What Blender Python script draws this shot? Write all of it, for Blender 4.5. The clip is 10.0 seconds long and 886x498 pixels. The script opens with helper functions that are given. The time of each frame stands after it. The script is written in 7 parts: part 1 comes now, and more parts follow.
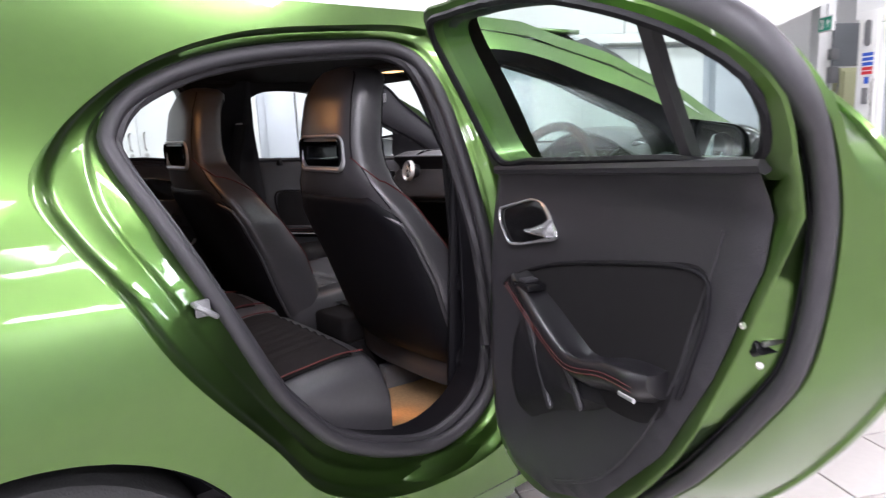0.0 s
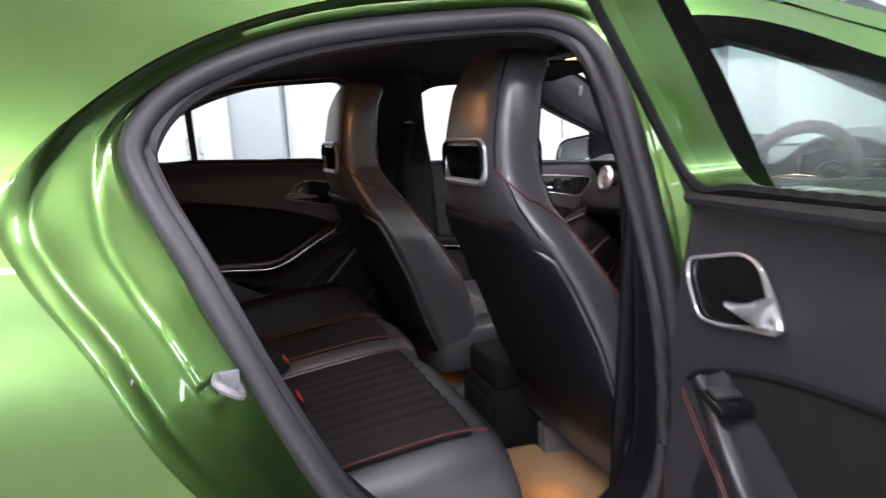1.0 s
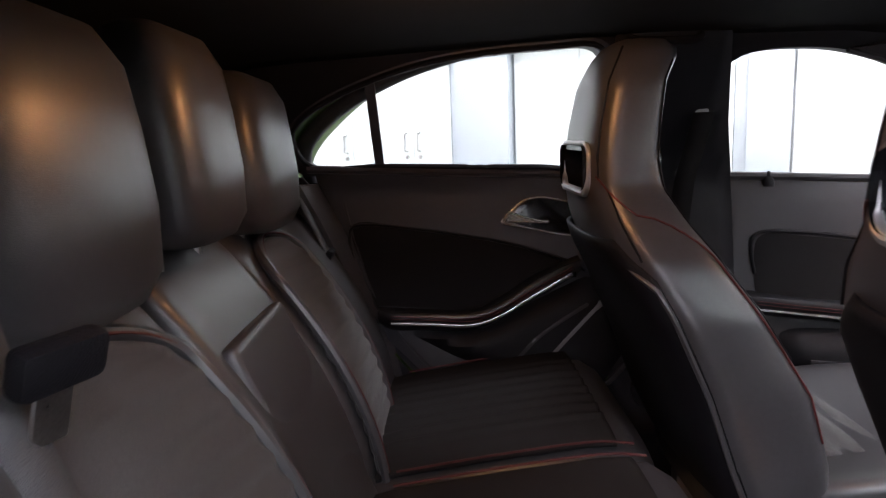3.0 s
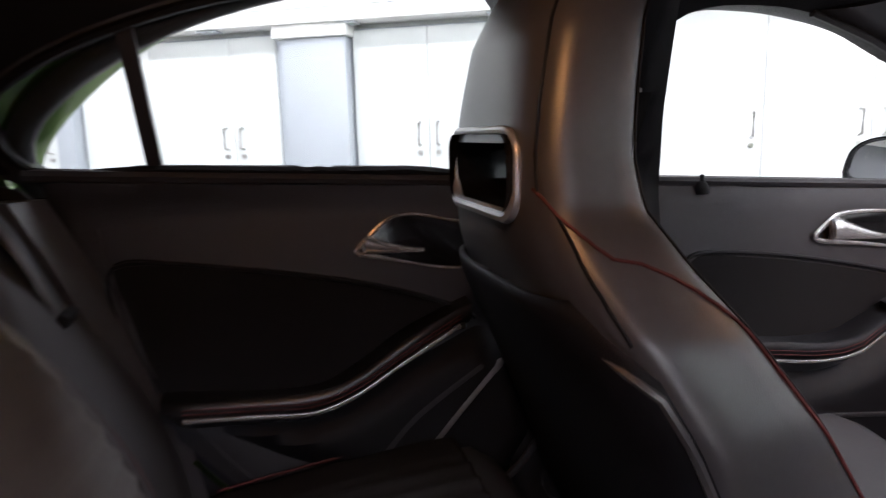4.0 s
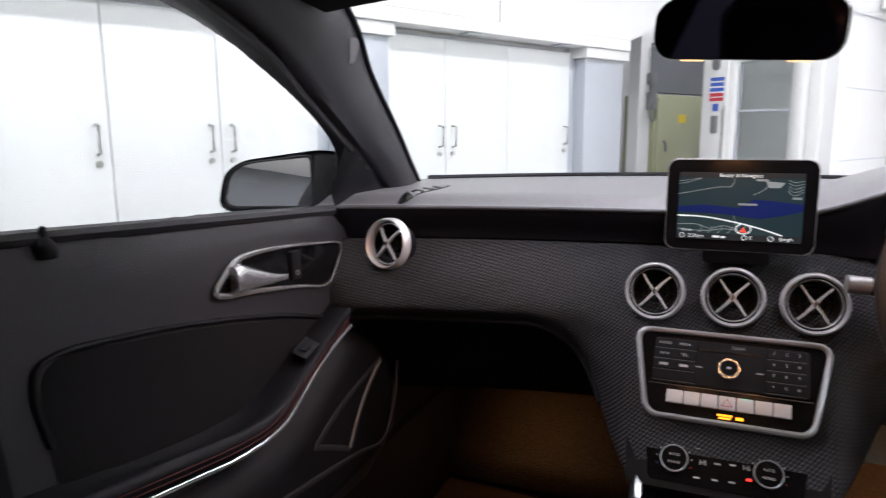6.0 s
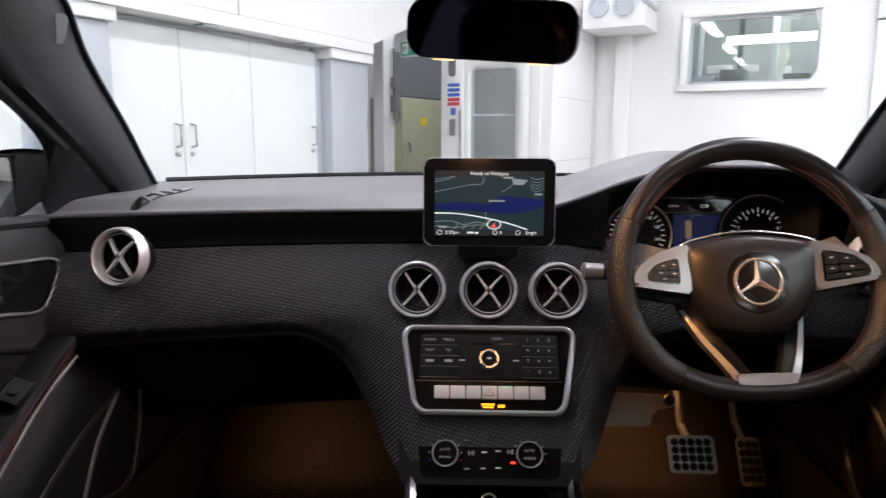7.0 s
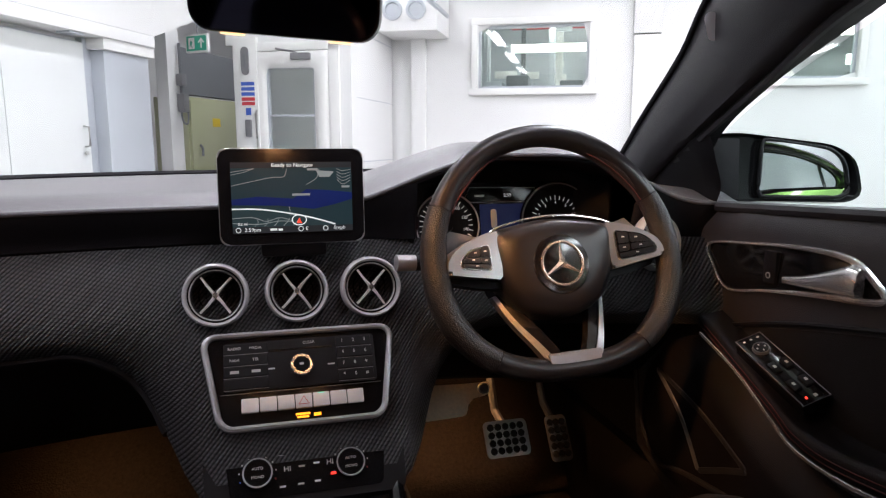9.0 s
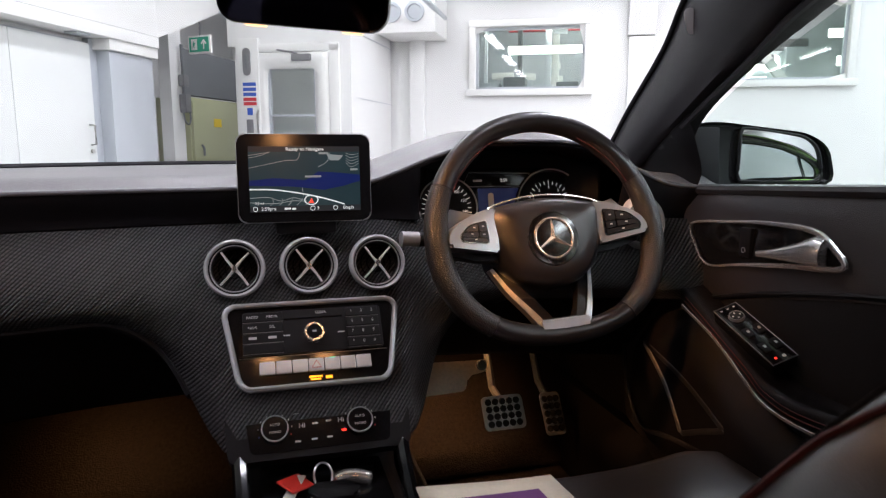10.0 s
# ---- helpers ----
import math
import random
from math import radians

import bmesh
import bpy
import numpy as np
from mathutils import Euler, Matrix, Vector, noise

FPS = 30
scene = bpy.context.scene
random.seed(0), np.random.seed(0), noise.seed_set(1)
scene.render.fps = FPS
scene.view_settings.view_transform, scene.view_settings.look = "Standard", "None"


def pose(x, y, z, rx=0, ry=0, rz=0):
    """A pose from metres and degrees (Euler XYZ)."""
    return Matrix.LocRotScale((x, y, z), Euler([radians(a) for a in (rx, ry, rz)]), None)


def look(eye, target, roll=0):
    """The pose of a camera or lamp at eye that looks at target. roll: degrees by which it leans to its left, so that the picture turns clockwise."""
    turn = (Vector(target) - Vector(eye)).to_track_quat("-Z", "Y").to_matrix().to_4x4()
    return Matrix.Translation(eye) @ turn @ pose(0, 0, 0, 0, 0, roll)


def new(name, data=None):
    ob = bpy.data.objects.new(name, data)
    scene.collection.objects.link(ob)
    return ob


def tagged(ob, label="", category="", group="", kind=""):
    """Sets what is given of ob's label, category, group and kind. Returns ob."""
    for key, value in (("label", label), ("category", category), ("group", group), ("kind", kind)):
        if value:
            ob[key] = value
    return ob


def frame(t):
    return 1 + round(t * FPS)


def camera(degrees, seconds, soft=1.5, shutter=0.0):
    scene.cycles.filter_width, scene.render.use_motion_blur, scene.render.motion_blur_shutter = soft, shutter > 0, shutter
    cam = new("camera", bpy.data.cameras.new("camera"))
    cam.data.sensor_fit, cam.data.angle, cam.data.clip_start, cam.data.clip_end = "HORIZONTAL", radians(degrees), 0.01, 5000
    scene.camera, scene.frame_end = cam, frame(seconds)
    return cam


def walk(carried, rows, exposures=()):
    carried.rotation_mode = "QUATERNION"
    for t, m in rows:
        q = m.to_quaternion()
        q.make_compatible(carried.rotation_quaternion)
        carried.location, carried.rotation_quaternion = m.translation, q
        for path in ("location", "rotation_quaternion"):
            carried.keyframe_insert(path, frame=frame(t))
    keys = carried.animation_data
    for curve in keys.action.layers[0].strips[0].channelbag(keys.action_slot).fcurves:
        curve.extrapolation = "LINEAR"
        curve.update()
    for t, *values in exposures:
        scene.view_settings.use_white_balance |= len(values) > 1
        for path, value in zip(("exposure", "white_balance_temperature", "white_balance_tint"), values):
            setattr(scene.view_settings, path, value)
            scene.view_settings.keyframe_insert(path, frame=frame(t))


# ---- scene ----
cam = camera(67.9, 10.0, 1.2, 0.3)
PATH = [
    (0, (-0.706, -1.852, 1.09), (0.514, -0.312, 0.717), -2.9),
    (0.5, (-0.547, -1.751, 1.089), (0.414, -0.035, 0.722), -3.2),
    (1, (-0.373, -1.576, 1.092), (0.275, 0.283, 0.741), -2.8),
    (1.5, (-0.201, -1.389, 1.099), (-0.035, 0.576, 0.764), -2.7),
    (2, (-0.111, -1.218, 1.105), (-0.313, 0.745, 0.778), -2.6),
    (2.2, (-0.1, -1.137, 1.102), (-0.397, 0.814, 0.776), -2.5),
    (3.3, (-0.308, -0.685, 1.078), (-0.172, 1.283, 0.745), -2.0),
    (3.5, (-0.297, -0.588, 1.069), (-0.09, 1.373, 0.732), -1.9),
    (4, (-0.246, -0.319, 1.073), (0.231, 1.592, 0.727), -1.6),
    (4.5, (-0.154, -0.097, 1.104), (0.736, 1.657, 0.743), -1.4),
    (5, (-0.065, 0.0, 1.098), (1.289, 1.425, 0.731), -0.2),
    (5.3, (-0.037, 0.017, 1.095), (1.532, 1.209, 0.749), -1.1),
    (5.5, (-0.024, 0.017, 1.088), (1.626, 1.093, 0.739), -0.4),
    (6, (0.006, 0.024, 1.083), (1.817, 0.8, 0.741), -0.4),
    (6.2, (0.022, 0.031, 1.075), (1.891, 0.657, 0.735), -0.3),
    (7.3, (0.064, 0.047, 1.078), (2.032, -0.062, 0.74), 0.2),
    (7.5, (0.075, 0.046, 1.074), (2.037, -0.155, 0.737), 0.1),
    (8, (0.095, 0.048, 1.064), (2.025, -0.357, 0.733), 0.1),
    (8.5, (0.105, 0.047, 1.056), (2.013, -0.454, 0.73), 0.1),
    (9, (0.104, 0.046, 1.054), (2.007, -0.476, 0.73), 0.1),
    (9.5, (0.089, 0.054, 1.049), (1.991, -0.475, 0.728), 0.0),
    (10, (0.021, 0.075, 1.026), (1.924, -0.455, 0.712), 0.1),
]
walk(cam, [(t, look(eye, target, roll)) for t, eye, target, roll in PATH],
     exposures=[(0.0, 0.62), (0.5, 0.90), (1.0, 0.80), (1.5, 0.90), (2.2, 1.15), (3.3, 1.2), (4.0, 0.98), (4.5, 0.70), (5.0, 0.60), (5.6, 0.5), (7.3, 0.28), (10.0, 0.26)])

# ---- world and lights ----
world = bpy.data.worlds.new("world")
scene.world = world
world.use_nodes = True
world.node_tree.nodes["Background"].inputs[0].default_value = (0.9, 0.95, 1.0, 1)
world.node_tree.nodes["Background"].inputs[1].default_value = 0.15

ROOM = pose(3.25, 1.43, 0, 0, 0, -27)      # x along the cupboard wall, -y into the room
CEIL = 2.75


def area(name, m, sx, sy, watts, colour):
    lamp = bpy.data.lights.new(name, "AREA")
    lamp.shape, lamp.size, lamp.size_y, lamp.energy, lamp.color = "RECTANGLE", sx, sy, watts, colour
    ob = new(name, lamp)
    ob.matrix_world = m
    return ob


# The row at v = -6.8 is an added one that brightens the rear bench.
TUBE_SPOTS = [(u, v) for v in (-1.3, -3.1, -5.2, -6.8) for u in (-7.0, -4.6, -2.2, 0.2, 2.2)]
for u, v in TUBE_SPOTS:
    area("strip_lamp", ROOM @ pose(u, v, CEIL - 0.10), 1.5, 0.16, {-1.3: 17, -3.1: 34, -5.2: 38, -6.8: 40}[v] * (0.45 if u > 2 else 0.35 if u < -4 and v < -2 else 0.7 if u < -6 else 1.0), (0.97, 0.94, 1.08))
WARM = (1.0, 0.45, 0.17)
dome = bpy.data.lights.new("rear_dome_lamp", "POINT")
dome.energy, dome.color, dome.shadow_soft_size = 0.85, WARM, 0.025
new("rear_dome_lamp", dome).matrix_world = pose(-0.20, 0.0, 1.232)
for sy in (-0.07, 0.07):
    area("map_lamp", pose(0.62, sy, 1.268, 0, -8, 0), 0.04, 0.03, 0.13, WARM)
area("reading_lamp", look((0.62, 0.03, 1.266), (0.94, -0.36, 0.88)), 0.03, 0.03, 0.50, WARM).data.spread = 0.75
for sy in (-0.06, 0.06):
    area("mirror_lamp", look((0.855, sy, 1.160), (0.90, 6.0 * sy, 0.86)), 0.03, 0.02, 0.13, WARM).data.spread = 1.35
area("footwell_lamp", pose(1.42, 0.40, 0.590), 0.05, 0.03, 0.18, WARM)
area("footwell_lamp", pose(1.42, -0.34, 0.590), 0.05, 0.03, 0.32, WARM)
# added fill over the recess; no fitting is built for it
area("recess_fill", ROOM @ pose(3.0, -0.1, CEIL - 0.12), 0.9, 0.15, 14, (0.97, 0.95, 1.05))
area("footwell_lamp", pose(0.30, -0.36, 0.335, 0, 25, 0), 0.05, 0.03, 0.03, WARM)
area("footwell_lamp", pose(0.27, 0.36, 0.335, 0, 25, 0), 0.05, 0.03, 0.02, WARM)


# ---- materials ----
def mat(name, colour, rough=0.5, metal=0.0, vary=0.15, scale=6.0, grain=0.0, gscale=400.0, coat=0.0, spec=0.5, emit=0.0, sheen=0.0):
    """A surface with colour and gloss varied at two scales and a fine grain in relief."""
    m = bpy.data.materials.new(name)
    m.use_nodes = True
    n, link = m.node_tree.nodes, m.node_tree.links.new
    b = n["Principled BSDF"]
    b.inputs["Base Color"].default_value = (*colour, 1)
    b.inputs["Roughness"].default_value = rough
    b.inputs["Metallic"].default_value = metal
    b.inputs["Specular IOR Level"].default_value = spec
    b.inputs["Coat Weight"].default_value = coat
    b.inputs["Coat Roughness"].default_value = 0.04
    b.inputs["Sheen Weight"].default_value = sheen
    if emit:
        b.inputs["Emission Color"].default_value = (*colour, 1)
        b.inputs["Emission Strength"].default_value = emit
    co = n.new("ShaderNodeTexCoord")
    if vary:
        big, fine, mix = n.new("ShaderNodeTexNoise"), n.new("ShaderNodeTexNoise"), n.new("ShaderNodeMath")
        big.inputs["Scale"].default_value, fine.inputs["Scale"].default_value = scale, scale * 14
        big.inputs["Detail"].default_value = 4
        mix.operation = "ADD"
        ramp = n.new("ShaderNodeMapRange")
        ramp.inputs[1].default_value, ramp.inputs[2].default_value = 0.5, 1.5
        ramp.inputs[3].default_value, ramp.inputs[4].default_value = 1 - vary, 1 + vary
        hsv = n.new("ShaderNodeHueSaturation")
        hsv.inputs["Color"].default_value = (*colour, 1)
        for t in (big, fine):
            link(co.outputs["Object"], t.inputs["Vector"])
        link(big.outputs["Fac"], mix.inputs[0]), link(fine.outputs["Fac"], mix.inputs[1])
        link(mix.outputs[0], ramp.inputs[0]), link(ramp.outputs[0], hsv.inputs["Value"])
        link(hsv.outputs[0], b.inputs["Base Color"])
        rr = n.new("ShaderNodeMapRange")
        rr.inputs[3].default_value, rr.inputs[4].default_value = max(0.02, rough * (1 - vary)), min(1, rough * (1 + vary))
        link(big.outputs["Fac"], rr.inputs[0]), link(rr.outputs[0], b.inputs["Roughness"])
    if grain:
        g, bump = n.new("ShaderNodeTexVoronoi"), n.new("ShaderNodeBump")
        g.inputs["Scale"].default_value = gscale
        bump.inputs["Strength"].default_value, bump.inputs["Distance"].default_value = grain, 0.001
        link(co.outputs["Object"], g.inputs["Vector"]), link(g.outputs["Distance"], bump.inputs["Height"])
        link(bump.outputs[0], b.inputs["Normal"])
    return m


def paint_green():
    m = mat("green_metallic_paint", (0.099, 0.186, 0.047), 0.30, 1.0, 0.05, 3, coat=0.8)
    n, link = m.node_tree.nodes, m.node_tree.links.new
    co, v, bump = n.new("ShaderNodeTexCoord"), n.new("ShaderNodeTexVoronoi"), n.new("ShaderNodeBump")
    v.inputs["Scale"].default_value = 1500
    bump.inputs["Strength"].default_value, bump.inputs["Distance"].default_value = 0.12, 0.0003
    link(co.outputs["Object"], v.inputs["Vector"]), link(v.outputs["Distance"], bump.inputs["Height"])
    link(bump.outputs[0], n["Principled BSDF"].inputs["Normal"])
    return m


def weave(name):
    """Dark twill fibre: diagonal ridges 4.6 mm apart, each broken into short strands by a finer cross thread."""
    m = mat(name, (0.0075, 0.0070, 0.0085), 0.36, 0, 0.1, 5, spec=0.5)
    n, link = m.node_tree.nodes, m.node_tree.links.new
    b = n["Principled BSDF"]

    def calc(op, x, y=0.0, z=0.0):
        k = n.new("ShaderNodeMath")
        k.operation = op
        for i, v in enumerate((x, y, z)):
            if isinstance(v, (int, float)):
                k.inputs[i].default_value = v
            else:
                link(v, k.inputs[i])
        return k.outputs[0]
    co, sep = n.new("ShaderNodeTexCoord"), n.new("ShaderNodeSeparateXYZ")
    link(co.outputs["Object"], sep.inputs[0])
    y, z = sep.outputs["Y"], sep.outputs["Z"]
    across = calc("MULTIPLY_ADD", y, 0.707, calc("MULTIPLY", z, 0.707))
    along = calc("MULTIPLY_ADD", y, -0.707, calc("MULTIPLY", z, 0.707))
    ridge = calc("ABSOLUTE", calc("SINE", calc("MULTIPLY", across, math.pi / 0.0046)))
    strand = calc("ABSOLUTE", calc("SINE", calc("MULTIPLY_ADD", along, math.pi / 0.0060, calc("MULTIPLY", across, math.pi / 0.0092))))
    height = calc("MULTIPLY", calc("POWER", ridge, 0.7), calc("MULTIPLY_ADD", calc("POWER", strand, 0.5), 0.45, 0.55))
    ramp, bump, rr = n.new("ShaderNodeValToRGB"), n.new("ShaderNodeBump"), n.new("ShaderNodeMapRange")
    ramp.color_ramp.elements[0].position, ramp.color_ramp.elements[0].color = 0.40, (0.002, 0.0019, 0.0022, 1)
    ramp.color_ramp.elements[1].position, ramp.color_ramp.elements[1].color = 0.95, (0.065, 0.062, 0.069, 1)
    link(height, ramp.inputs[0]), link(ramp.outputs[0], b.inputs["Base Color"])
    link(height, bump.inputs["Height"])
    bump.inputs["Strength"].default_value, bump.inputs["Distance"].default_value = 1.0, 0.0030
    link(bump.outputs[0], b.inputs["Normal"])
    rr.inputs[3].default_value, rr.inputs[4].default_value = 0.65, 0.33
    link(height, rr.inputs[0]), link(rr.outputs[0], b.inputs["Roughness"])
    return m


def glass(name, tint=(0.93, 0.97, 0.95), rough=0.0):
    m = bpy.data.materials.new(name)
    m.use_nodes = True
    n, link = m.node_tree.nodes, m.node_tree.links.new
    n.clear()
    out, tr, gl, mx, fr, pw, ad = (n.new("ShaderNode" + k) for k in ("OutputMaterial", "BsdfTransparent", "BsdfGlossy", "MixShader", "LayerWeight", "Math", "Math"))
    tr.inputs[0].default_value = (*tint, 1)
    gl.inputs["Roughness"].default_value = rough
    pw.operation, ad.operation = "POWER", "MULTIPLY_ADD"
    pw.inputs[1].default_value, ad.inputs[1].default_value, ad.inputs[2].default_value = 5.0, 0.85, 0.05
    link(fr.outputs["Facing"], pw.inputs[0]), link(pw.outputs[0], ad.inputs[0]), link(ad.outputs[0], mx.inputs[0]), link(tr.outputs[0], mx.inputs[1]), link(gl.outputs[0], mx.inputs[2]), link(mx.outputs[0], out.inputs[0])
    return m


PAINT = paint_green()
RUBBER = mat("black_rubber_seal", (0.032, 0.030, 0.034), 0.50, 0, 0.15, 8, 0.10, 900)
PLASTIC = mat("black_grained_plastic", (0.0072, 0.0068, 0.0088), 0.54, 0, 0.12, 6, 0.35, 700, spec=0.22)
SOFT = mat("soft_dark_grey_trim", (0.028, 0.0265, 0.0305), 0.46, 0, 0.10, 6, 0.35, 700, spec=0.42)
DASHTOP = mat("soft_dash_skin", (0.105, 0.102, 0.110), 0.36, 0, 0.08, 6, 0.35, 600, sheen=0.2)
LEATHER = mat("black_leather", (0.060, 0.0575, 0.0615), 0.36, 0, 0.15, 9, 0.10, 900, spec=0.9)
RIMLEATHER = mat("smooth_wheel_leather", (0.012, 0.0112, 0.013), 0.33, 0, 0.12, 9, 0.06, 900, spec=0.45)
FABRIC = mat("dark_woven_fabric", (0.070, 0.065, 0.065), 0.85, 0, 0.2, 30, 0.6, 900, sheen=0.15)
MICRO = mat("black_microfibre", (0.024, 0.021, 0.021), 0.9, 0, 0.25, 40, 0.5, 900, spec=0.15)
INSERT = mat("black_insert_cloth", (0.0115, 0.0108, 0.0115), 0.9, 0, 0.15, 30, 0.4, 900, spec=0.15)
HEADLINE = mat("charcoal_roof_cloth", (0.010, 0.0092, 0.0092), 0.95, 0, 0.12, 12, 0.4, 1100, spec=0.1)
CARPET = mat("dark_carpet", (0.038, 0.031, 0.027), 0.95, 0, 1.0, 130, 1.0, 260, spec=0.15)
GLOSSBLACK = mat("gloss_black_plastic", (0.008, 0.008, 0.009), 0.12, 0, 0.1, 5)
CHROME = mat("satin_chrome", (0.68, 0.68, 0.69), 0.22, 0.75, 0.0, 20)
SILVER = mat("brushed_silver", (0.46, 0.46, 0.47), 0.32, 0.62, 0.05, 25)
VENTRING = mat("bright_satin_chrome", (0.84, 0.83, 0.84), 0.24, 0.45, 0.0)
STEEL = mat("bare_steel", (0.55, 0.54, 0.52), 0.30, 1.0, 0.3, 40)
GREYMETAL = mat("dull_grey_plastic", (0.20, 0.20, 0.205), 0.42, 0.3, 0.15, 10)
REDTHREAD = mat("red_stitching", (0.085, 0.010, 0.009), 0.7, 0, 0.3, 200)
REDPLASTIC = mat("red_plastic", (0.60, 0.03, 0.02), 0.4, 0, 0.1, 20)
WEAVE = weave("dark_fibre_weave")
GLASS = glass("clear_glass")
TINT = glass("green_tinted_glass", (0.66, 0.76, 0.72), 0.30)
PRIVACY = glass("lightly_tinted_glass", (0.86, 0.92, 0.90))
MIRROR = mat("mirror_silver", (0.9, 0.9, 0.9), 0.01, 1.0, 0)
TYRE = mat("tyre_rubber", (0.022, 0.022, 0.022), 0.8, 0, 0.25, 12, 0.5, 200)
KRAFT = mat("brown_kraft_paper", (0.46, 0.30, 0.15), 0.8, 0, 0.25, 9, 0.3, 60)
PAPER = mat("cream_paper", (0.78, 0.72, 0.58), 0.75, 0, 0.08, 12)
BEIGE = mat("beige_plate", (0.70, 0.62, 0.48), 0.6, 0, 0.2, 10)
BELT = mat("black_belt_webbing", (0.095, 0.095, 0.10), 0.6, 0, 0.2, 60, 0.7, 800)
WHITEWALL = mat("white_wall_paint", (0.80, 0.80, 0.79), 0.55, 0, 0.04, 1.5, 0.08, 60)
CUPBOARD = mat("pale_grey_cupboard_paint", (0.73, 0.75, 0.74), 0.42, 0, 0.04, 2, 0.05, 80)
GREYPAINT = mat("grey_sheet_metal", (0.48, 0.51, 0.55), 0.35, 0.2, 0.06, 3)
DARKGREY = mat("dark_grey_metal", (0.16, 0.17, 0.18), 0.5, 0.2, 0.15, 6)
CEILPAINT = mat("white_ceiling_paint", (0.80, 0.80, 0.79), 0.7, 0, 0.05, 2)
TILE = mat("cream_floor_tile", (0.38, 0.355, 0.335), 0.30, 0, 0.06, 3)
GROUT = mat("dark_grout", (0.22, 0.19, 0.17), 0.9, 0, 0.2, 20)
OLIVE = mat("olive_green_cabinet_paint", (0.42, 0.43, 0.26), 0.45, 0, 0.08, 4)
YELLOW = mat("yellow_label", (0.85, 0.62, 0.02), 0.5, 0, 0.05, 20)
BLUE = mat("blue_print", (0.03, 0.10, 0.50), 0.5, 0, 0.05, 20)
RED = mat("red_print", (0.60, 0.03, 0.04), 0.5, 0, 0.05, 20)
WHITE = mat("white_plastic", (0.80, 0.80, 0.78), 0.4, 0, 0.03, 10)
INK = mat("white_print", (0.62, 0.62, 0.62), 0.6, 0, 0)
EXITGREEN = mat("green_sign_face", (0.02, 0.36, 0.22), 0.4, 0, 0.05, 20)
TUBEGLOW = mat("lit_tube", (1.0, 0.99, 0.96), 0.4, 0, 0, emit=6.0)
LENSGLOW = mat("lit_warm_lens", (1.0, 0.62, 0.30), 0.4, 0, 0, emit=1.5)
SOUTHWALL = mat("grey_wall_paint", (0.56, 0.57, 0.59), 0.6, 0, 0.08, 1.5, 0.05, 60)
SCREENBACK = mat("lit_map_ground", (0.018, 0.040, 0.048), 0.25, 0, 0, emit=0.32)
SCREENWATER = mat("lit_map_water", (0.006, 0.016, 0.10), 0.25, 0, 0, emit=0.4)
SCREENDARK = mat("lit_map_land", (0.022, 0.040, 0.045), 0.25, 0, 0, emit=0.5)
SCREENBAR = mat("lit_menu_bar", (0.02, 0.022, 0.025), 0.25, 0, 0, emit=0.5)
SCREENROAD = mat("lit_map_road", (0.62, 0.66, 0.66), 0.25, 0, 0, emit=0.7)
SCREENGREY = mat("lit_map_lane", (0.20, 0.23, 0.23), 0.25, 0, 0, emit=0.6)
SCREENRED = mat("lit_red_marker", (0.9, 0.06, 0.03), 0.3, 0, 0, emit=0.9)
DIALBLUE = mat("lit_blue_display", (0.010, 0.016, 0.07), 0.3, 0, 0, emit=0.3)
VANESILVER = mat("bright_silver_paint", (0.85, 0.84, 0.85), 0.28, 0.15, 0.03, 30)
KEYSILVER = mat("silver_key_paint", (0.30, 0.30, 0.31), 0.30, 0.7, 0.04, 30)
# dark tone for the assumed rear wall, so that the car paint reflects less light
REARWALL = mat("rear_wall_grey", (0.15, 0.16, 0.17), 0.5, 0.1, 0.08, 2)
LITINK = mat("lit_white_marks", (0.75, 0.75, 0.75), 0.4, 0, 0, emit=0.35)
AMBER = mat("lit_amber_text", (1.0, 0.35, 0.02), 0.4, 0, 0, emit=1.6)
REDLED = mat("lit_red_lamp", (1.0, 0.03, 0.02), 0.4, 0, 0, emit=2.0)
GREENLED = mat("lit_green_lamp", (0.3, 1.0, 0.6), 0.4, 0, 0, emit=0.9)


# ---- building helpers ----
def finish(name, bm, material, smooth=True):
    me = bpy.data.meshes.new(name)
    bm.normal_update()
    lay = bm.verts.layers.float_vector.get("fair")
    fair = [tuple(v[lay] if v[lay].dot(v.normal) > 0 else -v[lay]) for v in bm.verts] if lay else None
    bm.to_mesh(me)
    bm.free()
    me.materials.append(material)
    if smooth:
        for p in me.polygons:
            p.use_smooth = True
    if fair:
        me.normals_split_custom_set_from_vertices(fair)
    ob = new(name, me)
    return ob


def sharp(ob, angle=35):
    ob.data.set_sharp_from_angle(angle=radians(angle))
    return ob


def part(name, bm, material, parent, label="", xf=None, thick=0.0, smooth=True, angle=38):
    """Links a bmesh as ONE mesh object under a thing or part. xf maps the mesh's coordinates into the parent's own."""
    if xf is not None:
        bmesh.ops.transform(bm, matrix=xf, verts=bm.verts)
        lay = bm.verts.layers.float_vector.get("fair")
        if lay:
            for v in bm.verts:
                v[lay] = xf.to_3x3() @ v[lay]
        if xf.determinant() < 0:
            bmesh.ops.reverse_faces(bm, faces=bm.faces)
    plain = bm.verts.layers.float_vector.get("fair") is None
    ob = finish(name, bm, material, smooth)
    if smooth and plain:
        sharp(ob, angle)
    if thick:
        s = ob.modifiers.new("thickness", "SOLIDIFY")
        s.thickness, s.offset = thick, -1
    ob.parent = parent
    if label:
        ob["label"] = label
    return ob


def thing(name, m, label, category, group="", kind=""):
    ob = new(name)
    ob.empty_display_size = 0.05
    ob.matrix_world = m
    return tagged(ob, label, category, group, kind)


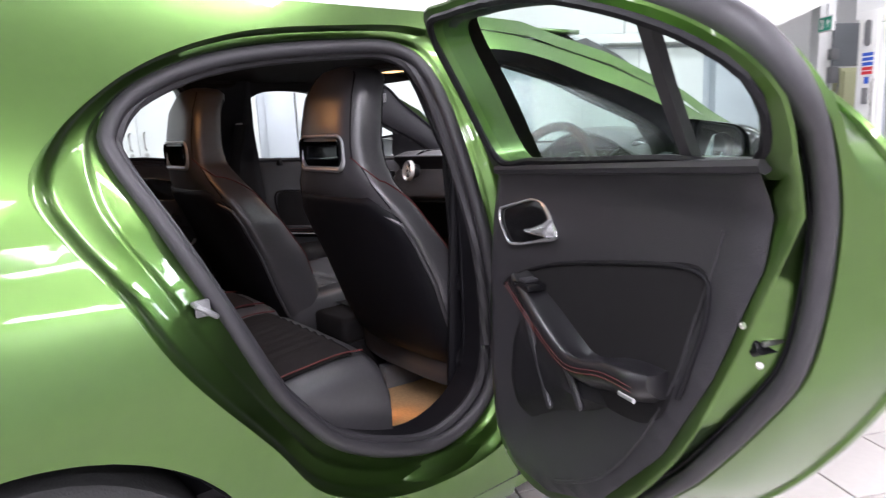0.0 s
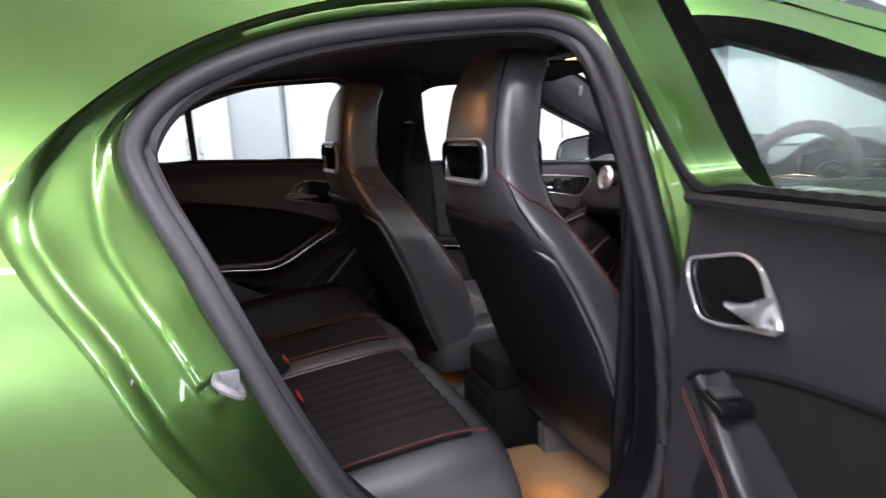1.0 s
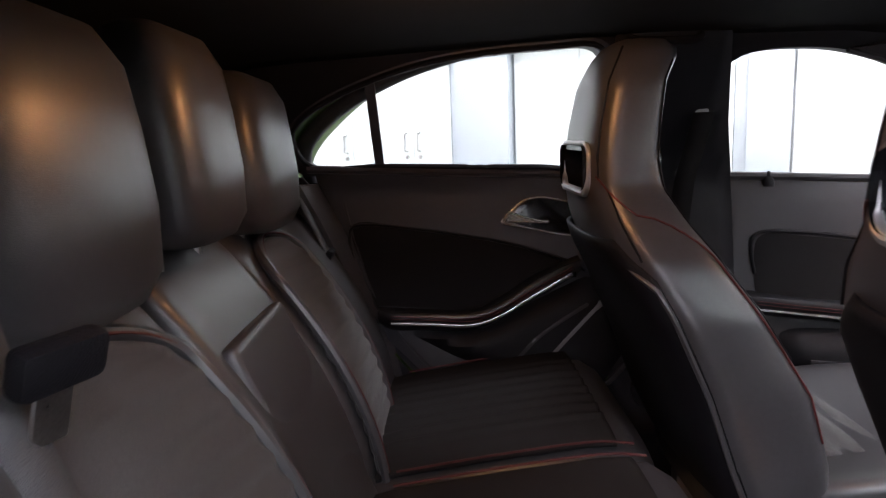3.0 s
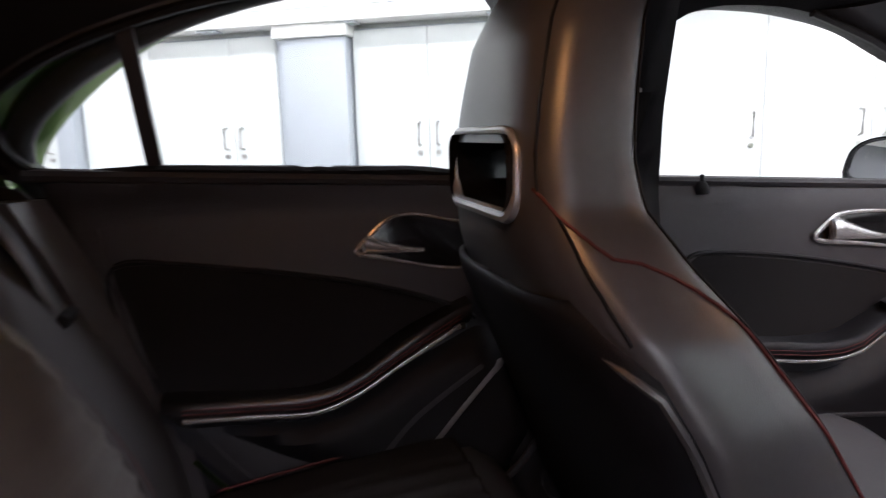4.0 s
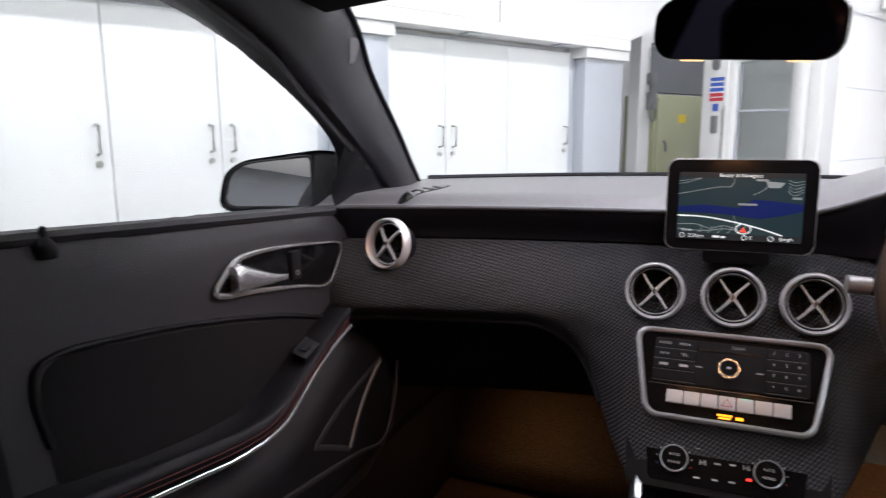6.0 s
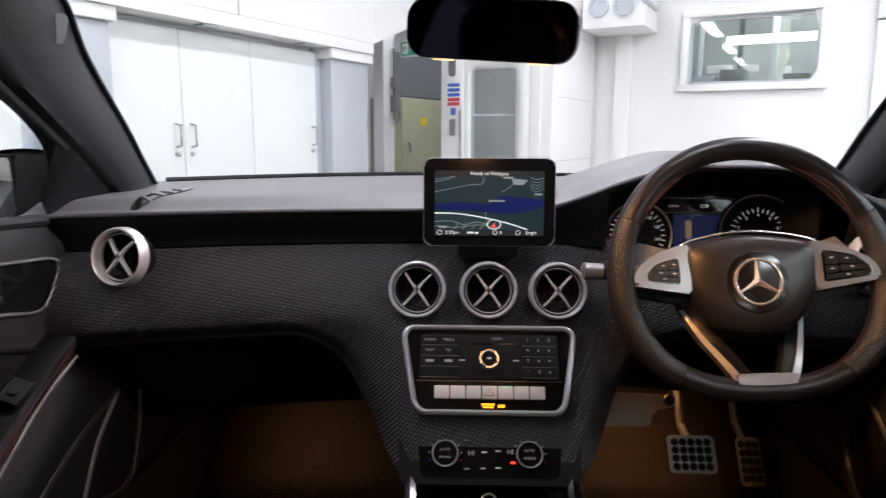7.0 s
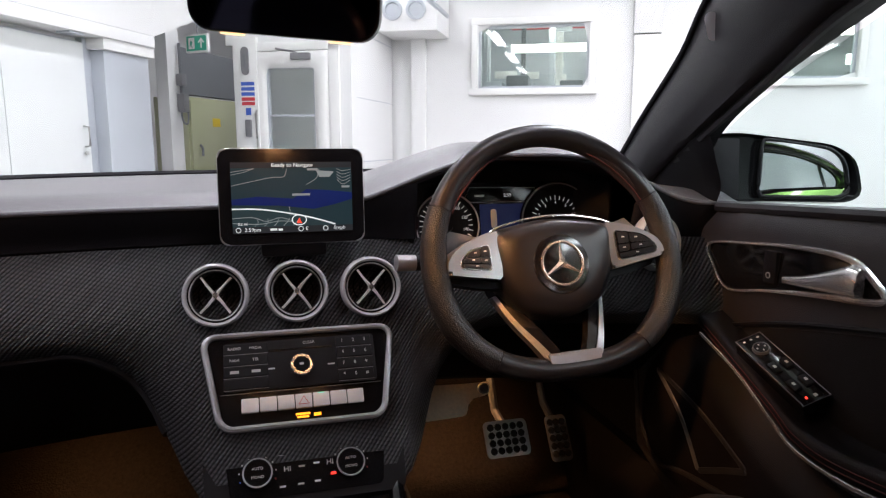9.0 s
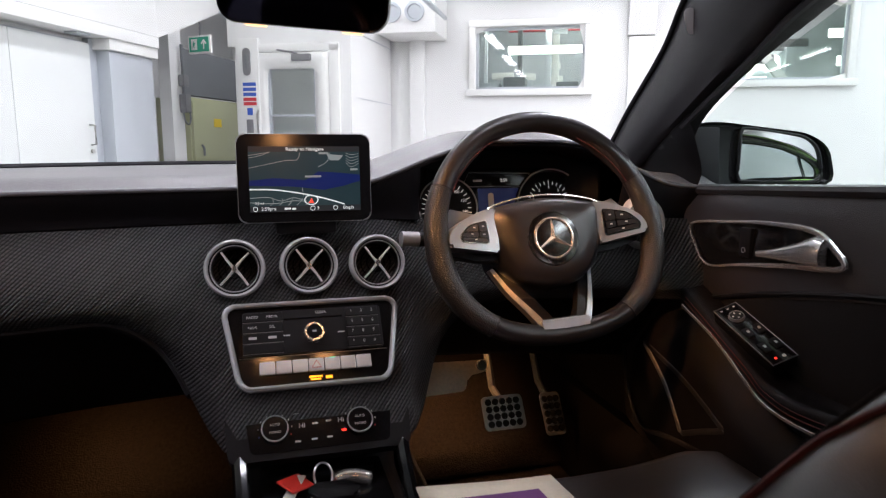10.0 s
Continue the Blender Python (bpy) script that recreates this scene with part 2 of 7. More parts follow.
def solo(name, bm, material, m, label, category, group="", kind="", smooth=True, angle=38):
    ob = finish(name, bm, material, smooth)
    if smooth:
        sharp(ob, angle)
    ob.matrix_world = m
    return tagged(ob, label, category, group, kind)


def box(bm, lo, hi, bevel=0.0, seg=2, m=None):
    vs = bmesh.ops.create_cube(bm, size=1.0)["verts"]
    c, s = [(a + b) / 2 for a, b in zip(lo, hi)], [b - a for a, b in zip(lo, hi)]
    for v in vs:
        v.co = Vector([c[i] + v.co[i] * s[i] for i in range(3)])
    if bevel:
        es = {e for v in vs for e in v.link_edges}
        r = bmesh.ops.bevel(bm, geom=list(es), offset=bevel, segments=seg, affect="EDGES", profile=0.6)
        vs = list({v for f in r["faces"] for v in f.verts} | {v for v in vs if v.is_valid})
    if m is not None:
        bmesh.ops.transform(bm, matrix=m, verts=vs)
    return vs


def boxm(lo, hi, bevel=0.0, seg=2, m=None):
    bm = bmesh.new()
    box(bm, lo, hi, bevel, seg, m)
    return bm


def spline(pts, n, closed=False):
    """n points along a smooth curve through pts (any dimension)."""
    P = [np.array(p, float) for p in pts]
    k = len(P)
    out = []
    span = k if closed else k - 1
    for i in range(n):
        s = i * span / (n if closed else n - 1)
        j = min(int(s), span - 1)
        f = s - j
        g = (lambda q: P[q % k]) if closed else (lambda q: P[min(max(q, 0), k - 1)])
        a, b, c, d = g(j - 1), g(j), g(j + 1), g(j + 2)
        out.append(0.5 * (2 * b + (c - a) * f + (2 * a - 5 * b + 4 * c - d) * f * f + (3 * b - a - 3 * c + d) * f ** 3))
    return out


def loft(rings, closed=True, caps=False, bm=None):
    bm = bm or bmesh.new()
    rows = [[bm.verts.new(tuple(p)) for p in r] for r in rings]
    n = len(rows[0])
    for a, b in zip(rows, rows[1:]):
        for i in range(n if closed else n - 1):
            j = (i + 1) % n
            bm.faces.new((a[i], a[j], b[j], b[i]))
    if caps:
        bm.faces.new(rows[0][::-1])
        bm.faces.new(rows[-1])
    return bm


def tube(pts, r, sides=8, closed=False, bm=None, flat=1.0, up=(0, 0, 1)):
    """A tube along points; flat squeezes it along `up`."""
    bm = bm or bmesh.new()
    P = [Vector(tuple(p)) for p in pts]
    rings, k = [], len(P)
    for i, p in enumerate(P):
        t = (P[(i + 1) % k] - P[i - 1]) if closed else (P[min(i + 1, k - 1)] - P[max(i - 1, 0)])
        t.normalize()
        u = Vector(up) - t * t.dot(Vector(up))
        u = u.normalized() if u.length > 1e-4 else t.orthogonal().normalized()
        w = t.cross(u)
        rr = r[i] if isinstance(r, (list, tuple)) else r
        rings.append([p + (w * math.cos(a) + u * math.sin(a) * flat) * rr for a in (2 * math.pi * j / sides for j in range(sides))])
    if closed:
        rings.append(rings[0])
    loft(rings, True, not closed, bm)
    if closed:
        bmesh.ops.remove_doubles(bm, verts=bm.verts, dist=1e-6)
    return bm


def lathe(profile, n=32, m=None, bm=None):
    """Turns (radius, height) pairs round z."""
    bm = bm or bmesh.new()
    rings = [[(r * math.cos(2 * math.pi * i / n), r * math.sin(2 * math.pi * i / n), h) for i in range(n)] for r, h in profile]
    at = len(bm.verts)
    loft(rings, True, False, bm)
    bm.verts.ensure_lookup_table()
    vs = bm.verts[at:]
    if m is not None:
        bmesh.ops.transform(bm, matrix=m, verts=vs)
    return bm


def prism(outline, lo, hi, place=None, bevel=0.0):
    """A plate with a 2D outline (a, b), between heights lo and hi; place maps (a, b, h) to 3D."""
    bm = bmesh.new()
    place = place or (lambda a, b, h: (a, b, h))
    low = [bm.verts.new(place(a, b, lo)) for a, b in outline]
    top = [bm.verts.new(place(a, b, hi)) for a, b in outline]
    n = len(outline)
    bm.faces.new(low[::-1])
    f = bm.faces.new(top)
    for i in range(n):
        j = (i + 1) % n
        bm.faces.new((low[i], low[j], top[j], top[i]))
    if bevel:
        bmesh.ops.bevel(bm, geom=list(f.edges), offset=bevel, segments=2, affect="EDGES")
    bmesh.ops.recalc_face_normals(bm, faces=bm.faces)
    return bm


def rounded(w, h, r, n=5, cx=0, cy=0):
    out = []
    for sx, sy, a0 in ((1, 1, 0), (-1, 1, 90), (-1, -1, 180), (1, -1, 270)):
        for i in range(n + 1):
            a = radians(a0 + 90 * i / n)
            out.append((cx + sx * (w / 2 - r) + r * math.cos(a), cy + sy * (h / 2 - r) + r * math.sin(a)))
    return out


def fillet(pts, r, n=4):
    """A closed polygon with its corners rounded by about r (one radius, or one a corner)."""
    P = [Vector((x, y)) for x, y in pts]
    out, k = [], len(P)
    for i, p in enumerate(P):
        a, b = P[i - 1] - p, P[(i + 1) % k] - p
        rr = min(r[i] if isinstance(r, (list, tuple)) else r, 0.45 * a.length, 0.45 * b.length)
        q0, q1 = p + a.normalized() * rr, p + b.normalized() * rr
        for j in range(n + 1):
            f = j / n
            w = q0 * (1 - f) ** 2 + p * 2 * f * (1 - f) + q1 * f * f
            out.append((w.x, w.y))
    return out


def resample(loop, n):
    """n points at even steps along a closed loop."""
    L = np.array(list(loop) + [loop[0]], float)
    d = np.r_[0, np.cumsum(np.hypot(*np.diff(L, axis=0).T))]
    s = np.linspace(0, d[-1], n, endpoint=False)
    return list(zip(np.interp(s, d, L[:, 0]), np.interp(s, d, L[:, 1])))


def inside(loop, x, z):
    c, k = False, len(loop)
    for i in range(k):
        x1, z1 = loop[i]
        x2, z2 = loop[i - 1]
        if (z1 > z) != (z2 > z) and x < (x2 - x1) * (z - z1) / (z2 - z1) + x1:
            c = not c
    return c


def nearest(loop, x, z):
    L = np.array(loop)
    B = np.roll(L, -1, 0)
    d = B - L
    t = np.clip(((np.array([x, z]) - L) * d).sum(1) / np.maximum((d * d).sum(1), 1e-12), 0, 1)
    q = L + d * t[:, None]
    i = ((q - [x, z]) ** 2).sum(1).argmin()
    return tuple(q[i])


def panel(surf, x0, x1, z0, z1, step, outer=None, holes=(), fair=False):
    """A curved sheet over a plan (x, z), cut to an outline and with openings in it; surf maps (x, z) to 3D."""
    bm = bmesh.new()
    lay = bm.verts.layers.float_vector.new("fair") if fair else None
    nx, nz = max(2, round((x1 - x0) / step)), max(2, round((z1 - z0) / step))
    gx = lambda i: x0 + (x1 - x0) * i / nx
    gz = lambda j: z0 + (z1 - z0) * j / nz
    outer = [tuple(p) for p in outer] if outer is not None else None
    holes = [[tuple(p) for p in h] for h in holes]
    made = {}

    def vert(i, j):
        if (i, j) not in made:
            x, z = gx(i), gz(j)
            if outer and not inside(outer, x, z):
                x, z = nearest(outer, x, z)
            for h in holes:
                if inside(h, x, z):
                    x, z = nearest(h, x, z)
            made[i, j] = bm.verts.new(surf(x, z))
        return made[i, j]

    for i in range(nx):
        for j in range(nz):
            cx, cz = (gx(i) + gx(i + 1)) / 2, (gz(j) + gz(j + 1)) / 2
            if (outer and not inside(outer, cx, cz)) or any(inside(h, cx, cz) for h in holes):
                continue
            try:
                bm.faces.new((vert(i, j), vert(i + 1, j), vert(i + 1, j + 1), vert(i, j + 1)))
            except ValueError:
                pass
    loops = ([outer] if outer else []) + holes
    at = {}
    back = {v: k for k, v in made.items()}
    if loops:
        for v in bm.verts:
            if any(len(e.link_faces) == 1 for e in v.link_edges):
                i, j = back[v]
                x, z = gx(i), gz(j)
                q = min((nearest(h, x, z) for h in loops), key=lambda q: math.hypot(q[0] - x, q[1] - z))
                if math.hypot(q[0] - x, q[1] - z) < 1.45 * max((x1 - x0) / nx, (z1 - z0) / nz):
                    v.co = surf(*q)
                    at[v] = q
    if fair:
        for v in bm.verts:
            x, z = at.get(v) or (gx(back[v][0]), gz(back[v][1]))
            a, b, c, d = (Vector(surf(x + p, z + q)) for p, q in ((0.002, 0), (-0.002, 0), (0, 0.002), (0, -0.002)))
            v[lay] = (a - b).cross(c - d).normalized()
    bmesh.ops.remove_doubles(bm, verts=bm.verts, dist=1e-5)
    return bm


def text(words, size, m, material, parent, name="lettering"):
    cu = bpy.data.curves.new(name, "FONT")
    cu.body, cu.size, cu.align_x, cu.align_y, cu.extrude = words, size, "CENTER", "CENTER", 0.0002
    tmp = bpy.data.objects.new(name, cu)
    me = bpy.data.meshes.new_from_object(tmp)
    bpy.data.objects.remove(tmp)
    me.materials.append(material)
    ob = new(name, me)
    ob.parent = parent
    ob.matrix_local = m
    return ob


def smoothstep(a, b, x):
    t = min(1.0, max(0.0, (x - a) / (b - a)))
    return t * t * (3 - 2 * t)


# ---- the room ----
U0, U1, V1 = -9.0, 3.2, -7.2               # the room along the wall, and its depth


def slab(name, lo, hi, material, label, category, bevel=0.0):
    return solo(name, boxm(lo, hi, bevel), material, ROOM, label, category, kind="structure")


slab("floor", (U0 - 0.2, V1 - 0.2, -0.16), (U1 + 3, 2.2, -0.012), GROUT, "floor bed of dark grout under cream tiles", "floor")
FLOOR = bpy.data.objects["floor"]
slab("ceiling", (U0 - 0.2, V1 - 0.2, CEIL), (U1 + 3, 2.2, CEIL + 0.12), CEILPAINT, "white painted ceiling with strip lights", "ceiling")
# assumed walls out of view; their greys shape reflections and bounce light
slab("wall_west", (U0 - 0.15, V1, -0.01), (U0, 2.0, CEIL), REARWALL, "assumed grey wall out of view, toned for reflections and bounce light", "wall")
slab("wall_south", (U0 - 0.15, V1 - 0.15, -0.01), (U1 + 0.15, V1, CEIL), SOUTHWALL, "assumed grey wall out of view, toned for reflections and bounce light", "wall")
slab("wall_north", (U0, 0.02, -0.01), (1.46, 0.14, CEIL), WHITEWALL, "white painted wall behind grey cupboards", "wall")
slab("wall_recess_back", (1.4, 1.35, -0.01), (5.2, 1.45, CEIL), WHITEWALL, "white wall at the back of the recess", "wall")
slab("wall_recess_end", (5.1, -1.0, -0.01), (5.2, 1.35, CEIL), WHITEWALL, "white wall closing the recess", "wall")

# the end wall with two windows, seen through the windscreen
WIN = [(-1.835, -2.70, 1.467, 1.955), (-3.66, -4.585, 1.507, 2.08)]


def end_wall():
    holes = [rounded(abs(b - a), d - c, 0.001, 1, (a + b) / 2, (c + d) / 2) for a, b, c, d in WIN]
    bm = panel(lambda y, z: (U1, y, z), V1, -1.10, -0.01, CEIL, 0.12, None, holes)
    ob = solo("wall_east", bm, WHITEWALL, ROOM, "white painted end wall with two internal windows", "wall", kind="structure")
    s = ob.modifiers.new("thickness", "SOLIDIFY")
    s.thickness, s.offset = 0.12, 1


end_wall()
slab("wall_return", (2.20, -1.12, -0.01), (U1 + 0.1, -1.04, CEIL), WHITEWALL, "white panelled return wall beside the door", "wall")
slab("wall_door_head", (2.20, -1.04, 1.71), (2.30, -0.20, CEIL), WHITEWALL, "white wall above the door", "wall")
for z in (0.9, 1.35, 1.8):
    slab("trim", (2.3, -1.124, z), (U1, -1.118, z + 0.006), GREYPAINT, "thin joint between white wall panels", "trim")

for k, (a, b, c, d) in enumerate(WIN):
    w = thing(f"window_{k + 1}", ROOM @ pose(U1, (a + b) / 2, (c + d) / 2), "white framed internal window looking into a lit workshop", "window", "end wall windows", "structure")
    W, H = abs(a - b), d - c
    for nm, lo, hi in (("frame_head", (-0.03, -W / 2 - 0.05, H / 2), (0.10, W / 2 + 0.05, H / 2 + 0.05)), ("frame_sill", (-0.05, -W / 2 - 0.07, -H / 2 - 0.05), (0.10, W / 2 + 0.07, -H / 2)),
                       ("frame_side", (-0.03, -W / 2 - 0.05, -H / 2), (0.10, -W / 2, H / 2)), ("frame_side", (-0.03, W / 2, -H / 2), (0.10, W / 2 + 0.05, H / 2))):
        part(nm, boxm(lo, hi, 0.006), WHITE, w)
    bm = bmesh.new()
    for lo, hi in (((0.03, -W / 2, H / 2 - 0.022), (0.06, W / 2, H / 2)), ((0.03, -W / 2, -H / 2), (0.06, W / 2, -H / 2 + 0.022)), ((0.03, -W / 2, -H / 2), (0.06, -W / 2 + 0.022, H / 2)), ((0.03, W / 2 - 0.022, -H / 2), (0.06, W / 2, H / 2))):
        box(bm, lo, hi)
    part("pane_bead", bm, GREYPAINT, w, "grey bead round the pane")
    g = part("pane", boxm((0.04, -W / 2, -H / 2), (0.046, W / 2, H / 2)), GLASS, w)
    g.visible_shadow = False

# the workshop beyond the windows
slab("backdrop", (U1 + 2.6, -7.0, 0), (U1 + 2.7, -1.2, CEIL), GREYPAINT, "pale grey workshop wall beyond the windows", "backdrop")
slab("backdrop_side", (U1 + 0.2, -7.1, 0), (U1 + 2.7, -7.0, CEIL), GREYPAINT, "pale grey workshop side wall", "backdrop")
slab("backdrop_side", (U1 + 0.2, -1.2, 0), (U1 + 2.7, -1.13, CEIL), GREYPAINT, "pale grey workshop side wall", "backdrop")
for v, z in ((-2.3, 2.35), (-4.2, 2.35), (-3.2, 2.5)):
    t = solo("workshop_strip_light", boxm((-0.06, -0.7, -0.05), (0.06, 0.7, 0.0), 0.02), TUBEGLOW, ROOM @ pose(U1 + 1.6, v, z), "lit white strip light in the workshop", "strip light", "workshop lights")
    area("workshop_lamps_and_bits", ROOM @ pose(U1 + 1.4, v, z - 0.08), 0.15, 1.3, 11, (1, 0.99, 0.97))
solo("red_beam", boxm((0, -0.45, -0.035), (0.08, 0.45, 0.035), 0.004), RED, ROOM @ pose(U1 + 1.9, -2.35, 2.26), "red painted steel beam in the workshop", "beam")
for v in (-1.7, -2.35, -2.9, -4.0, -4.6):
    solo("workshop_post", boxm((-0.04, -0.03, 0), (0.04, 0.03, CEIL), 0.004), GREYPAINT, ROOM @ pose(U1 + 1.5, v, 0), "grey steel post in the workshop", "post", "workshop posts")
for i in range(6):
    v = -1.6 - 0.24 * i
    solo("workshop_crate", boxm((-0.15, -0.10, 0), (0.15, 0.10, 0.32 + 0.05 * (i % 3)), 0.01), (DARKGREY, GREYPAINT)[i % 2], ROOM @ pose(U1 + 0.9, v, 1.22), "grey crate on the workshop bench", "crate", "workshop crates")
solo("workshop_bench", boxm((0.6, -5.0, 1.14), (1.25, -1.3, 1.22), 0.01), GREYPAINT, ROOM @ pose(U1, 0, 0), "long grey workshop bench", "bench")
for i in range(4):
    for j in range(2):
        solo("workshop_glazing", prism(rounded(0.30, 0.15, 0.05), 0, 0.02, lambda a, b, h: (-h, a, b)), TUBEGLOW, ROOM @ pose(U1 + 2.58, -3.4 - 0.42 * i, 1.66 + 0.26 * j), "bright rounded pane in the workshop door", "window pane", "workshop panes")
solo("diagonal_brace", boxm((-0.03, -0.035, 0), (0.03, 0.035, 1.1), 0.004, m=pose(0, 0, 0, -38, 0, 0)), WHITE, ROOM @ pose(U1 + 0.5, -4.55, 1.22), "white painted diagonal steel brace", "brace")

# made-up boxes strewn at random as workshop detail; the glowing ones imitate highlights
rnd = random.Random(5)
for i in range(26):
    k, dp = i % 2, 0.8 + 1.5 * rnd.random()
    v, z = (-1.75 if k else -3.9) - 1.2 * rnd.random() - 0.18 * dp, 1.45 + 0.55 * rnd.random() + 0.12 * dp
    solo("workshop_lamps_and_bits", boxm((-0.02, -0.04 - 0.08 * rnd.random(), -0.02 - 0.03 * rnd.random()), (0.02, 0.04 + 0.06 * rnd.random(), 0.035), 0.006), (TUBEGLOW, GREYPAINT, DARKGREY, WHITE)[i % 4], ROOM @ pose(U1 + dp, v, z), "small made-up box beyond the windows, every fourth one glowing as a highlight", "lamp", "workshop box lamps")
solo("workshop_strip_light", boxm((-0.05, -0.42, -0.03), (0.05, 0.42, 0.03), 0.015), TUBEGLOW, ROOM @ pose(U1 + 0.7, -2.45, 1.865), "lit white strip light in the workshop", "strip light", "workshop lights")
for i in range(9):
    solo("workshop_post", boxm((-0.02, -0.012 - 0.02 * (i % 3), 0), (0.02, 0.012, CEIL), 0.003), (GREYPAINT, DARKGREY, WHITE)[i % 3], ROOM @ pose(U1 + 1.1 + 0.13 * i, -1.75 - 0.33 * i, 0), "slim steel post in the workshop", "post", "workshop posts")

# columns, pipes and the air unit on the end wall
solo("corner_column", boxm((-0.07, -0.06, 0), (0.0, 0.06, CEIL), 0.01), WHITEWALL, ROOM @ pose(U1 - 0.004, -1.36, 0), "white painted column at the wall's corner", "column", kind="structure")
solo("wall_column", boxm((-0.09, -0.09, 0), (0.0, 0.09, 1.84), 0.008), WHITEWALL, ROOM @ pose(U1 - 0.004, -3.12, 0), "white painted column between the windows", "column", kind="structure")
solo("column_bracket", prism([(-0.30, 0.62), (0.0, 0.62), (0.0, 0.0), (-0.10, 0.0)], -0.10, 0.10, lambda a, b, h: (a, h, b)), WHITEWALL, ROOM @ pose(U1 - 0.004, -3.12, 1.85), "white steel bracket on the column", "bracket", kind="structure")
ac = thing("air_unit", ROOM @ pose(U1 - 0.004, -1.30, 1.86), "white air unit with two round fans", "air unit")
part("housing", boxm((-0.45, -0.30, 0), (-0.004, 0.16, 0.30), 0.01), WHITEWALL, ac)
for i in range(2):
    part("fan_ring", lathe([(0.055, 0), (0.075, 0), (0.075, 0.02), (0.055, 0.02), (0.05, 0.004), (0.0, 0.004)], 20, pose(-0.45, 0.04 - 0.18 * i, 0.15, 0, -90, 0)), GREYPAINT, ac, "grey round fan opening")
solo("ceiling_pipe", tube([(1.0, -1.6, 2.02), (3.1, -1.6, 2.02)], 0.02), GREYPAINT, ROOM, "grey pipe run under the ceiling", "pipe", "ceiling pipes")
solo("ceiling_pipe", tube([(3.12, -1.3, 2.2), (3.12, -4.8, 2.2)], 0.022), GREYPAINT, ROOM, "grey pipe run under the ceiling", "pipe", "ceiling pipes")
bm = boxm((-0.018, -0.14, -0.10), (0, 0.14, 0.10), 0.003)
ns = thing("notice_frame", ROOM @ pose(U1 - 0.004, -5.0, 1.78), "small framed white notice on the wall", "notice")
part("frame", bm, GREYPAINT, ns)
part("sheet", boxm((-0.022, -0.12, -0.08), (-0.0185, 0.12, 0.08)), WHITE, ns, "white sheet")

# the white door with a glazed panel
door = thing("door_1", ROOM @ pose(2.20, -0.62, 0), "white door with a tall glazed panel and steel pull bar", "door", kind="structure")
bm = panel(lambda y, z: (0.02, y, z), -0.34, 0.30, 0.0, 1.66, 0.05, None, [rounded(0.36, 1.10, 0.01, 2, -0.06, 1.0)])
part("leaf", bm, WHITE, door, thick=0.04)
fr = bmesh.new()
for lo, hi in (((-0.02, -0.42, 0), (0.09, -0.345, 1.71)), ((-0.02, 0.305, 0), (0.09, 0.36, 1.71)), ((-0.02, -0.42, 1.665), (0.09, 0.36, 1.72))):
    box(fr, lo, hi, 0.004)
part("door_frame", fr, WHITE, door)
bd = bmesh.new()
for lo, hi in (((0.0, -0.245, 0.44), (0.03, -0.225, 1.56)), ((0.0, 0.105, 0.44), (0.03, 0.125, 1.56)), ((0.0, -0.245, 1.545), (0.03, 0.125, 1.565)), ((0.0, -0.245, 1.22), (0.03, 0.125, 1.235))):
    box(bd, lo, hi)
part("glazing_bead", bd, GREYPAINT, door, "grey bead round the glazing")
part("pane", boxm((0.035, -0.245, 0.45), (0.041, 0.125, 1.555)), GLASS, door).visible_shadow = False
part("pull_bar", tube([(-0.01, 0.19, 0.8), (-0.04, 0.19, 0.84), (-0.04, 0.19, 1.24), (-0.01, 0.19, 1.28)], 0.011), STEEL, door, "steel pull bar")
part("closer", boxm((-0.05, -0.22, 1.60), (-0.002, -0.08, 1.645), 0.006), GREYMETAL, door, "grey door closer")
part("closer_arm", tube([(-0.03, -0.12, 1.65), (-0.10, 0.0, 1.668)], 0.007), GREYMETAL, door)
pier = solo("notice_pier", boxm((-0.02, -0.085, 0), (0.10, 0.085, 1.76), 0.004), WHITE, ROOM @ pose(2.19, -0.36, 0), "white pier beside the door carrying notices", "pier", kind="structure")
n1 = thing("safety_notice", ROOM @ pose(2.165, -0.375, 1.38), "blue and red safety notice", "notice")
part("sheet", boxm((-0.003, -0.055, -0.09), (0, 0.055, 0.10)), WHITE, n1)
for i, (z, mt) in enumerate(((0.065, BLUE), (0.03, BLUE), (-0.005, BLUE), (-0.04, RED), (-0.07, RED))):
    part("printed_bar", boxm((-0.0045, -0.05, z - 0.012), (-0.0032, 0.05, z + 0.012)), mt, n1, "coloured printed bar")
al = thing("door_alarm", ROOM @ pose(2.168, -0.36, 1.60), "grey oval sounder on the pier", "sounder")
part("plate", prism(rounded(0.055, 0.19, 0.027), 0, 0.012, lambda a, b, h: (-h, a, b), 0.003), GREYMETAL, al)
part("grille", prism(rounded(0.02, 0.10, 0.009), 0.012, 0.015, lambda a, b, h: (-h, a, b)), DARKGREY, al)
kp = thing("door_keypad", ROOM @ pose(2.168, -0.37, 1.15), "grey door keypad with sign above", "keypad")
part("body", boxm((-0.02, -0.022, -0.07), (0, 0.022, 0.05), 0.004), GREYMETAL, kp)
part("sign", boxm((-0.004, -0.02, 0.08), (0, 0.02, 0.13)), BLUE, kp, "small blue sign")

# cupboards along the wall
def handle_parts(parent, x):
    part("handle", tube([(x, -0.028, 1.13), (x, -0.06, 1.125), (x, -0.06, 1.025), (x, -0.028, 1.02)], 0.0065, 6), STEEL, parent, "steel pull handle")
    part("lock", lathe([(0.0, 0.012), (0.012, 0.012), (0.012, 0)], 10, pose(x, -0.028, 0.985, 90, 0, 0)), STEEL, parent, "round steel lock")


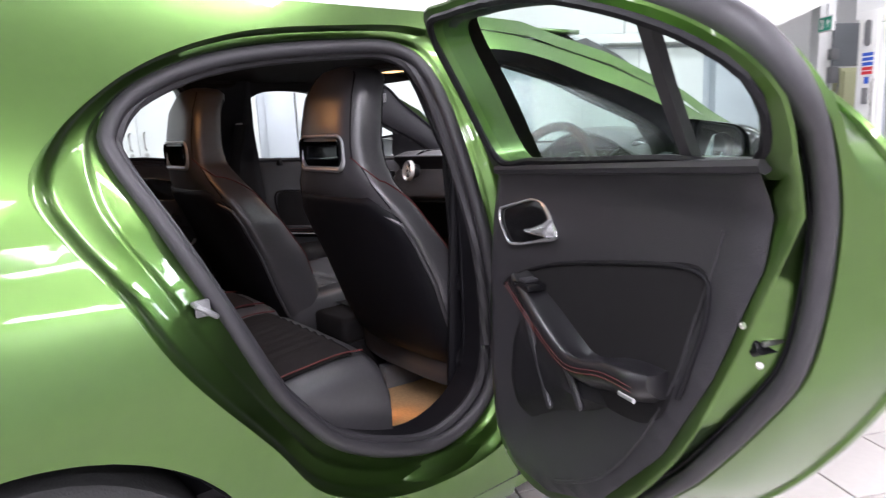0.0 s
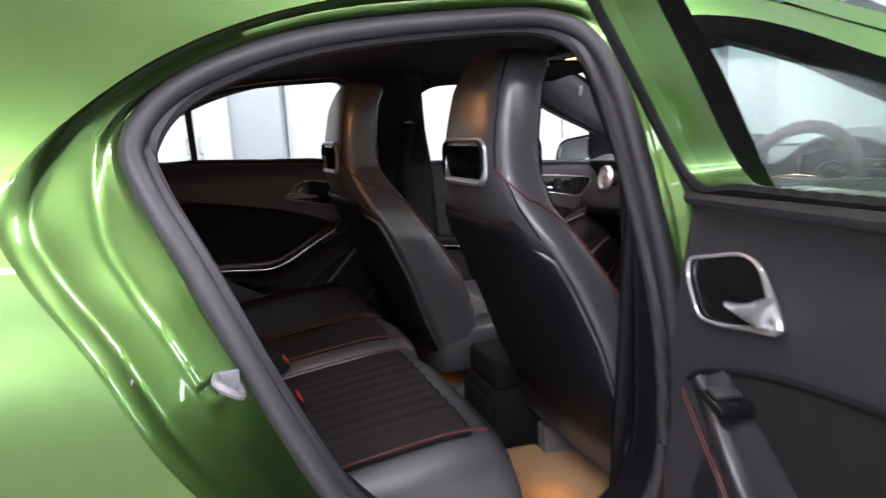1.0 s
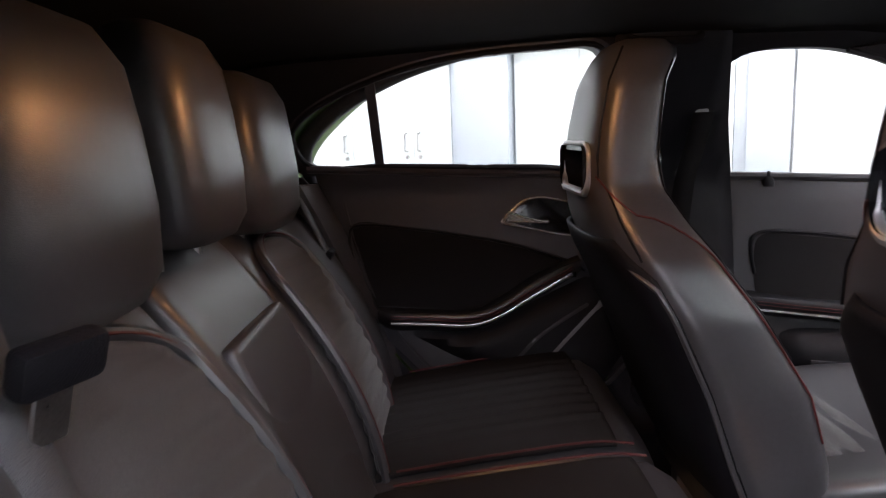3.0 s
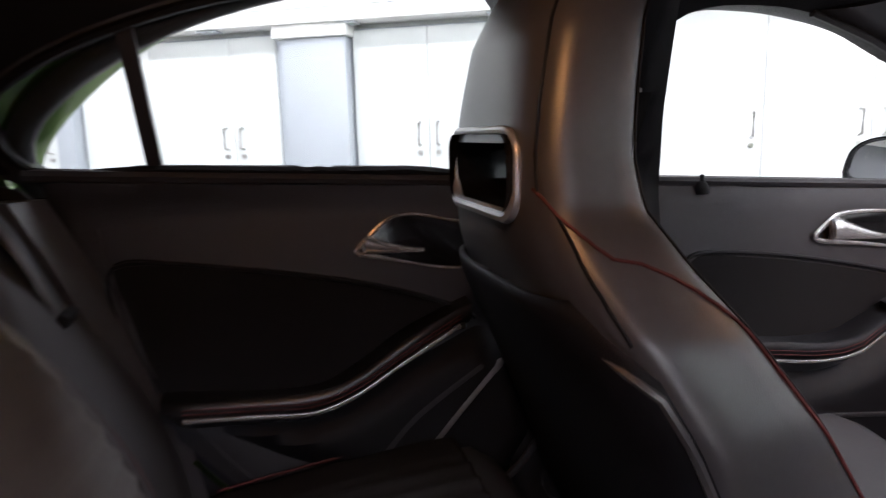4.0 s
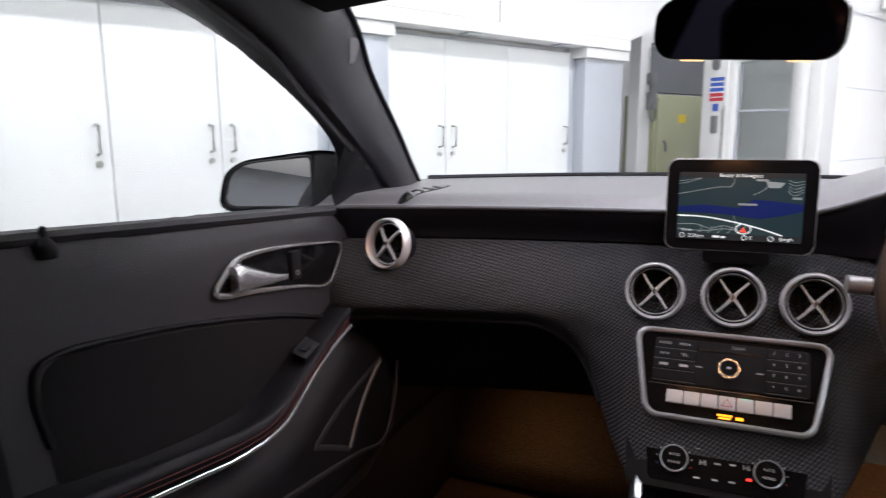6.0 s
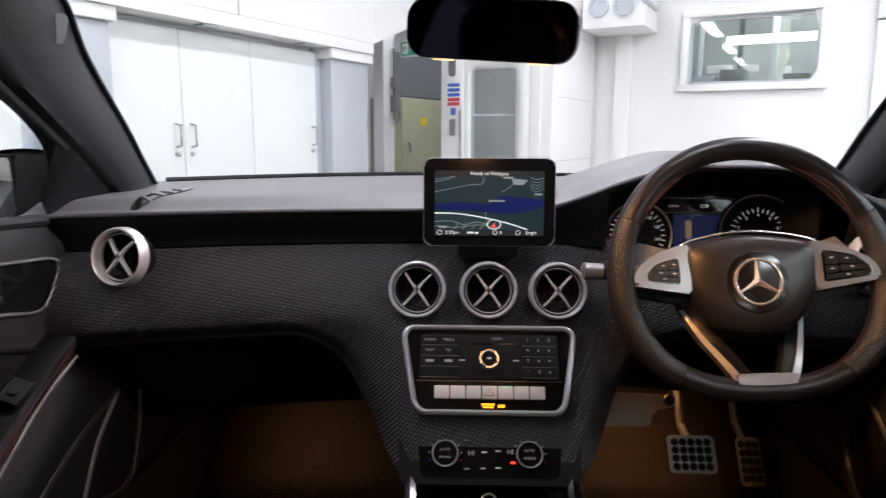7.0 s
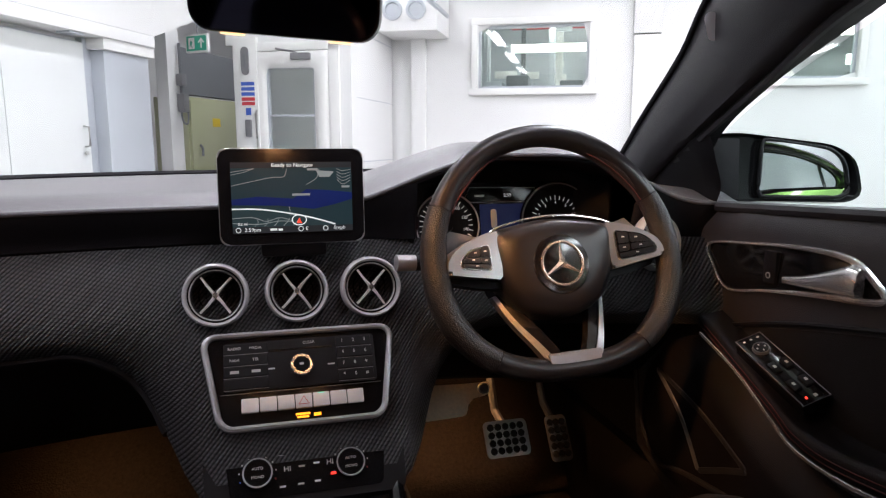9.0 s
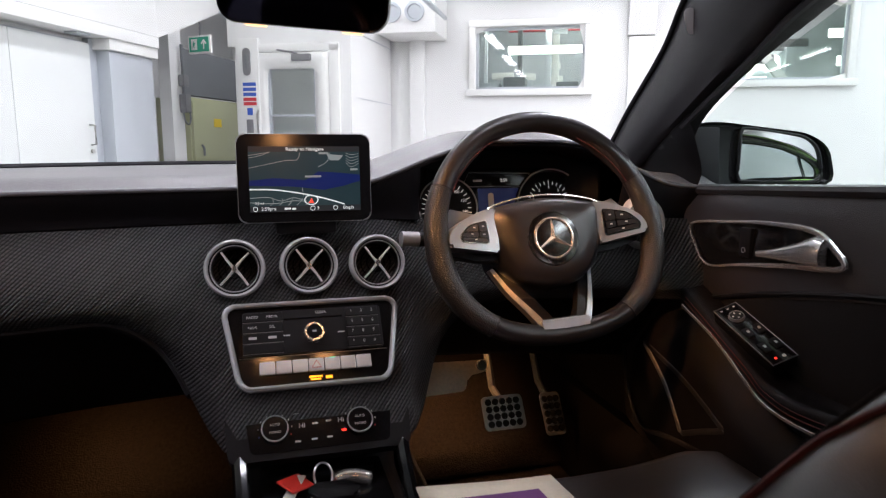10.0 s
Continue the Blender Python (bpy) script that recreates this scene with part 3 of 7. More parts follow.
EDGES = [(-8.4, -7.94, 0), (-7.94, -7.48, 1), (-7.48, -7.0, 1), (-6.6, -6.12, 0), (-6.12, -5.66, 1), (-5.66, -5.2, 1), (-5.02, -4.57, 1), (-4.57, -4.12, 1), (-4.12, -3.86, 0), (-3.46, -3.09, 1), (-3.09, -2.70, 0), (-2.70, -2.32, 1), (-2.06, -1.61, 1), (-1.61, -1.19, 1), (-1.19, -0.74, 0), (-0.38, 0.02, 1), (0.02, 0.483, 0), (0.483, 1.02, 1)]
for a, b, right in EDGES:
    c = thing("cupboard", ROOM @ pose(a, 0, 0), "pale grey full-height steel cupboard door with steel handle", "cupboard", "wall cupboards")
    part("body", boxm((0.002, -0.001, 0.06), (b - a - 0.002, 0.016, 1.58)), GREYPAINT, c)
    part("cupboard_door", boxm((0.0018, -0.026, 0.08), (b - a - 0.0018, -0.002, 1.57), 0.0025), CUPBOARD, c)
    handle_parts(c, b - a - 0.045 if right else 0.045)
for a, b in ((-7.0, -6.6), (-5.2, -5.02), (-3.86, -3.46), (-2.32, -2.06), (-0.74, -0.38), (1.02, 1.475)):
    p = thing("duct_column", ROOM @ pose(a, 0, 0), "boxed grey sheet-metal column between cupboards", "column", kind="structure")
    part("casing", boxm((0.06, -0.10, 0), (b - a - 0.01, 0.018, 1.54), 0.004), GREYPAINT, p)
    part("cap", boxm((0.03, -0.13, 1.54), (b - a + 0.01, 0.018, 1.60), 0.004), WHITE, p, "white cap")
    part("reveal", boxm((0.0, -0.02, 0), (0.06, 0.018, 1.60), 0.003), GREYPAINT, p)
slab("soffit", (U0, -0.15, 1.60), (1.47, 0.02, 1.665), WHITEWALL, "white soffit above the cupboards", "soffit", 0.004)
duct = thing("air_duct", ROOM @ pose(0, 0, 0), "large white square ceiling duct in sections", "duct", kind="structure")
for i in range(9):
    a = U0 - 0.13 + i * 1.18
    part("duct_section", boxm((a, -0.14, 1.668), (a + 1.17, 0.016, 2.35), 0.006), WHITEWALL, duct)
part("duct_end", prism([(1.49, 1.668), (1.49, 2.35), (2.3, 2.35), (2.3, 1.98), (1.85, 1.80)], -0.13, 0.30, lambda a, b, h: (a, h, b)), WHITEWALL, duct)
for i in range(14):
    solo("ceiling_rail_bracket", boxm((-0.05, -0.04, 0), (0.05, 0.04, 0.010), 0.002), GREYPAINT, ROOM @ pose(U0 + 0.5 + i * 0.72, -0.09, 1.590), "small grey bracket under the soffit", "bracket", "soffit brackets")

ex = thing("exit_sign", ROOM @ pose(2.05, -0.077, 1.708, 0, 0, -12) @ Matrix.Diagonal((1.08, 1.08, 1.08, 1)), "green and white exit sign with running shape and arrow", "exit sign")
part("case", boxm((-0.010, -0.092, -0.056), (0.010, 0.092, 0.056), 0.004), WHITE, ex)
part("face", boxm((-0.013, -0.080, -0.045), (-0.0105, 0.080, 0.045)), EXITGREEN, ex, "green sign face")
part("arrow", prism([(-0.044, -0.030), (-0.036, -0.030), (-0.036, 0.012), (-0.022, 0.0), (-0.016, 0.006), (-0.040, 0.032), (-0.064, 0.006), (-0.058, 0.0), (-0.044, 0.012)], 0.013, 0.015, lambda a, b, h: (-h, a, b)), WHITE, ex, "white arrow")
part("doorway_shape", boxm((-0.015, 0.014, -0.034), (-0.0132, 0.062, 0.034)), WHITE, ex, "white doorway shape")
part("running_shape", prism([(0.030, -0.030), (0.038, -0.012), (0.030, 0.006), (0.040, 0.022), (0.048, 0.006), (0.054, -0.028), (0.046, -0.010)], 0.015, 0.016, lambda a, b, h: (-h, a, b)), EXITGREEN, ex, "green running shape")
part("hanger", tube([(0, 0, 0.056), (0, 0, 0.14)], 0.005), GREYMETAL, ex)

# the recess with an olive cabinet
oc = thing("electric_cabinet", ROOM @ pose(2.66, 0.42, 0), "olive green electric cabinet with a yellow label", "cabinet")
part("body", boxm((0, 0, 0.0), (0.82, 0.3, 1.40), 0.006), OLIVE, oc)
part("cabinet_door", boxm((0.02, -0.02, 0.06), (0.80, 0.0, 1.37), 0.004), OLIVE, oc)
part("label_plate", boxm((0.33, -0.023, 1.17), (0.45, -0.021, 1.24)), YELLOW, oc, "yellow warning label")
part("handle", tube([(0.11, -0.03, 1.02), (0.11, -0.05, 0.99), (0.11, -0.05, 0.93)], 0.01), DARKGREY, oc, "dark handle")
slab("louvre_wall", (2.60, 0.44, 1.42), (3.6, 0.52, 1.78), DARKGREY, "dark grey louvred panel above the cabinet", "panel")
slab("recess_pier", (2.40, 0.40, 0), (2.56, 0.5, CEIL), WHITEWALL, "white pier in the recess", "pier")
sb = thing("switch_box", ROOM @ pose(2.53, 0.398, 1.34), "grey wall switch box with looped cable", "switch box")
part("box", boxm((-0.035, -0.06, -0.07), (0.035, 0, 0.07), 0.005), GREYMETAL, sb)
part("upper_box", boxm((-0.035, -0.05, 0.13), (0.035, 0, 0.22), 0.005), GREYMETAL, sb)
part("conduit", tube([(0, -0.02, 0.07), (0, -0.02, 0.45)], 0.012), DARKGREY, sb)
part("cable", tube(spline([(-0.03, -0.03, -0.05), (-0.035, -0.04, -0.13), (0.02, -0.04, -0.16), (0.06, -0.03, -0.10), (0.06, -0.02, 0.06)], 14), 0.007, 6), DARKGREY, sb, "black looped cable")
slab("recess_side", (1.462, 0.142, 0), (1.53, 1.35, CEIL), GREYPAINT, "grey side of the recess", "wall")

# strip lights; the row at v = -6.8 is added
for u, v in TUBE_SPOTS:
    f = thing("strip_light", ROOM @ pose(u, v, CEIL), "white ceiling strip light, lit (the row farthest from the cupboards is added)", "strip light", "ceiling strip lights")
    part("housing", boxm((-0.8, -0.10, -0.055), (0.8, 0.10, -0.001), 0.006), WHITE, f)
    for dv in (-0.045, 0.045):
        part("tube", tube([(-0.74, dv, -0.075), (0.74, dv, -0.075)], 0.013), TUBEGLOW, f, "lit white tube")

# floor tiles, laid square to the cupboard wall
def tiles():
    proto = boxm((-0.147, -0.147, -0.012), (0.147, 0.147, 0.0), 0.0015, 1)
    me = bpy.data.meshes.new("tile")
    proto.to_mesh(me)
    proto.free()
    me.materials.append(TILE)
    near, far = [], []
    for i in range(int((U1 - U0) / 0.3)):
        for j in range(int(-V1 / 0.3)):
            u, v = U0 + 0.15 + 0.3 * i, -0.15 - 0.3 * j
            (near if -2.6 < u < 1.2 and -5.2 < v < -1.6 and len(near) < 150 else far).append((u, v))
    for u, v in near:
        ob = new("tile", me)
        ob.parent = FLOOR
        ob.matrix_local = pose(u, v, 0)
    bm = bmesh.new()
    for u, v in far:
        box(bm, (u - 0.147, v - 0.147, -0.012), (u + 0.147, v + 0.147, 0))
    ob = part("tiling", bm, TILE, FLOOR, "cream square floor tiles", smooth=False)
    ob["kind"] = "stuff"


# ---- the car's shell: x forward, y to its left, z up ----
ZS, YS = [0.15, 0.20, 0.35, 0.50, 0.80, 0.97, 1.15, 1.35, 1.45], [0.76, 0.80, 0.82, 0.84, 0.845, 0.815, 0.72, 0.59, 0.50]
AX_R, AX_F, WHEEL_R = -0.68, 2.02, 0.315
IDENT = Matrix.Identity(4)
MIR = Matrix.Diagonal((1, -1, 1, 1))


FLANK = np.polyfit(ZS, YS, 6)


def skin_y(x, z):
    y = float(np.polyval(FLANK, min(1.45, max(0.15, z))))
    for ax in (AX_R, AX_F):
        y += 0.032 * math.exp(-((x - ax) / 0.50) ** 2 - ((z - 0.58) / 0.26) ** 2)
    y -= 0.10 * smoothstep(-0.75, -1.45, x) * (1 + z) + 0.16 * smoothstep(1.9, 2.9, x)
    y -= 0.035 * smoothstep(0.40, 0.85, x) * smoothstep(0.99, 1.10, z)
    return y - 0.006 * math.exp(-((z - 0.885 - 0.03 * (0.3 - x)) / 0.055) ** 2)


def inner_y(z):
    return float(np.interp(z, [0.3, 0.4, 0.6, 0.9, 0.98, 1.2, 1.3], [0.63, 0.64, 0.66, 0.69, 0.70, 0.575, 0.515]))


def belt(x):
    return 0.985 + (0.385 - x) * 0.055


GAP = spline([(-0.585, 1.035), (-0.525, 1.115), (-0.388, 1.210), (-0.202, 1.274), (0.025, 1.300), (0.22, 1.306), (0.285, 1.27), (0.295, 1.10), (0.298, 0.85), (0.298, 0.60), (0.29, 0.40), (0.18, 0.345), (-0.02, 0.35),
              (-0.20, 0.43), (-0.301, 0.565), (-0.432, 0.735), (-0.507, 0.874), (-0.562, 0.961)], 90, True)
SEAL = spline([(-0.451, 1.103), (-0.382, 1.171), (-0.215, 1.229), (0.041, 1.259), (0.19, 1.256), (0.25, 1.185), (0.254, 0.988), (0.272, 0.759), (0.283, 0.541), (0.236, 0.442), (0.12, 0.396), (-0.018, 0.428),
               (-0.139, 0.494), (-0.216, 0.579), (-0.265, 0.65), (-0.332, 0.791), (-0.398, 0.942), (-0.446, 1.045)], 90, True)
FRONT_GAP = spline([(0.305, 1.10), (0.303, 1.27), (0.36, 1.312), (0.60, 1.298), (0.90, 1.232), (1.18, 1.118), (1.345, 1.0), (1.36, 0.85), (1.36, 0.55), (1.28, 0.38), (0.80, 0.345), (0.40, 0.345), (0.305, 0.42), (0.305, 0.75)], 90, True)
WIN_REAR = spline([(-0.555, 1.036), (-0.592, 1.105), (-0.535, 1.160), (-0.41, 1.211), (-0.26, 1.246), (-0.05, 1.262), (0.06, 1.255), (0.085, 1.15), (0.09, 1.017), (-0.05, 1.020), (-0.25, 1.028), (-0.42, 1.035)], 72, True)
WIN_FRONT = spline([(0.385, 0.985), (0.345, 1.09), (0.305, 1.188), (0.36, 1.238), (0.50, 1.243), (0.62, 1.222), (0.73, 1.186), (0.88, 1.135), (1.02, 1.075), (1.09, 1.02), (1.085, 0.946), (0.90, 0.955), (0.70, 0.967), (0.52, 0.977)], 72, True)
wide = lambda L, kx, kz: [(c0 + (x - c0) * kx, c1 + (z - c1) * kz) for c0, c1 in [np.mean(L, 0)] for x, z in L]
WIN_REAR_OUT, WIN_FRONT_OUT = wide(WIN_REAR, 1.07, 1.16), [(x + 0.085 * smoothstep(0.45, 1.0, x), z + 0.006 * smoothstep(0.45, 0.8, x)) for x, z in wide(WIN_FRONT, 1.04, 1.10)]
ARCH_R = [(AX_R + 0.36 * math.cos(a), WHEEL_R + 0.35 * math.sin(a)) for a in np.linspace(0, 2 * math.pi, 48, endpoint=False)]
ARCH_F = [(AX_F + 0.36 * math.cos(a), WHEEL_R + 0.35 * math.sin(a)) for a in np.linspace(0, 2 * math.pi, 48, endpoint=False)]


def polar(loop, n, c):
    """The loop's points at n even angles round c."""
    L = np.array(loop) - c
    ang = np.unwrap(np.arctan2(L[:, 1], L[:, 0]))
    if ang[-1] < ang[0]:
        L, ang = L[::-1], ang[::-1]
    rad = np.hypot(L[:, 0], L[:, 1])
    o = np.argsort(ang % (2 * math.pi))
    th = np.linspace(0, 2 * math.pi, n, endpoint=False)
    rr = np.interp(th, (ang % (2 * math.pi))[o], rad[o], period=2 * math.pi)
    return [(c[0] + r * math.cos(t), c[1] + r * math.sin(t)) for r, t in zip(rr, th)]


CAR = thing("car", pose(0, 0, 0), "lime green metallic five-door hatchback, one rear door open", "car")


def roof_z(x, y):
    top = float(np.interp(x, [-1.35, -1.1, -0.6, 0.0, 0.5, 0.85], [1.20, 1.30, 1.385, 1.42, 1.41, 1.335]))
    return top - (top - 1.335) * (abs(y) / 0.56) ** 2.2 if top > 1.335 else top


for side, xf in (("left", IDENT), ("right", MIR)):
    out = [(-1.42, 0.22), (-1.42, 0.95), (-1.36, 1.18), (-1.2, 1.27), (-0.9, 1.335), (-0.5, 1.347), (0.31, 1.347), (0.303, 1.20), (0.302, 0.36), (0.31, 0.20), (-0.9, 0.20)]
    part("quarter_panel", panel(lambda x, z: (x, skin_y(x, z), z), -1.44, 0.32, 0.18, 1.36, 0.024, out, [GAP, ARCH_R], True), PAINT, CAR, "lime green metallic rear quarter panel", xf)
    out = [(1.365, 0.20), (1.365, 0.88), (1.31, 0.965), (1.5, 0.95), (1.9, 0.90), (2.5, 0.83), (2.82, 0.70), (2.84, 0.2)]
    part("front_wing", panel(lambda x, z: (x, skin_y(x, z) - 0.05 * smoothstep(0.80, 1.0, z), z), 1.30, 2.86, 0.18, 1.02, 0.045, out, [ARCH_F], True), PAINT, CAR, "", xf)
    out = [(0.30, 1.347), (0.60, 1.345), (0.92, 1.272), (1.21, 1.155), (1.46, 0.985), (1.35, 0.995), (1.185, 1.122), (0.90, 1.237), (0.60, 1.303), (0.36, 1.315), (0.30, 1.312)]
    part("roof_rail", panel(lambda x, z: (x, skin_y(x, z), z), 0.29, 1.48, 0.97, 1.36, 0.016, out, (), True), PAINT, CAR, "", xf)
    part("sill", loft([[(x, y, z) for y, z in ((0.815, 0.345), (0.80, 0.30), (0.78, 0.20), (0.70, 0.17), (0.66, 0.25), (0.66, 0.385), (0.72, 0.39), (0.785, 0.375))] for x in (-0.30, 0.0, 0.4, 0.9, 1.4)], True, True), PAINT, CAR, "lime green door sill", xf)
    part("sill_trim", loft([[(x, y, z) for y, z in ((0.665, 0.388), (0.70, 0.394), (0.745, 0.391), (0.745, 0.386), (0.665, 0.383))] for x in (-0.22, 0.0, 0.27)], True, True), GLOSSBLACK, CAR, "gloss black sill trim", xf)
    for lo, y0, y1 in ((0.255, 0.80, 0.815), (0.285, 0.805, 0.82)):
        part("sill_strip", boxm((-0.3, y0, lo), (1.4, y1, lo + 0.012), 0.003), GLOSSBLACK, CAR, "", xf)
    # wheel house, tyre and rim
    for ax in (AX_R, AX_F):
        rings = [[(ax + r * math.cos(a), y, WHEEL_R + r * math.sin(a)) for a in np.linspace(0, 2 * math.pi, 40, endpoint=False)] for r, y in ((0.352, skin_y(ax, 0.62) - 0.01), (0.37, 0.80), (0.37, 0.50), (0.02, 0.49))]
        part("wheel_housing", loft(rings), PLASTIC, CAR, "black plastic wheel-arch liner", xf)
        prof = [(0.225, 0.10), (0.24, 0.113), (0.28, 0.115), (0.305, 0.10), (0.315, 0.07), (0.315, -0.07), (0.305, -0.10), (0.28, -0.115), (0.225, -0.10)]
        m = xf @ pose(ax, 0.735, WHEEL_R, -90, 0, 0)
        wheel = part("wheel", lathe(prof, 48, m), TYRE, CAR, "black road tyre on a dark alloy rim")
        rim = lathe([(0.225, 0.09), (0.215, 0.095), (0.205, 0.06), (0.20, -0.09)], 40)
        for k in range(10):
            box(rim, (0.04, -0.014, 0.055), (0.21, 0.014, 0.082), 0.005, 1, pose(0, 0, 0, 0, 0, 36 * k))
        lathe([(0.0, 0.09), (0.05, 0.088), (0.06, 0.06)], 24, None, rim)
        part("rim", rim, GREYMETAL, wheel, "grey ten-spoke alloy rim", m)

# roof, tailgate, bonnet, bumpers
part("roof", panel(lambda x, y: (x, y, roof_z(x, y)), -1.32, 0.85, -0.57, 0.57, 0.06), PAINT, CAR, "lime green metallic roof", None, 0.012)
part("tailgate", panel(lambda y, z: (-1.36 + 0.22 * smoothstep(0.95, 1.22, z) - 0.05 * smoothstep(0.2, 0.6, z) * (1 - smoothstep(0.6, 1.0, z)), y, z), -0.66, 0.66, 0.20, 1.21, 0.07), PAINT, CAR, "", None, 0.02)
part("bonnet", panel(lambda x, y: (x, y, 0.948 - 0.23 * ((x - 1.62) / 1.2) ** 1.6 - 0.05 * (abs(y) / 0.7) ** 3), 1.63, 2.84, -0.70, 0.70, 0.07), PAINT, CAR, "", None, 0.012)
part("front_bumper", panel(lambda y, z: (2.84 + 0.06 * math.sin(z * 4) - 0.22 * (abs(y) / 0.7) ** 3, y, z), -0.70, 0.70, 0.18, 0.72, 0.07), PAINT, CAR, "", None, 0.02)
part("underbody", boxm((-1.3, -0.68, 0.17), (2.7, 0.68, 0.215), 0.01), PLASTIC, CAR, "black underbody panel")

# the open doorway's green jamb
CEN = np.array([-0.06, 0.86])
ga, se = polar(GAP, 240, CEN), polar(SEAL, 240, CEN)
mixp = lambda f: [(a[0] * (1 - f) + b[0] * f, a[1] * (1 - f) + b[1] * f) for a, b in zip(ga, se)]
rings = []
for f, d in ((0.0, 0.0), (0.06, 0.004), (0.14, 0.022), (0.22, 0.034), (0.46, 0.040), (0.54, 0.047), (0.62, 0.058), (0.95, 0.062), (1.0, 0.070)):
    rings.append([(x, -(skin_y(x, z) - d), z) for x, z in mixp(f)])
part("door_jamb", loft(rings), PAINT, CAR, "lime green painted door jamb", angle=70)
even_y = lambda x, z: sum(skin_y(x, z + 0.025 * k) for k in range(-3, 4)) / 7
sl = [(x, -(even_y(x, z) - 0.064), z) for x, z in wide(SEAL, 1.006, 1.006)]
part("door_seal", tube(sl, 0.0155, 10, True, flat=1.0), RUBBER, CAR, "dark grey rubber door seal")
sl = [(x, -(even_y(x, z) - 0.086), z) for x, z in wide(SEAL, 0.965, 0.975)]
part("seal_lip", tube(sl, 0.013, 8, True), RUBBER, CAR, "dark grey inner seal lip")
# striker and rubber plugs on the jamb
st = part("striker", tube(spline([(-0.388, -0.800, 0.826), (-0.388, -0.832, 0.826), (-0.364, -0.832, 0.808), (-0.364, -0.797, 0.808)], 14), 0.005, 8), GREYMETAL, CAR, "grey door striker loop")
part("striker_plate", boxm((-0.388, -0.806, 0.803), (-0.362, -0.800, 0.832), 0.004, 2), GREYMETAL, CAR, "grey striker plate")
# side repeaters of the seal: inner liner with windows, both sides
HEADZ = lambda x, y: float(np.interp(x, [-1.1, -0.6, 0.0, 0.55, 0.80], [1.20, 1.275, 1.305, 1.30, 1.275])) - 0.018 * (abs(y) / 0.53) ** 3
sdl = lambda x, z: (x, inner_y(z), z)
out = [(-1.15, 0.985), (-1.15, 1.20), (-0.8, 1.262), (-0.3, 1.292), (0.55, 1.292), (0.76, 1.262), (0.92, 1.185), (1.06, 1.115), (1.20, 1.03), (1.30, 0.965), (1.10, 0.943), (0.3, 0.985), (-0.6, 1.035)]
part("window_surround", panel(sdl, -1.17, 1.42, 0.94, 1.30, 0.016, out, [WIN_REAR, WIN_FRONT]), PLASTIC, CAR, "black pillar and window trim", IDENT, 0.012, angle=50)
hole = [(x * 1.0, z) for x, z in mixp(1.05)]
out = [(-1.15, 0.30), (-1.15, 1.20), (-0.8, 1.262), (-0.3, 1.292), (0.55, 1.292), (0.76, 1.262), (0.92, 1.185), (1.06, 1.115), (1.20, 1.03), (1.30, 0.965), (1.10, 0.943), (0.42, 0.98), (0.42, 0.30)]
part("window_surround", panel(sdl, -1.17, 1.42, 0.28, 1.30, 0.018, out, [hole, WIN_FRONT]), PLASTIC, CAR, "black pillar and window trim", MIR, 0.012, angle=50)
inn = [(x, -inner_y(z) - 0.004, z) for x, z in mixp(1.05)]
mid = [(x, -(skin_y(x, z) - 0.070), z) for x, z in mixp(0.995)]
part("jamb_trim", loft([mid, inn]), PLASTIC, CAR, "black trim inside the doorway")
part("headliner", panel(lambda x, y: (x, y, HEADZ(x, y)), -1.12, 0.80, -0.535, 0.535, 0.05), HEADLINE, CAR, "charcoal cloth roof lining", None, 0.01)
part("header_rail", loft([[(x, y * 1.0, z) for x, z in ((0.76, 1.268), (0.80, 1.262), (0.84, 1.27), (0.86, 1.30), (0.80, 1.325), (0.76, 1.29))] for y in (-0.56, 0.0, 0.56)], True, True), HEADLINE, CAR)
part("rear_trim", panel(lambda y, z: (-1.13 + 0.08 * (z - 0.9), y, z), -0.66, 0.66, 0.3, 1.24, 0.1), PLASTIC, CAR, "black tailgate lining", None, 0.02)
part("door_lower_cover", panel(lambda x, z: (x, inner_y(z) + 0.014, z), -0.64, 0.34, 0.27, 1.0, 0.04, [(-0.64, 0.27), (-0.64, 1.0), (-0.50, 1.0), (-0.36, 0.70), (-0.10, 0.60), (0.20, 0.60), (0.34, 0.60), (0.34, 0.27)]), PLASTIC, CAR, "", IDENT)
part("quarter_trim", panel(sdl, -1.15, -0.40, 0.30, 1.0, 0.05, [(-1.15, 0.30), (-1.15, 1.0), (-0.60, 1.03), (-0.45, 0.85), (-0.40, 0.30)]), PLASTIC, CAR, "", IDENT, 0.012)
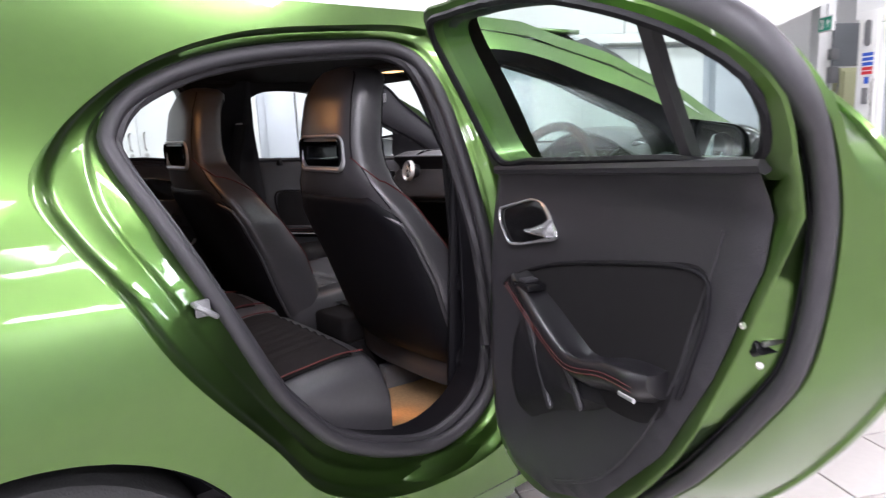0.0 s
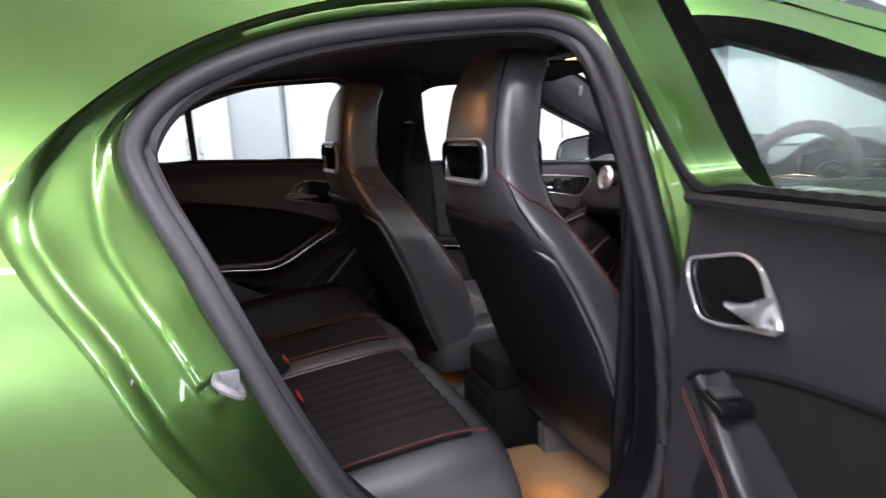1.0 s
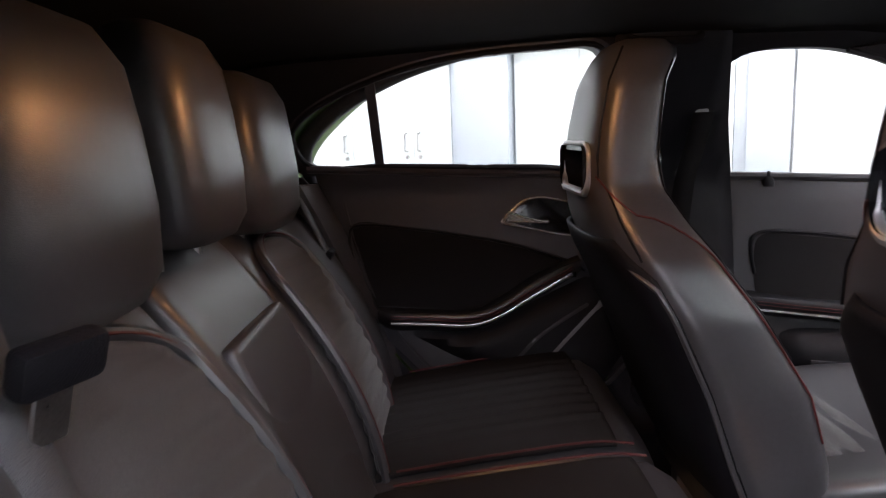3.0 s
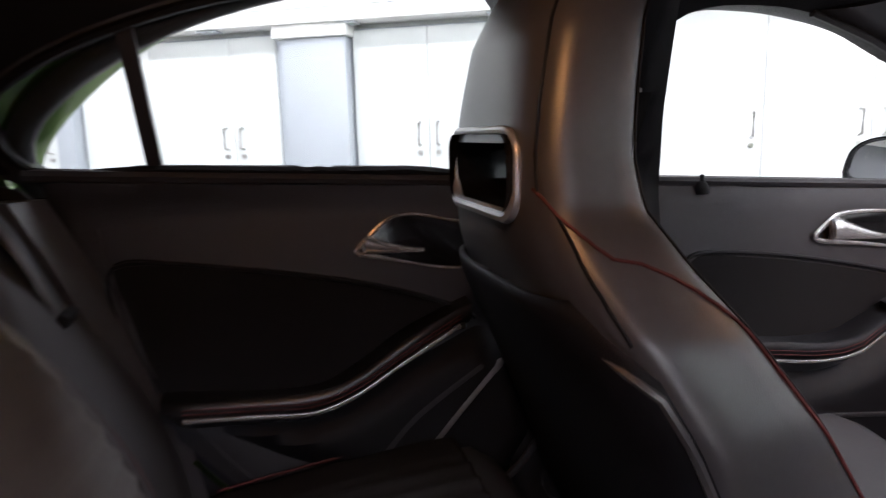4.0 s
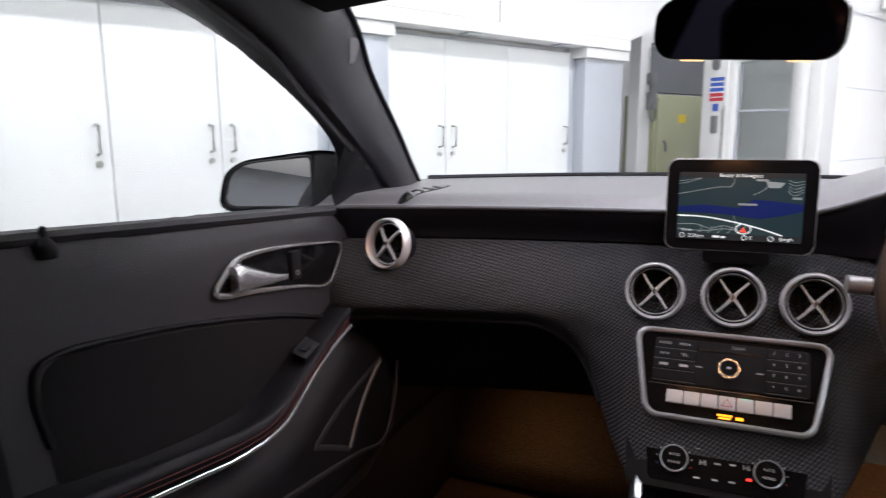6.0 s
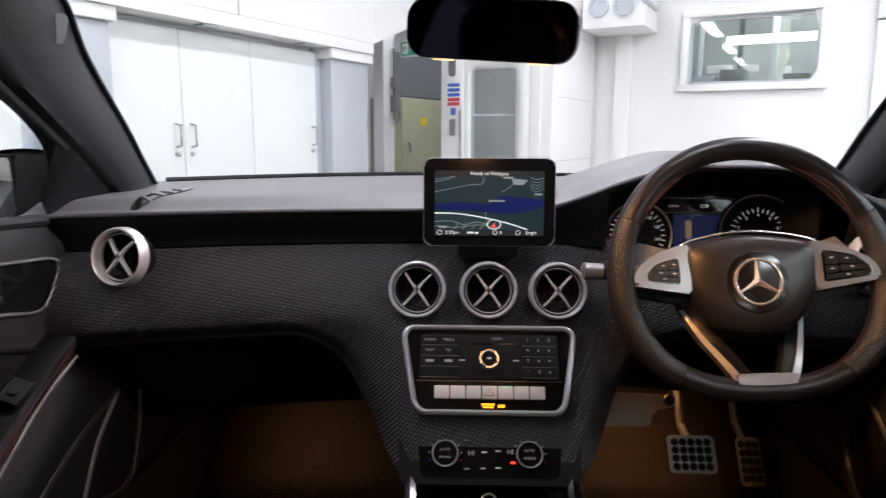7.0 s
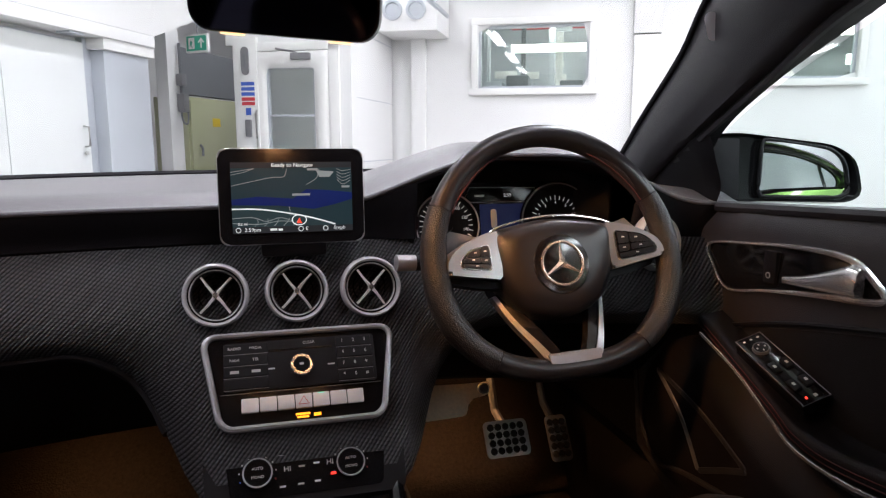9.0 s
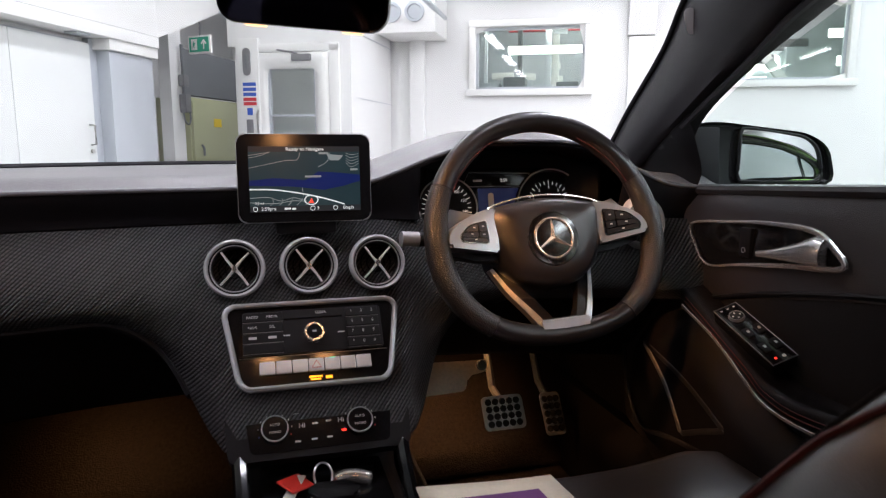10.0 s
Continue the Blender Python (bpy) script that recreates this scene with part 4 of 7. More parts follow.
# pillars beside the windscreen: from the glass edge (front) to the side window's edge (rear)
FRONT_EDGE = spline([(1.46, 0.705, 0.955), (1.30, 0.66, 1.030), (1.205, 0.640, 1.092), (1.05, 0.610, 1.187), (0.955, 0.582, 1.253), (0.84, 0.555, 1.300)], 24)
REAR_EDGE = spline([(1.27, 0.690, 0.950), (1.19, 0.683, 1.000), (1.01, 0.642, 1.078), (0.855, 0.608, 1.140), (0.72, 0.578, 1.197), (0.56, 0.552, 1.240)], 24)
for sgn in (1, -1):
    rings = []
    for (x0, y0, z0), (x1, y1, z1) in zip(FRONT_EDGE, REAR_EDGE):
        r = []
        for k in range(9):
            f = k / 8
            e = math.sin(math.pi * f) ** 0.7
            r.append((x0 + (x1 - x0) * f - 0.012 * e, sgn * (y0 + (y1 - y0) * f - 0.020 * e - 0.006 * (f > 0.85)), z0 + (z1 - z0) * f - 0.014 * e))
        r += [(x1 + 0.01, sgn * (y1 + 0.035), z1 + 0.012), (x0 + 0.02, sgn * (y0 + 0.03), z0 + 0.012)]
        rings.append(r)
    part("windscreen_pillar", loft(rings, True, True), SOFT, CAR, "dark grey windscreen pillar trim", angle=50)
    part("pillar_seal", tube([(x + 0.004, sgn * (y - 0.002), z + 0.002) for x, y, z in FRONT_EDGE], 0.005, 6), PLASTIC, CAR, "black windscreen edge seal")
    part("pillar_seal", tube([(x - 0.006, sgn * (y - 0.004), z - 0.004) for x, y, z in REAR_EDGE[6:]], 0.006, 6), RUBBER, CAR, "black window edge seal")
# footwell sides
for xf in (IDENT, MIR):
    part("kick_panel", panel(lambda x, z: (x, 0.668 + 0.02 * smoothstep(0.6, 0.9, z), z), 1.12, 1.78, 0.24, 0.97, 0.08), PLASTIC, CAR, "black footwell side trim", xf, 0.01)
    part("sill_cover", loft([[(x, y, z) for y, z in ((0.60, 0.262), (0.632, 0.37), (0.652, 0.44), (0.70, 0.45))] for x in (0.30, 0.8, 1.3, 1.75)], False), PLASTIC, CAR, "", xf, 0.006)
# windscreen
def screen_pt(s, y):
    base = (1.80 - 0.62 * y * y, 0.985 - 0.02 * (abs(y) / 0.7) ** 2)
    top = (0.84 - 0.10 * y * y, 1.325)
    return (base[0] + (top[0] - base[0]) * s, y * (1 - 0.20 * s), base[1] + (top[1] - base[1]) * s + 0.03 * math.sin(math.pi * s))


part("windscreen", panel(lambda y, s: screen_pt(s, y), -0.72, 0.72, 0.0, 1.0, 0.1), GLASS, CAR, "clear windscreen").visible_shadow = False
part("scuttle", panel(lambda y, x: (x + 0.0, y, 0.950 - 0.02 * (x - 1.5)), -0.70, 0.70, 1.45, 1.85, 0.1), PLASTIC, CAR, "", None, 0.02)
# floor pan and tunnel
part("cabin_floor", boxm((-0.5, -0.66, 0.235), (1.75, 0.66, 0.262), 0.004), CARPET, CAR, "dark carpeted cabin floor")
part("firewall", panel(lambda y, z: (1.75 - 0.12 * (z - 0.26), y, z), -0.70, 0.70, 0.26, 0.95, 0.12), CARPET, CAR, "", None, 0.02)
part("toe_board", panel(lambda y, s: (1.38 + 0.32 * s, y, 0.262 + 0.20 * s), -0.66, 0.66, 0, 1, 0.2), CARPET, CAR, "", None, 0.02)


# ---- doors ----
PERF = mat("perforated_leather", (0.016, 0.015, 0.016), 0.38, 0, 0.15, 9, 0.7, 520)
TRIM_R = [(0.125, 1.003), (-0.555, 1.035), (-0.548, 0.92), (-0.495, 0.78), (-0.419, 0.645), (-0.29, 0.51), (-0.141, 0.449), (-0.02, 0.44), (0.06, 0.475), (0.11, 0.60), (0.14, 0.80)]
TRIM_F = [(0.355, 0.986), (1.10, 0.944), (1.24, 0.925), (1.25, 0.70), (1.18, 0.47), (1.05, 0.42), (0.50, 0.42), (0.38, 0.50), (0.36, 0.75)]


def on(z, d=0.0):
    return inner_y(z) - d


def strip(pts, d, r, flat=1.0, sides=8, n=24):
    return tube([(x, on(z, d), z) for x, z in spline(pts, n)], r, sides, False, None, flat, (0, 1, 0))


def plate(outline, d, step=0.02, bulge=0.0, base=0.0):
    """A trim piece on the door's inner face, d proud of it and swelling by bulge in its middle."""
    L = [tuple(p) for p in outline]
    xs, zs = [p[0] for p in L], [p[1] for p in L]

    def surf(x, z):
        q = nearest(L, x, z)
        e = min(1.0, math.hypot(q[0] - x, q[1] - z) / 0.03)
        return (x, on(z, base + (d - base) * min(1.0, 0.15 + e * 2) + bulge * e), z)
    return panel(surf, min(xs), max(xs), min(zs), max(zs), step, L)


def handle_set(dr, xf):
    """Chrome-ringed recess with a lever in a rear door; its pointed end is to the rear."""
    ring = resample(fillet([(-0.140, 0.897), (-0.085, 0.948), (-0.045, 0.953), (0.090, 0.922), (0.083, 0.898), (0.040, 0.861), (-0.010, 0.866)], [0.010, 0.020, 0.03, 0.016, 0.012, 0.016, 0.03]), 64)
    b = part("handle_recess", plate(ring, 0.0145, 0.012, 0, 0.0128), GLOSSBLACK, dr, "gloss black handle recess", xf)
    part("bezel", tube([(x, on(z, 0.017), z) for x, z in ring], [0.0026 + 0.0028 * smoothstep(-0.06, -0.13, x) for x, z in ring], 8, True, None, 0.9, (0, 1, 0)), CHROME, b, "chrome bezel", xf)
    rings = []
    for f in np.linspace(0, 1, 11):
        x, z0 = -0.122 + 0.092 * f, 0.896 - 0.004 * f
        h, t = 0.024 * (1 - f) ** 1.6 + 0.006, 0.012 * (1 - f) ** 0.7 + 0.005
        rings.append([(x, on(z0, 0.016 + t * a), z0 + h * k) for a, k in ((0, 0), (0.9, 0.02), (1.15, 0.35), (0.9, 0.85), (0.4, 1.0), (0, 0.95))])
    part("handle_lever", loft(rings, True, True), CHROME, b, "chrome door lever", xf, angle=60)


def arm_shelf(pts, depth, n=30, ends=(0.7, 0.75)):
    """A padded door pull: flat on top, rolled over at its edge and drawn back to the door below; pts run along its top."""
    rings = []
    for i, (x, z) in enumerate(spline(pts, n)):
        f = i / (n - 1)
        k = ends[0] + (1 - ends[0]) * smoothstep(0.0, 0.10, f) - (1 - ends[1]) * smoothstep(0.75, 1.0, f)
        dip = 0.012 * math.sin(math.pi * min(1, f / 0.75)) ** 2
        sec = ((-0.006, 0.006), (0.012, 0.004 - dip), (0.62 * depth, -0.001 - 0.6 * dip), (0.86 * depth, 0.002), (0.96 * depth, -0.001), (depth, -0.010), (0.97 * depth, -0.020), (0.80 * depth, -0.031), (0.4 * depth, -0.046), (-0.006, -0.052))
        rings.append([(x, on(z + dz * k, 0.012 + d * k), z + dz * k) for d, dz in sec])
    return loft(rings, True, True)


DOOR_OUT = spline([(-0.625, 1.035), (-0.545, 1.13), (-0.388, 1.215), (-0.202, 1.276), (0.025, 1.300), (0.22, 1.306), (0.285, 1.27), (0.295, 1.10), (0.298, 0.85), (0.298, 0.60), (0.27, 0.40), (0.16, 0.345), (-0.02, 0.345), (-0.20, 0.385), (-0.33, 0.455), (-0.445, 0.555), (-0.545, 0.69), (-0.605, 0.80), (-0.63, 0.92)], 100, True)


DOOR_SEAL = spline([(-0.28, 1.262), (-0.44, 1.226), (-0.552, 1.176), (-0.60, 1.105), (-0.602, 1.044), (-0.585, 0.92), (-0.57, 0.81), (-0.527, 0.735), (-0.448, 0.63), (-0.40, 0.578), (-0.30, 0.49), (-0.15, 0.425), (0.0, 0.412), (0.10, 0.45), (0.16, 0.58), (0.18, 0.80), (0.17, 1.0), (0.145, 1.19), (0.07, 1.281), (-0.10, 1.281)], 140, True)


def rear_door(name, xf, m, label, closed):
    dr = thing(name, m, label, "car door", "car doors")
    c = np.array([-0.15, 0.90])
    edge = GAP if closed else DOOR_OUT
    ga2 = [(c[0] + (x - c[0]) * 0.992, c[1] + (z - c[1]) * 0.992) for x, z in polar(edge, 140, c)]
    union = [(-0.60, 1.04), (-0.61, 1.11), (-0.54, 1.175), (-0.41, 1.227), (-0.26, 1.261), (-0.05, 1.277), (0.075, 1.27), (0.105, 1.15)] + [(0.14, 1.0), (0.15, 0.80), (0.12, 0.60), (0.07, 0.47), (-0.02, 0.43), (-0.141, 0.438), (-0.30, 0.50), (-0.43, 0.64), (-0.505, 0.78), (-0.56, 0.92)]
    un = polar(spline(union, 140, True), 140, c)
    part("outer_panel", panel(lambda x, z: (x, skin_y(x, z) - 0.003, z), -0.66, 0.31, 0.33, 1.32, 0.022, ga2, [WIN_REAR_OUT], True), PAINT, dr, "lime green outer door skin", xf)
    if closed:
        rings = []
        for f, w in ((0, 0.0), (0.03, 0.10), (0.16, 0.16), (0.24, 0.40), (0.62, 0.55), (0.80, 0.85), (1.0, 0.97)):
            r = []
            for a, b in zip(ga2, un):
                x, z = a[0] * (1 - f) + b[0] * f, a[1] * (1 - f) + b[1] * f
                r.append((x, (skin_y(x, z) - 0.003) * (1 - w) + inner_y(z) * w, z))
            rings.append(r)
        sp = [(a[0] * 0.64 + b[0] * 0.36, a[1] * 0.64 + b[1] * 0.36) for a, b in zip(ga2, un)]
        sp = [(x, skin_y(x, z) * 0.5 + inner_y(z) * 0.5, z) for x, z in sp]
        rad = 0.019
    else:
        se2 = [(c[0] + (x - c[0]) * 0.988, c[1] + (z - c[1]) * 0.988) for x, z in polar(DOOR_SEAL, 140, c)]
        soft = lambda z: sum(inner_y(z + 0.03 * k) for k in range(-3, 4)) / 7
        out = lambda L, d: [(x + d * (x - c[0]) / math.hypot(x - c[0], z - c[1]), z + d * (z - c[1]) / math.hypot(x - c[0], z - c[1])) for x, z in L]
        tuck = [(c[0] + (x - c[0]) * k, c[1] + (z - c[1]) * k) for x, z in un for k in [0.88 + 0.12 * smoothstep(1.0, 1.04, z)]]
        midl = [(a[0] * 0.5 + b[0] * 0.5, a[1] * 0.5 + b[1] * 0.5) for a, b in zip(out(se2, 0.016), ga2)]
        rings = [[(x, (soft(z) if d > 0.03 else inner_y(z)) + d, z) for x, z in L] for L, d in ((tuck, 0.002), (un, 0.001), (out(un, 0.004), 0.004), (out(se2, -0.020), 0.040), (out(se2, -0.013), 0.048), (out(se2, 0.013), 0.054), (out(se2, 0.017), 0.064))]
        rings.append([(x, inner_y(z) * 0.45 + skin_y(x, z) * 0.55, z) for x, z in midl])
        rings += [[(x, skin_y(x, z) - d, z) for x, z in out(ga2, -e)] for d, e in ((0.016, 0.006), (0.013, 0.001), (0.003, 0.0))]
        sp = [(x, soft(z) + 0.044, z) for x, z in se2]
        rad = [0.0125 + 0.010 * smoothstep(1.05, 1.15, p[2]) for p in sp]
    part("shut_face", loft(rings), PAINT, dr, "lime green painted door edge", xf, angle=50)
    part("door_seal", tube(sp, rad, 10, True), RUBBER, dr, "dark grey rubber door seal", xf)
    if not closed:
        part("seal_groove", tube([(x, y - 0.002, z) for x, y, z in [(p[0] + 0.017 * (c[0] - p[0]) / math.hypot(p[0] - c[0], p[2] - c[1]), p[1], p[2] + 0.017 * (c[1] - p[2]) / math.hypot(p[0] - c[0], p[2] - c[1])) for p in sp]], 0.003, 6, True), PLASTIC, dr, "", xf)
    rim = polar(WIN_REAR, 140, np.array([-0.2, 1.12]))
    uw = polar([(x, max(z, belt(x) - 0.02)) for x, z in spline(union, 200, True)], 140, np.array([-0.2, 1.12]))
    part("window_frame", loft([[(x, inner_y(z) + 0.002, z) for x, z in uw], [(x, inner_y(z) - 0.004, z) for x, z in rim], [(x, inner_y(z) + 0.07, z) for x, z in rim]]), RUBBER if closed else PAINT, dr, "window frame", xf)
    part("glass_run", tube([(x, inner_y(z) - 0.002, z) for x, z in rim], 0.0065, 6, True), PLASTIC, dr, "black glass run", xf)
    part("trim_panel", plate(TRIM_R, 0.012, 0.02), SOFT, dr, "dark grey soft door trim", xf)
    part("belt_strip", tube([(x, inner_y(belt(x)) - 0.004, belt(x) - 0.004) for x in np.linspace(-0.57, 0.11, 20)], 0.0095, 8), SOFT, dr, "dark belt trim", xf)
    part("trim_insert", plate(spline([(-0.475, 0.905), (-0.33, 0.888), (-0.13, 0.85), (0.007, 0.806), (0.03, 0.775), (-0.10, 0.70), (-0.19, 0.675), (-0.40, 0.685), (-0.455, 0.80)], 60, True), 0.017, 0.02, 0, 0.0128), INSERT, dr, "black fabric insert", xf)
    part("insert_piping", strip([(-0.452, 0.74), (-0.472, 0.80), (-0.486, 0.87), (-0.462, 0.903), (-0.33, 0.889), (-0.13, 0.851), (0.007, 0.806), (0.05, 0.78)], 0.015, 0.0035), PLASTIC, dr, "", xf)
    up = 0.0 if closed else 0.05
    arm = part("armrest", arm_shelf([(-0.425, 0.712), (-0.34, 0.708), (-0.215, 0.704), (-0.15, 0.724), (-0.06, 0.775), (0.035, 0.812)] if closed else [(-0.432, 0.766), (-0.36, 0.762), (-0.285, 0.745), (-0.235, 0.752), (-0.15, 0.785), (-0.045, 0.822)], 0.052), RIMLEATHER, dr, "black padded armrest", xf, angle=60)
    low = [(-0.395, 0.688), (-0.30, 0.682), (-0.215, 0.677), (-0.15, 0.696), (-0.08, 0.735), (0.012, 0.784)] if closed else [(-0.425, 0.738), (-0.36, 0.735), (-0.28, 0.717), (-0.23, 0.724), (-0.15, 0.754), (-0.055, 0.796)]
    part("chrome_strip", strip(low if closed else [(-0.432, 0.7385), (-0.418, 0.738), (-0.400, 0.7375)], 0.064, 0.0036, 0.6), CHROME if closed else SILVER, arm, "thin chrome strip" if closed else "small chrome end piece", xf)
    for dz in (0.010, 0.016):
        part("stitching", strip([(x, z + dz) for x, z in low], 0.0655, 0.0012 if closed else 0.0006), REDTHREAD, arm, "dark red stitching", xf)
    pocket = [(-0.36, 0.652), (-0.31, 0.668), (-0.215, 0.655), (-0.15, 0.674), (-0.07, 0.715), (0.06, 0.772), (0.13, 0.70), (0.145, 0.59), (0.075, 0.505), (0.045, 0.495), (-0.13, 0.545), (-0.25, 0.59)] if closed else [(-0.05, 0.775), (-0.016, 0.69), (-0.027, 0.61), (-0.075, 0.558), (-0.175, 0.614), (-0.265, 0.648), (-0.335, 0.686), (-0.28, 0.705), (-0.23, 0.712), (-0.15, 0.74)]
    part("door_pocket", plate(fillet(pocket, 0.02), 0.016, 0.018, 0.026, 0.0128), PLASTIC, dr, "black moulded door pocket", xf)
    for k, pts in enumerate((((-0.127, 0.572), (-0.06, 0.640), (0.055, 0.712)), ((-0.070, 0.557), (0.0, 0.630), (0.085, 0.715)), ((0.040, 0.497), (0.10, 0.535), (0.150, 0.590))) if closed else (((-0.089, 0.762), (-0.150, 0.680), (-0.192, 0.628)), ((-0.159, 0.748), (-0.228, 0.712), (-0.280, 0.660)))):
        part("pocket_rib", strip(pts, 0.038, [0.004] + [0.0075] * 22 + [0.004], 0.7), GREYMETAL if closed and k == 1 else SOFT, dr, "grey moulded rib", xf)
    handle_set(dr, xf)
    part("window_switch", boxm((-0.03, on(0.78, 0.05), 0.772), (0.025, on(0.78, 0.0), 0.785), 0.004, 2, None), GLOSSBLACK, dr, "black window switch", xf @ pose(-0.085 if up else 0, 0, 0.6 * up))
    part("switch_key", boxm((-0.012, on(0.78, 0.046), 0.785), (0.012, on(0.78, 0.018), 0.791), 0.003), CHROME if closed else SOFT, dr, "" if not closed else "chrome switch key", xf @ pose(-0.085 if up else 0, 0, 0.6 * up))
    part("trim_crease", strip([(-0.494, 0.955), (-0.484, 0.906), (-0.462, 0.828), (-0.438, 0.749), (-0.379, 0.648), (-0.295, 0.553), (-0.18, 0.49)], 0.0125, 0.003, 0.8), SOFT, dr, "", xf)
    part("window_pane", panel(lambda x, z: (x, inner_y(z) + 0.022, z), -0.60, 0.10, 1.01, 1.27, 0.03, WIN_REAR), PRIVACY if closed else TINT, dr, "door glass", xf)
    part("glass_divider", loft([[(x + dx, inner_y(z) + dy, z) for dx, dy in ((-0.010, 0.004), (0.010, 0.004), (0.010, 0.018), (-0.010, 0.018))] for x, z in (((-0.408, 1.03), (-0.410, 1.12), (-0.412, 1.215)) if closed else ((-0.445, 1.03), (-0.458, 1.12), (-0.475, 1.195)))], True, True), RUBBER, dr, "black glass divider", xf)
    if not closed:
        lm = xf @ pose(-0.538, 0.718, 0.828, 0, -62, 0)
        lt = part("latch", prism(rounded(0.020, 0.052, 0.006), -0.01, 0.0025, None, 0.001), GLOSSBLACK, dr, "dark slot of the door latch", lm)
        part("latch_claw", tube([(-0.004, 0.018, 0.004), (0.002, 0.004, 0.009), (0.001, -0.020, 0.007)], [0.004, 0.0045, 0.003], 8), STEEL, lt, "bare steel latch claw", lm)
        part("latch_slot", prism(rounded(0.010, 0.024, 0.004), 0.0, 0.0050), DARKGREY, lt, "small dark slot", lm @ pose(-0.040, 0.006, 0, 0, 0, 10))
        for a, b in ((0.026, -0.034), (0.020, 0.034), (-0.020, -0.030)):
            part("latch_screw", lathe([(0, 0.003), (0.0034, 0.003), (0.0046, 0)], 12), STEEL, dr, "", lm @ pose(a, b, 0.002))
    return dr


rear_door("rear_door", IDENT, pose(0, 0, 0), "closed rear door with dark grey trim and chrome handle", True)
D0, DD = Vector((0.204, -0.891, 0)), Vector((-0.3202, -0.9474, 0))
DN = Vector((DD.y, -DD.x, 0))              # the open door's inner side
OPEN = Matrix(((-DD.x, -DN.x, 0, D0.x + 0.123 * DD.x + 0.69 * DN.x), (-DD.y, -DN.y, 0, D0.y + 0.123 * DD.y + 0.69 * DN.y), (0, 0, 1, 0), (0, 0, 0, 1)))
rear_door("rear_door", OPEN, pose(0, 0, 0), "rear door standing wide open, lime green edge, dark trim", False)


def front_door(xf, label):
    dr = thing("front_door", pose(0, 0, 0), label, "car door", "car doors")
    ga2 = [(0.83 + (x - 0.83) * 0.993, 0.83 + (z - 0.83) * 0.993) for x, z in FRONT_GAP]
    part("outer_panel", panel(lambda x, z: (x, skin_y(x, z) - 0.003, z), 0.29, 1.38, 0.33, 1.33, 0.03, ga2, [WIN_FRONT_OUT], True), PAINT, dr, "lime green outer door skin", xf)
    rim = polar(WIN_FRONT, 120, np.array([0.68, 1.06]))
    big = [(0.68 + (x - 0.68) * 1.05, 1.06 + (z - 1.06) * 1.10) for x, z in rim]
    far = polar(WIN_FRONT_OUT, 120, np.array([0.68, 1.06]))
    part("window_frame", loft([[(x, skin_y(x, z) + 0.002, z) for x, z in far], [(x * 0.97 + 0.03 * 0.68, skin_y(x, z) - 0.012, z * 0.97 + 0.03 * 1.06) for x, z in far], [(x, inner_y(z) + 0.030, z) for x, z in rim], [(x, inner_y(z) - 0.003, z) for x, z in rim], [(x, inner_y(z) - 0.004, z) for x, z in big]]), PLASTIC, dr, "black window frame", xf)
    part("window_pane", panel(lambda x, z: (x, inner_y(z) + 0.045 - 0.016 * ((x - 0.70) / 0.4) ** 2, z), 0.29, 1.10, 0.94, 1.25, 0.03, WIN_FRONT), GLASS if xf == IDENT else TINT, dr, "door glass", xf)
    part("trim_panel", plate(TRIM_F, 0.012, 0.025), SOFT, dr, "dark grey soft door trim", xf)
    part("belt_strip", tube([(x, inner_y(belt(x)) - 0.004, belt(x) - 0.002) for x in np.linspace(0.345, 1.13, 20)], 0.0095, 8), SOFT, dr, "dark belt trim", xf)
    part("mirror_sail", plate([(1.045, 0.945), (1.20, 0.93), (1.33, 0.945), (1.19, 1.01), (1.005, 1.086)], 0.018, 0.02, 0, 0.010), PLASTIC, dr, "black mirror corner trim", xf)
    part("trim_insert", plate(spline([(0.455, 0.846), (0.56, 0.840), (0.69, 0.822), (0.85, 0.79), (0.945, 0.765), (0.93, 0.74), (0.80, 0.70), (0.70, 0.68), (0.47, 0.69), (0.44, 0.77)], 60, True), 0.017, 0.022, 0, 0.0128), INSERT, dr, "black fabric insert", xf)
    part("insert_piping", strip([(0.44, 0.76), (0.432, 0.82), (0.455, 0.853), (0.56, 0.848), (0.69, 0.830), (0.85, 0.798), (0.99, 0.757)], 0.015, 0.004), PLASTIC, dr, "", xf)
    arm = part("armrest", arm_shelf([(0.28, 0.728), (0.40, 0.720), (0.55, 0.702), (0.66, 0.688), (0.75, 0.690), (0.85, 0.730), (0.985, 0.780)], 0.058, 40), PLASTIC, dr, "black padded armrest", xf, angle=60)
    part("chrome_strip", strip([(0.28, 0.700), (0.40, 0.692), (0.55, 0.672), (0.655, 0.658), (0.745, 0.662), (0.80, 0.688), (0.87, 0.725), (0.96, 0.757)], 0.068, 0.0030, 0.6), CHROME, arm, "thin chrome strip", xf)
    for dz in (0.012, 0.019):
        part("stitching", strip([(0.42, 0.690 + dz), (0.655, 0.658 + dz), (0.745, 0.662 + dz), (0.80, 0.688 + dz), (0.95, 0.754 + dz)], 0.0705, 0.0007), REDTHREAD, arm, "dark red stitching", xf)
    part("door_pocket", plate(spline([(0.50, 0.62), (0.74, 0.62), (0.88, 0.68), (1.0, 0.735), (1.14, 0.66), (1.13, 0.50), (1.0, 0.455), (0.60, 0.47)], 60, True), 0.016, 0.025, 0.028, 0.0128), PLASTIC, dr, "black moulded door pocket", xf)
    part("pocket_lip", strip([(0.55, 0.56), (0.80, 0.535), (0.97, 0.515), (1.06, 0.50), (1.12, 0.56), (1.15, 0.63)], 0.046, 0.005, 0.8), SOFT, dr, "dark pocket lip", xf)
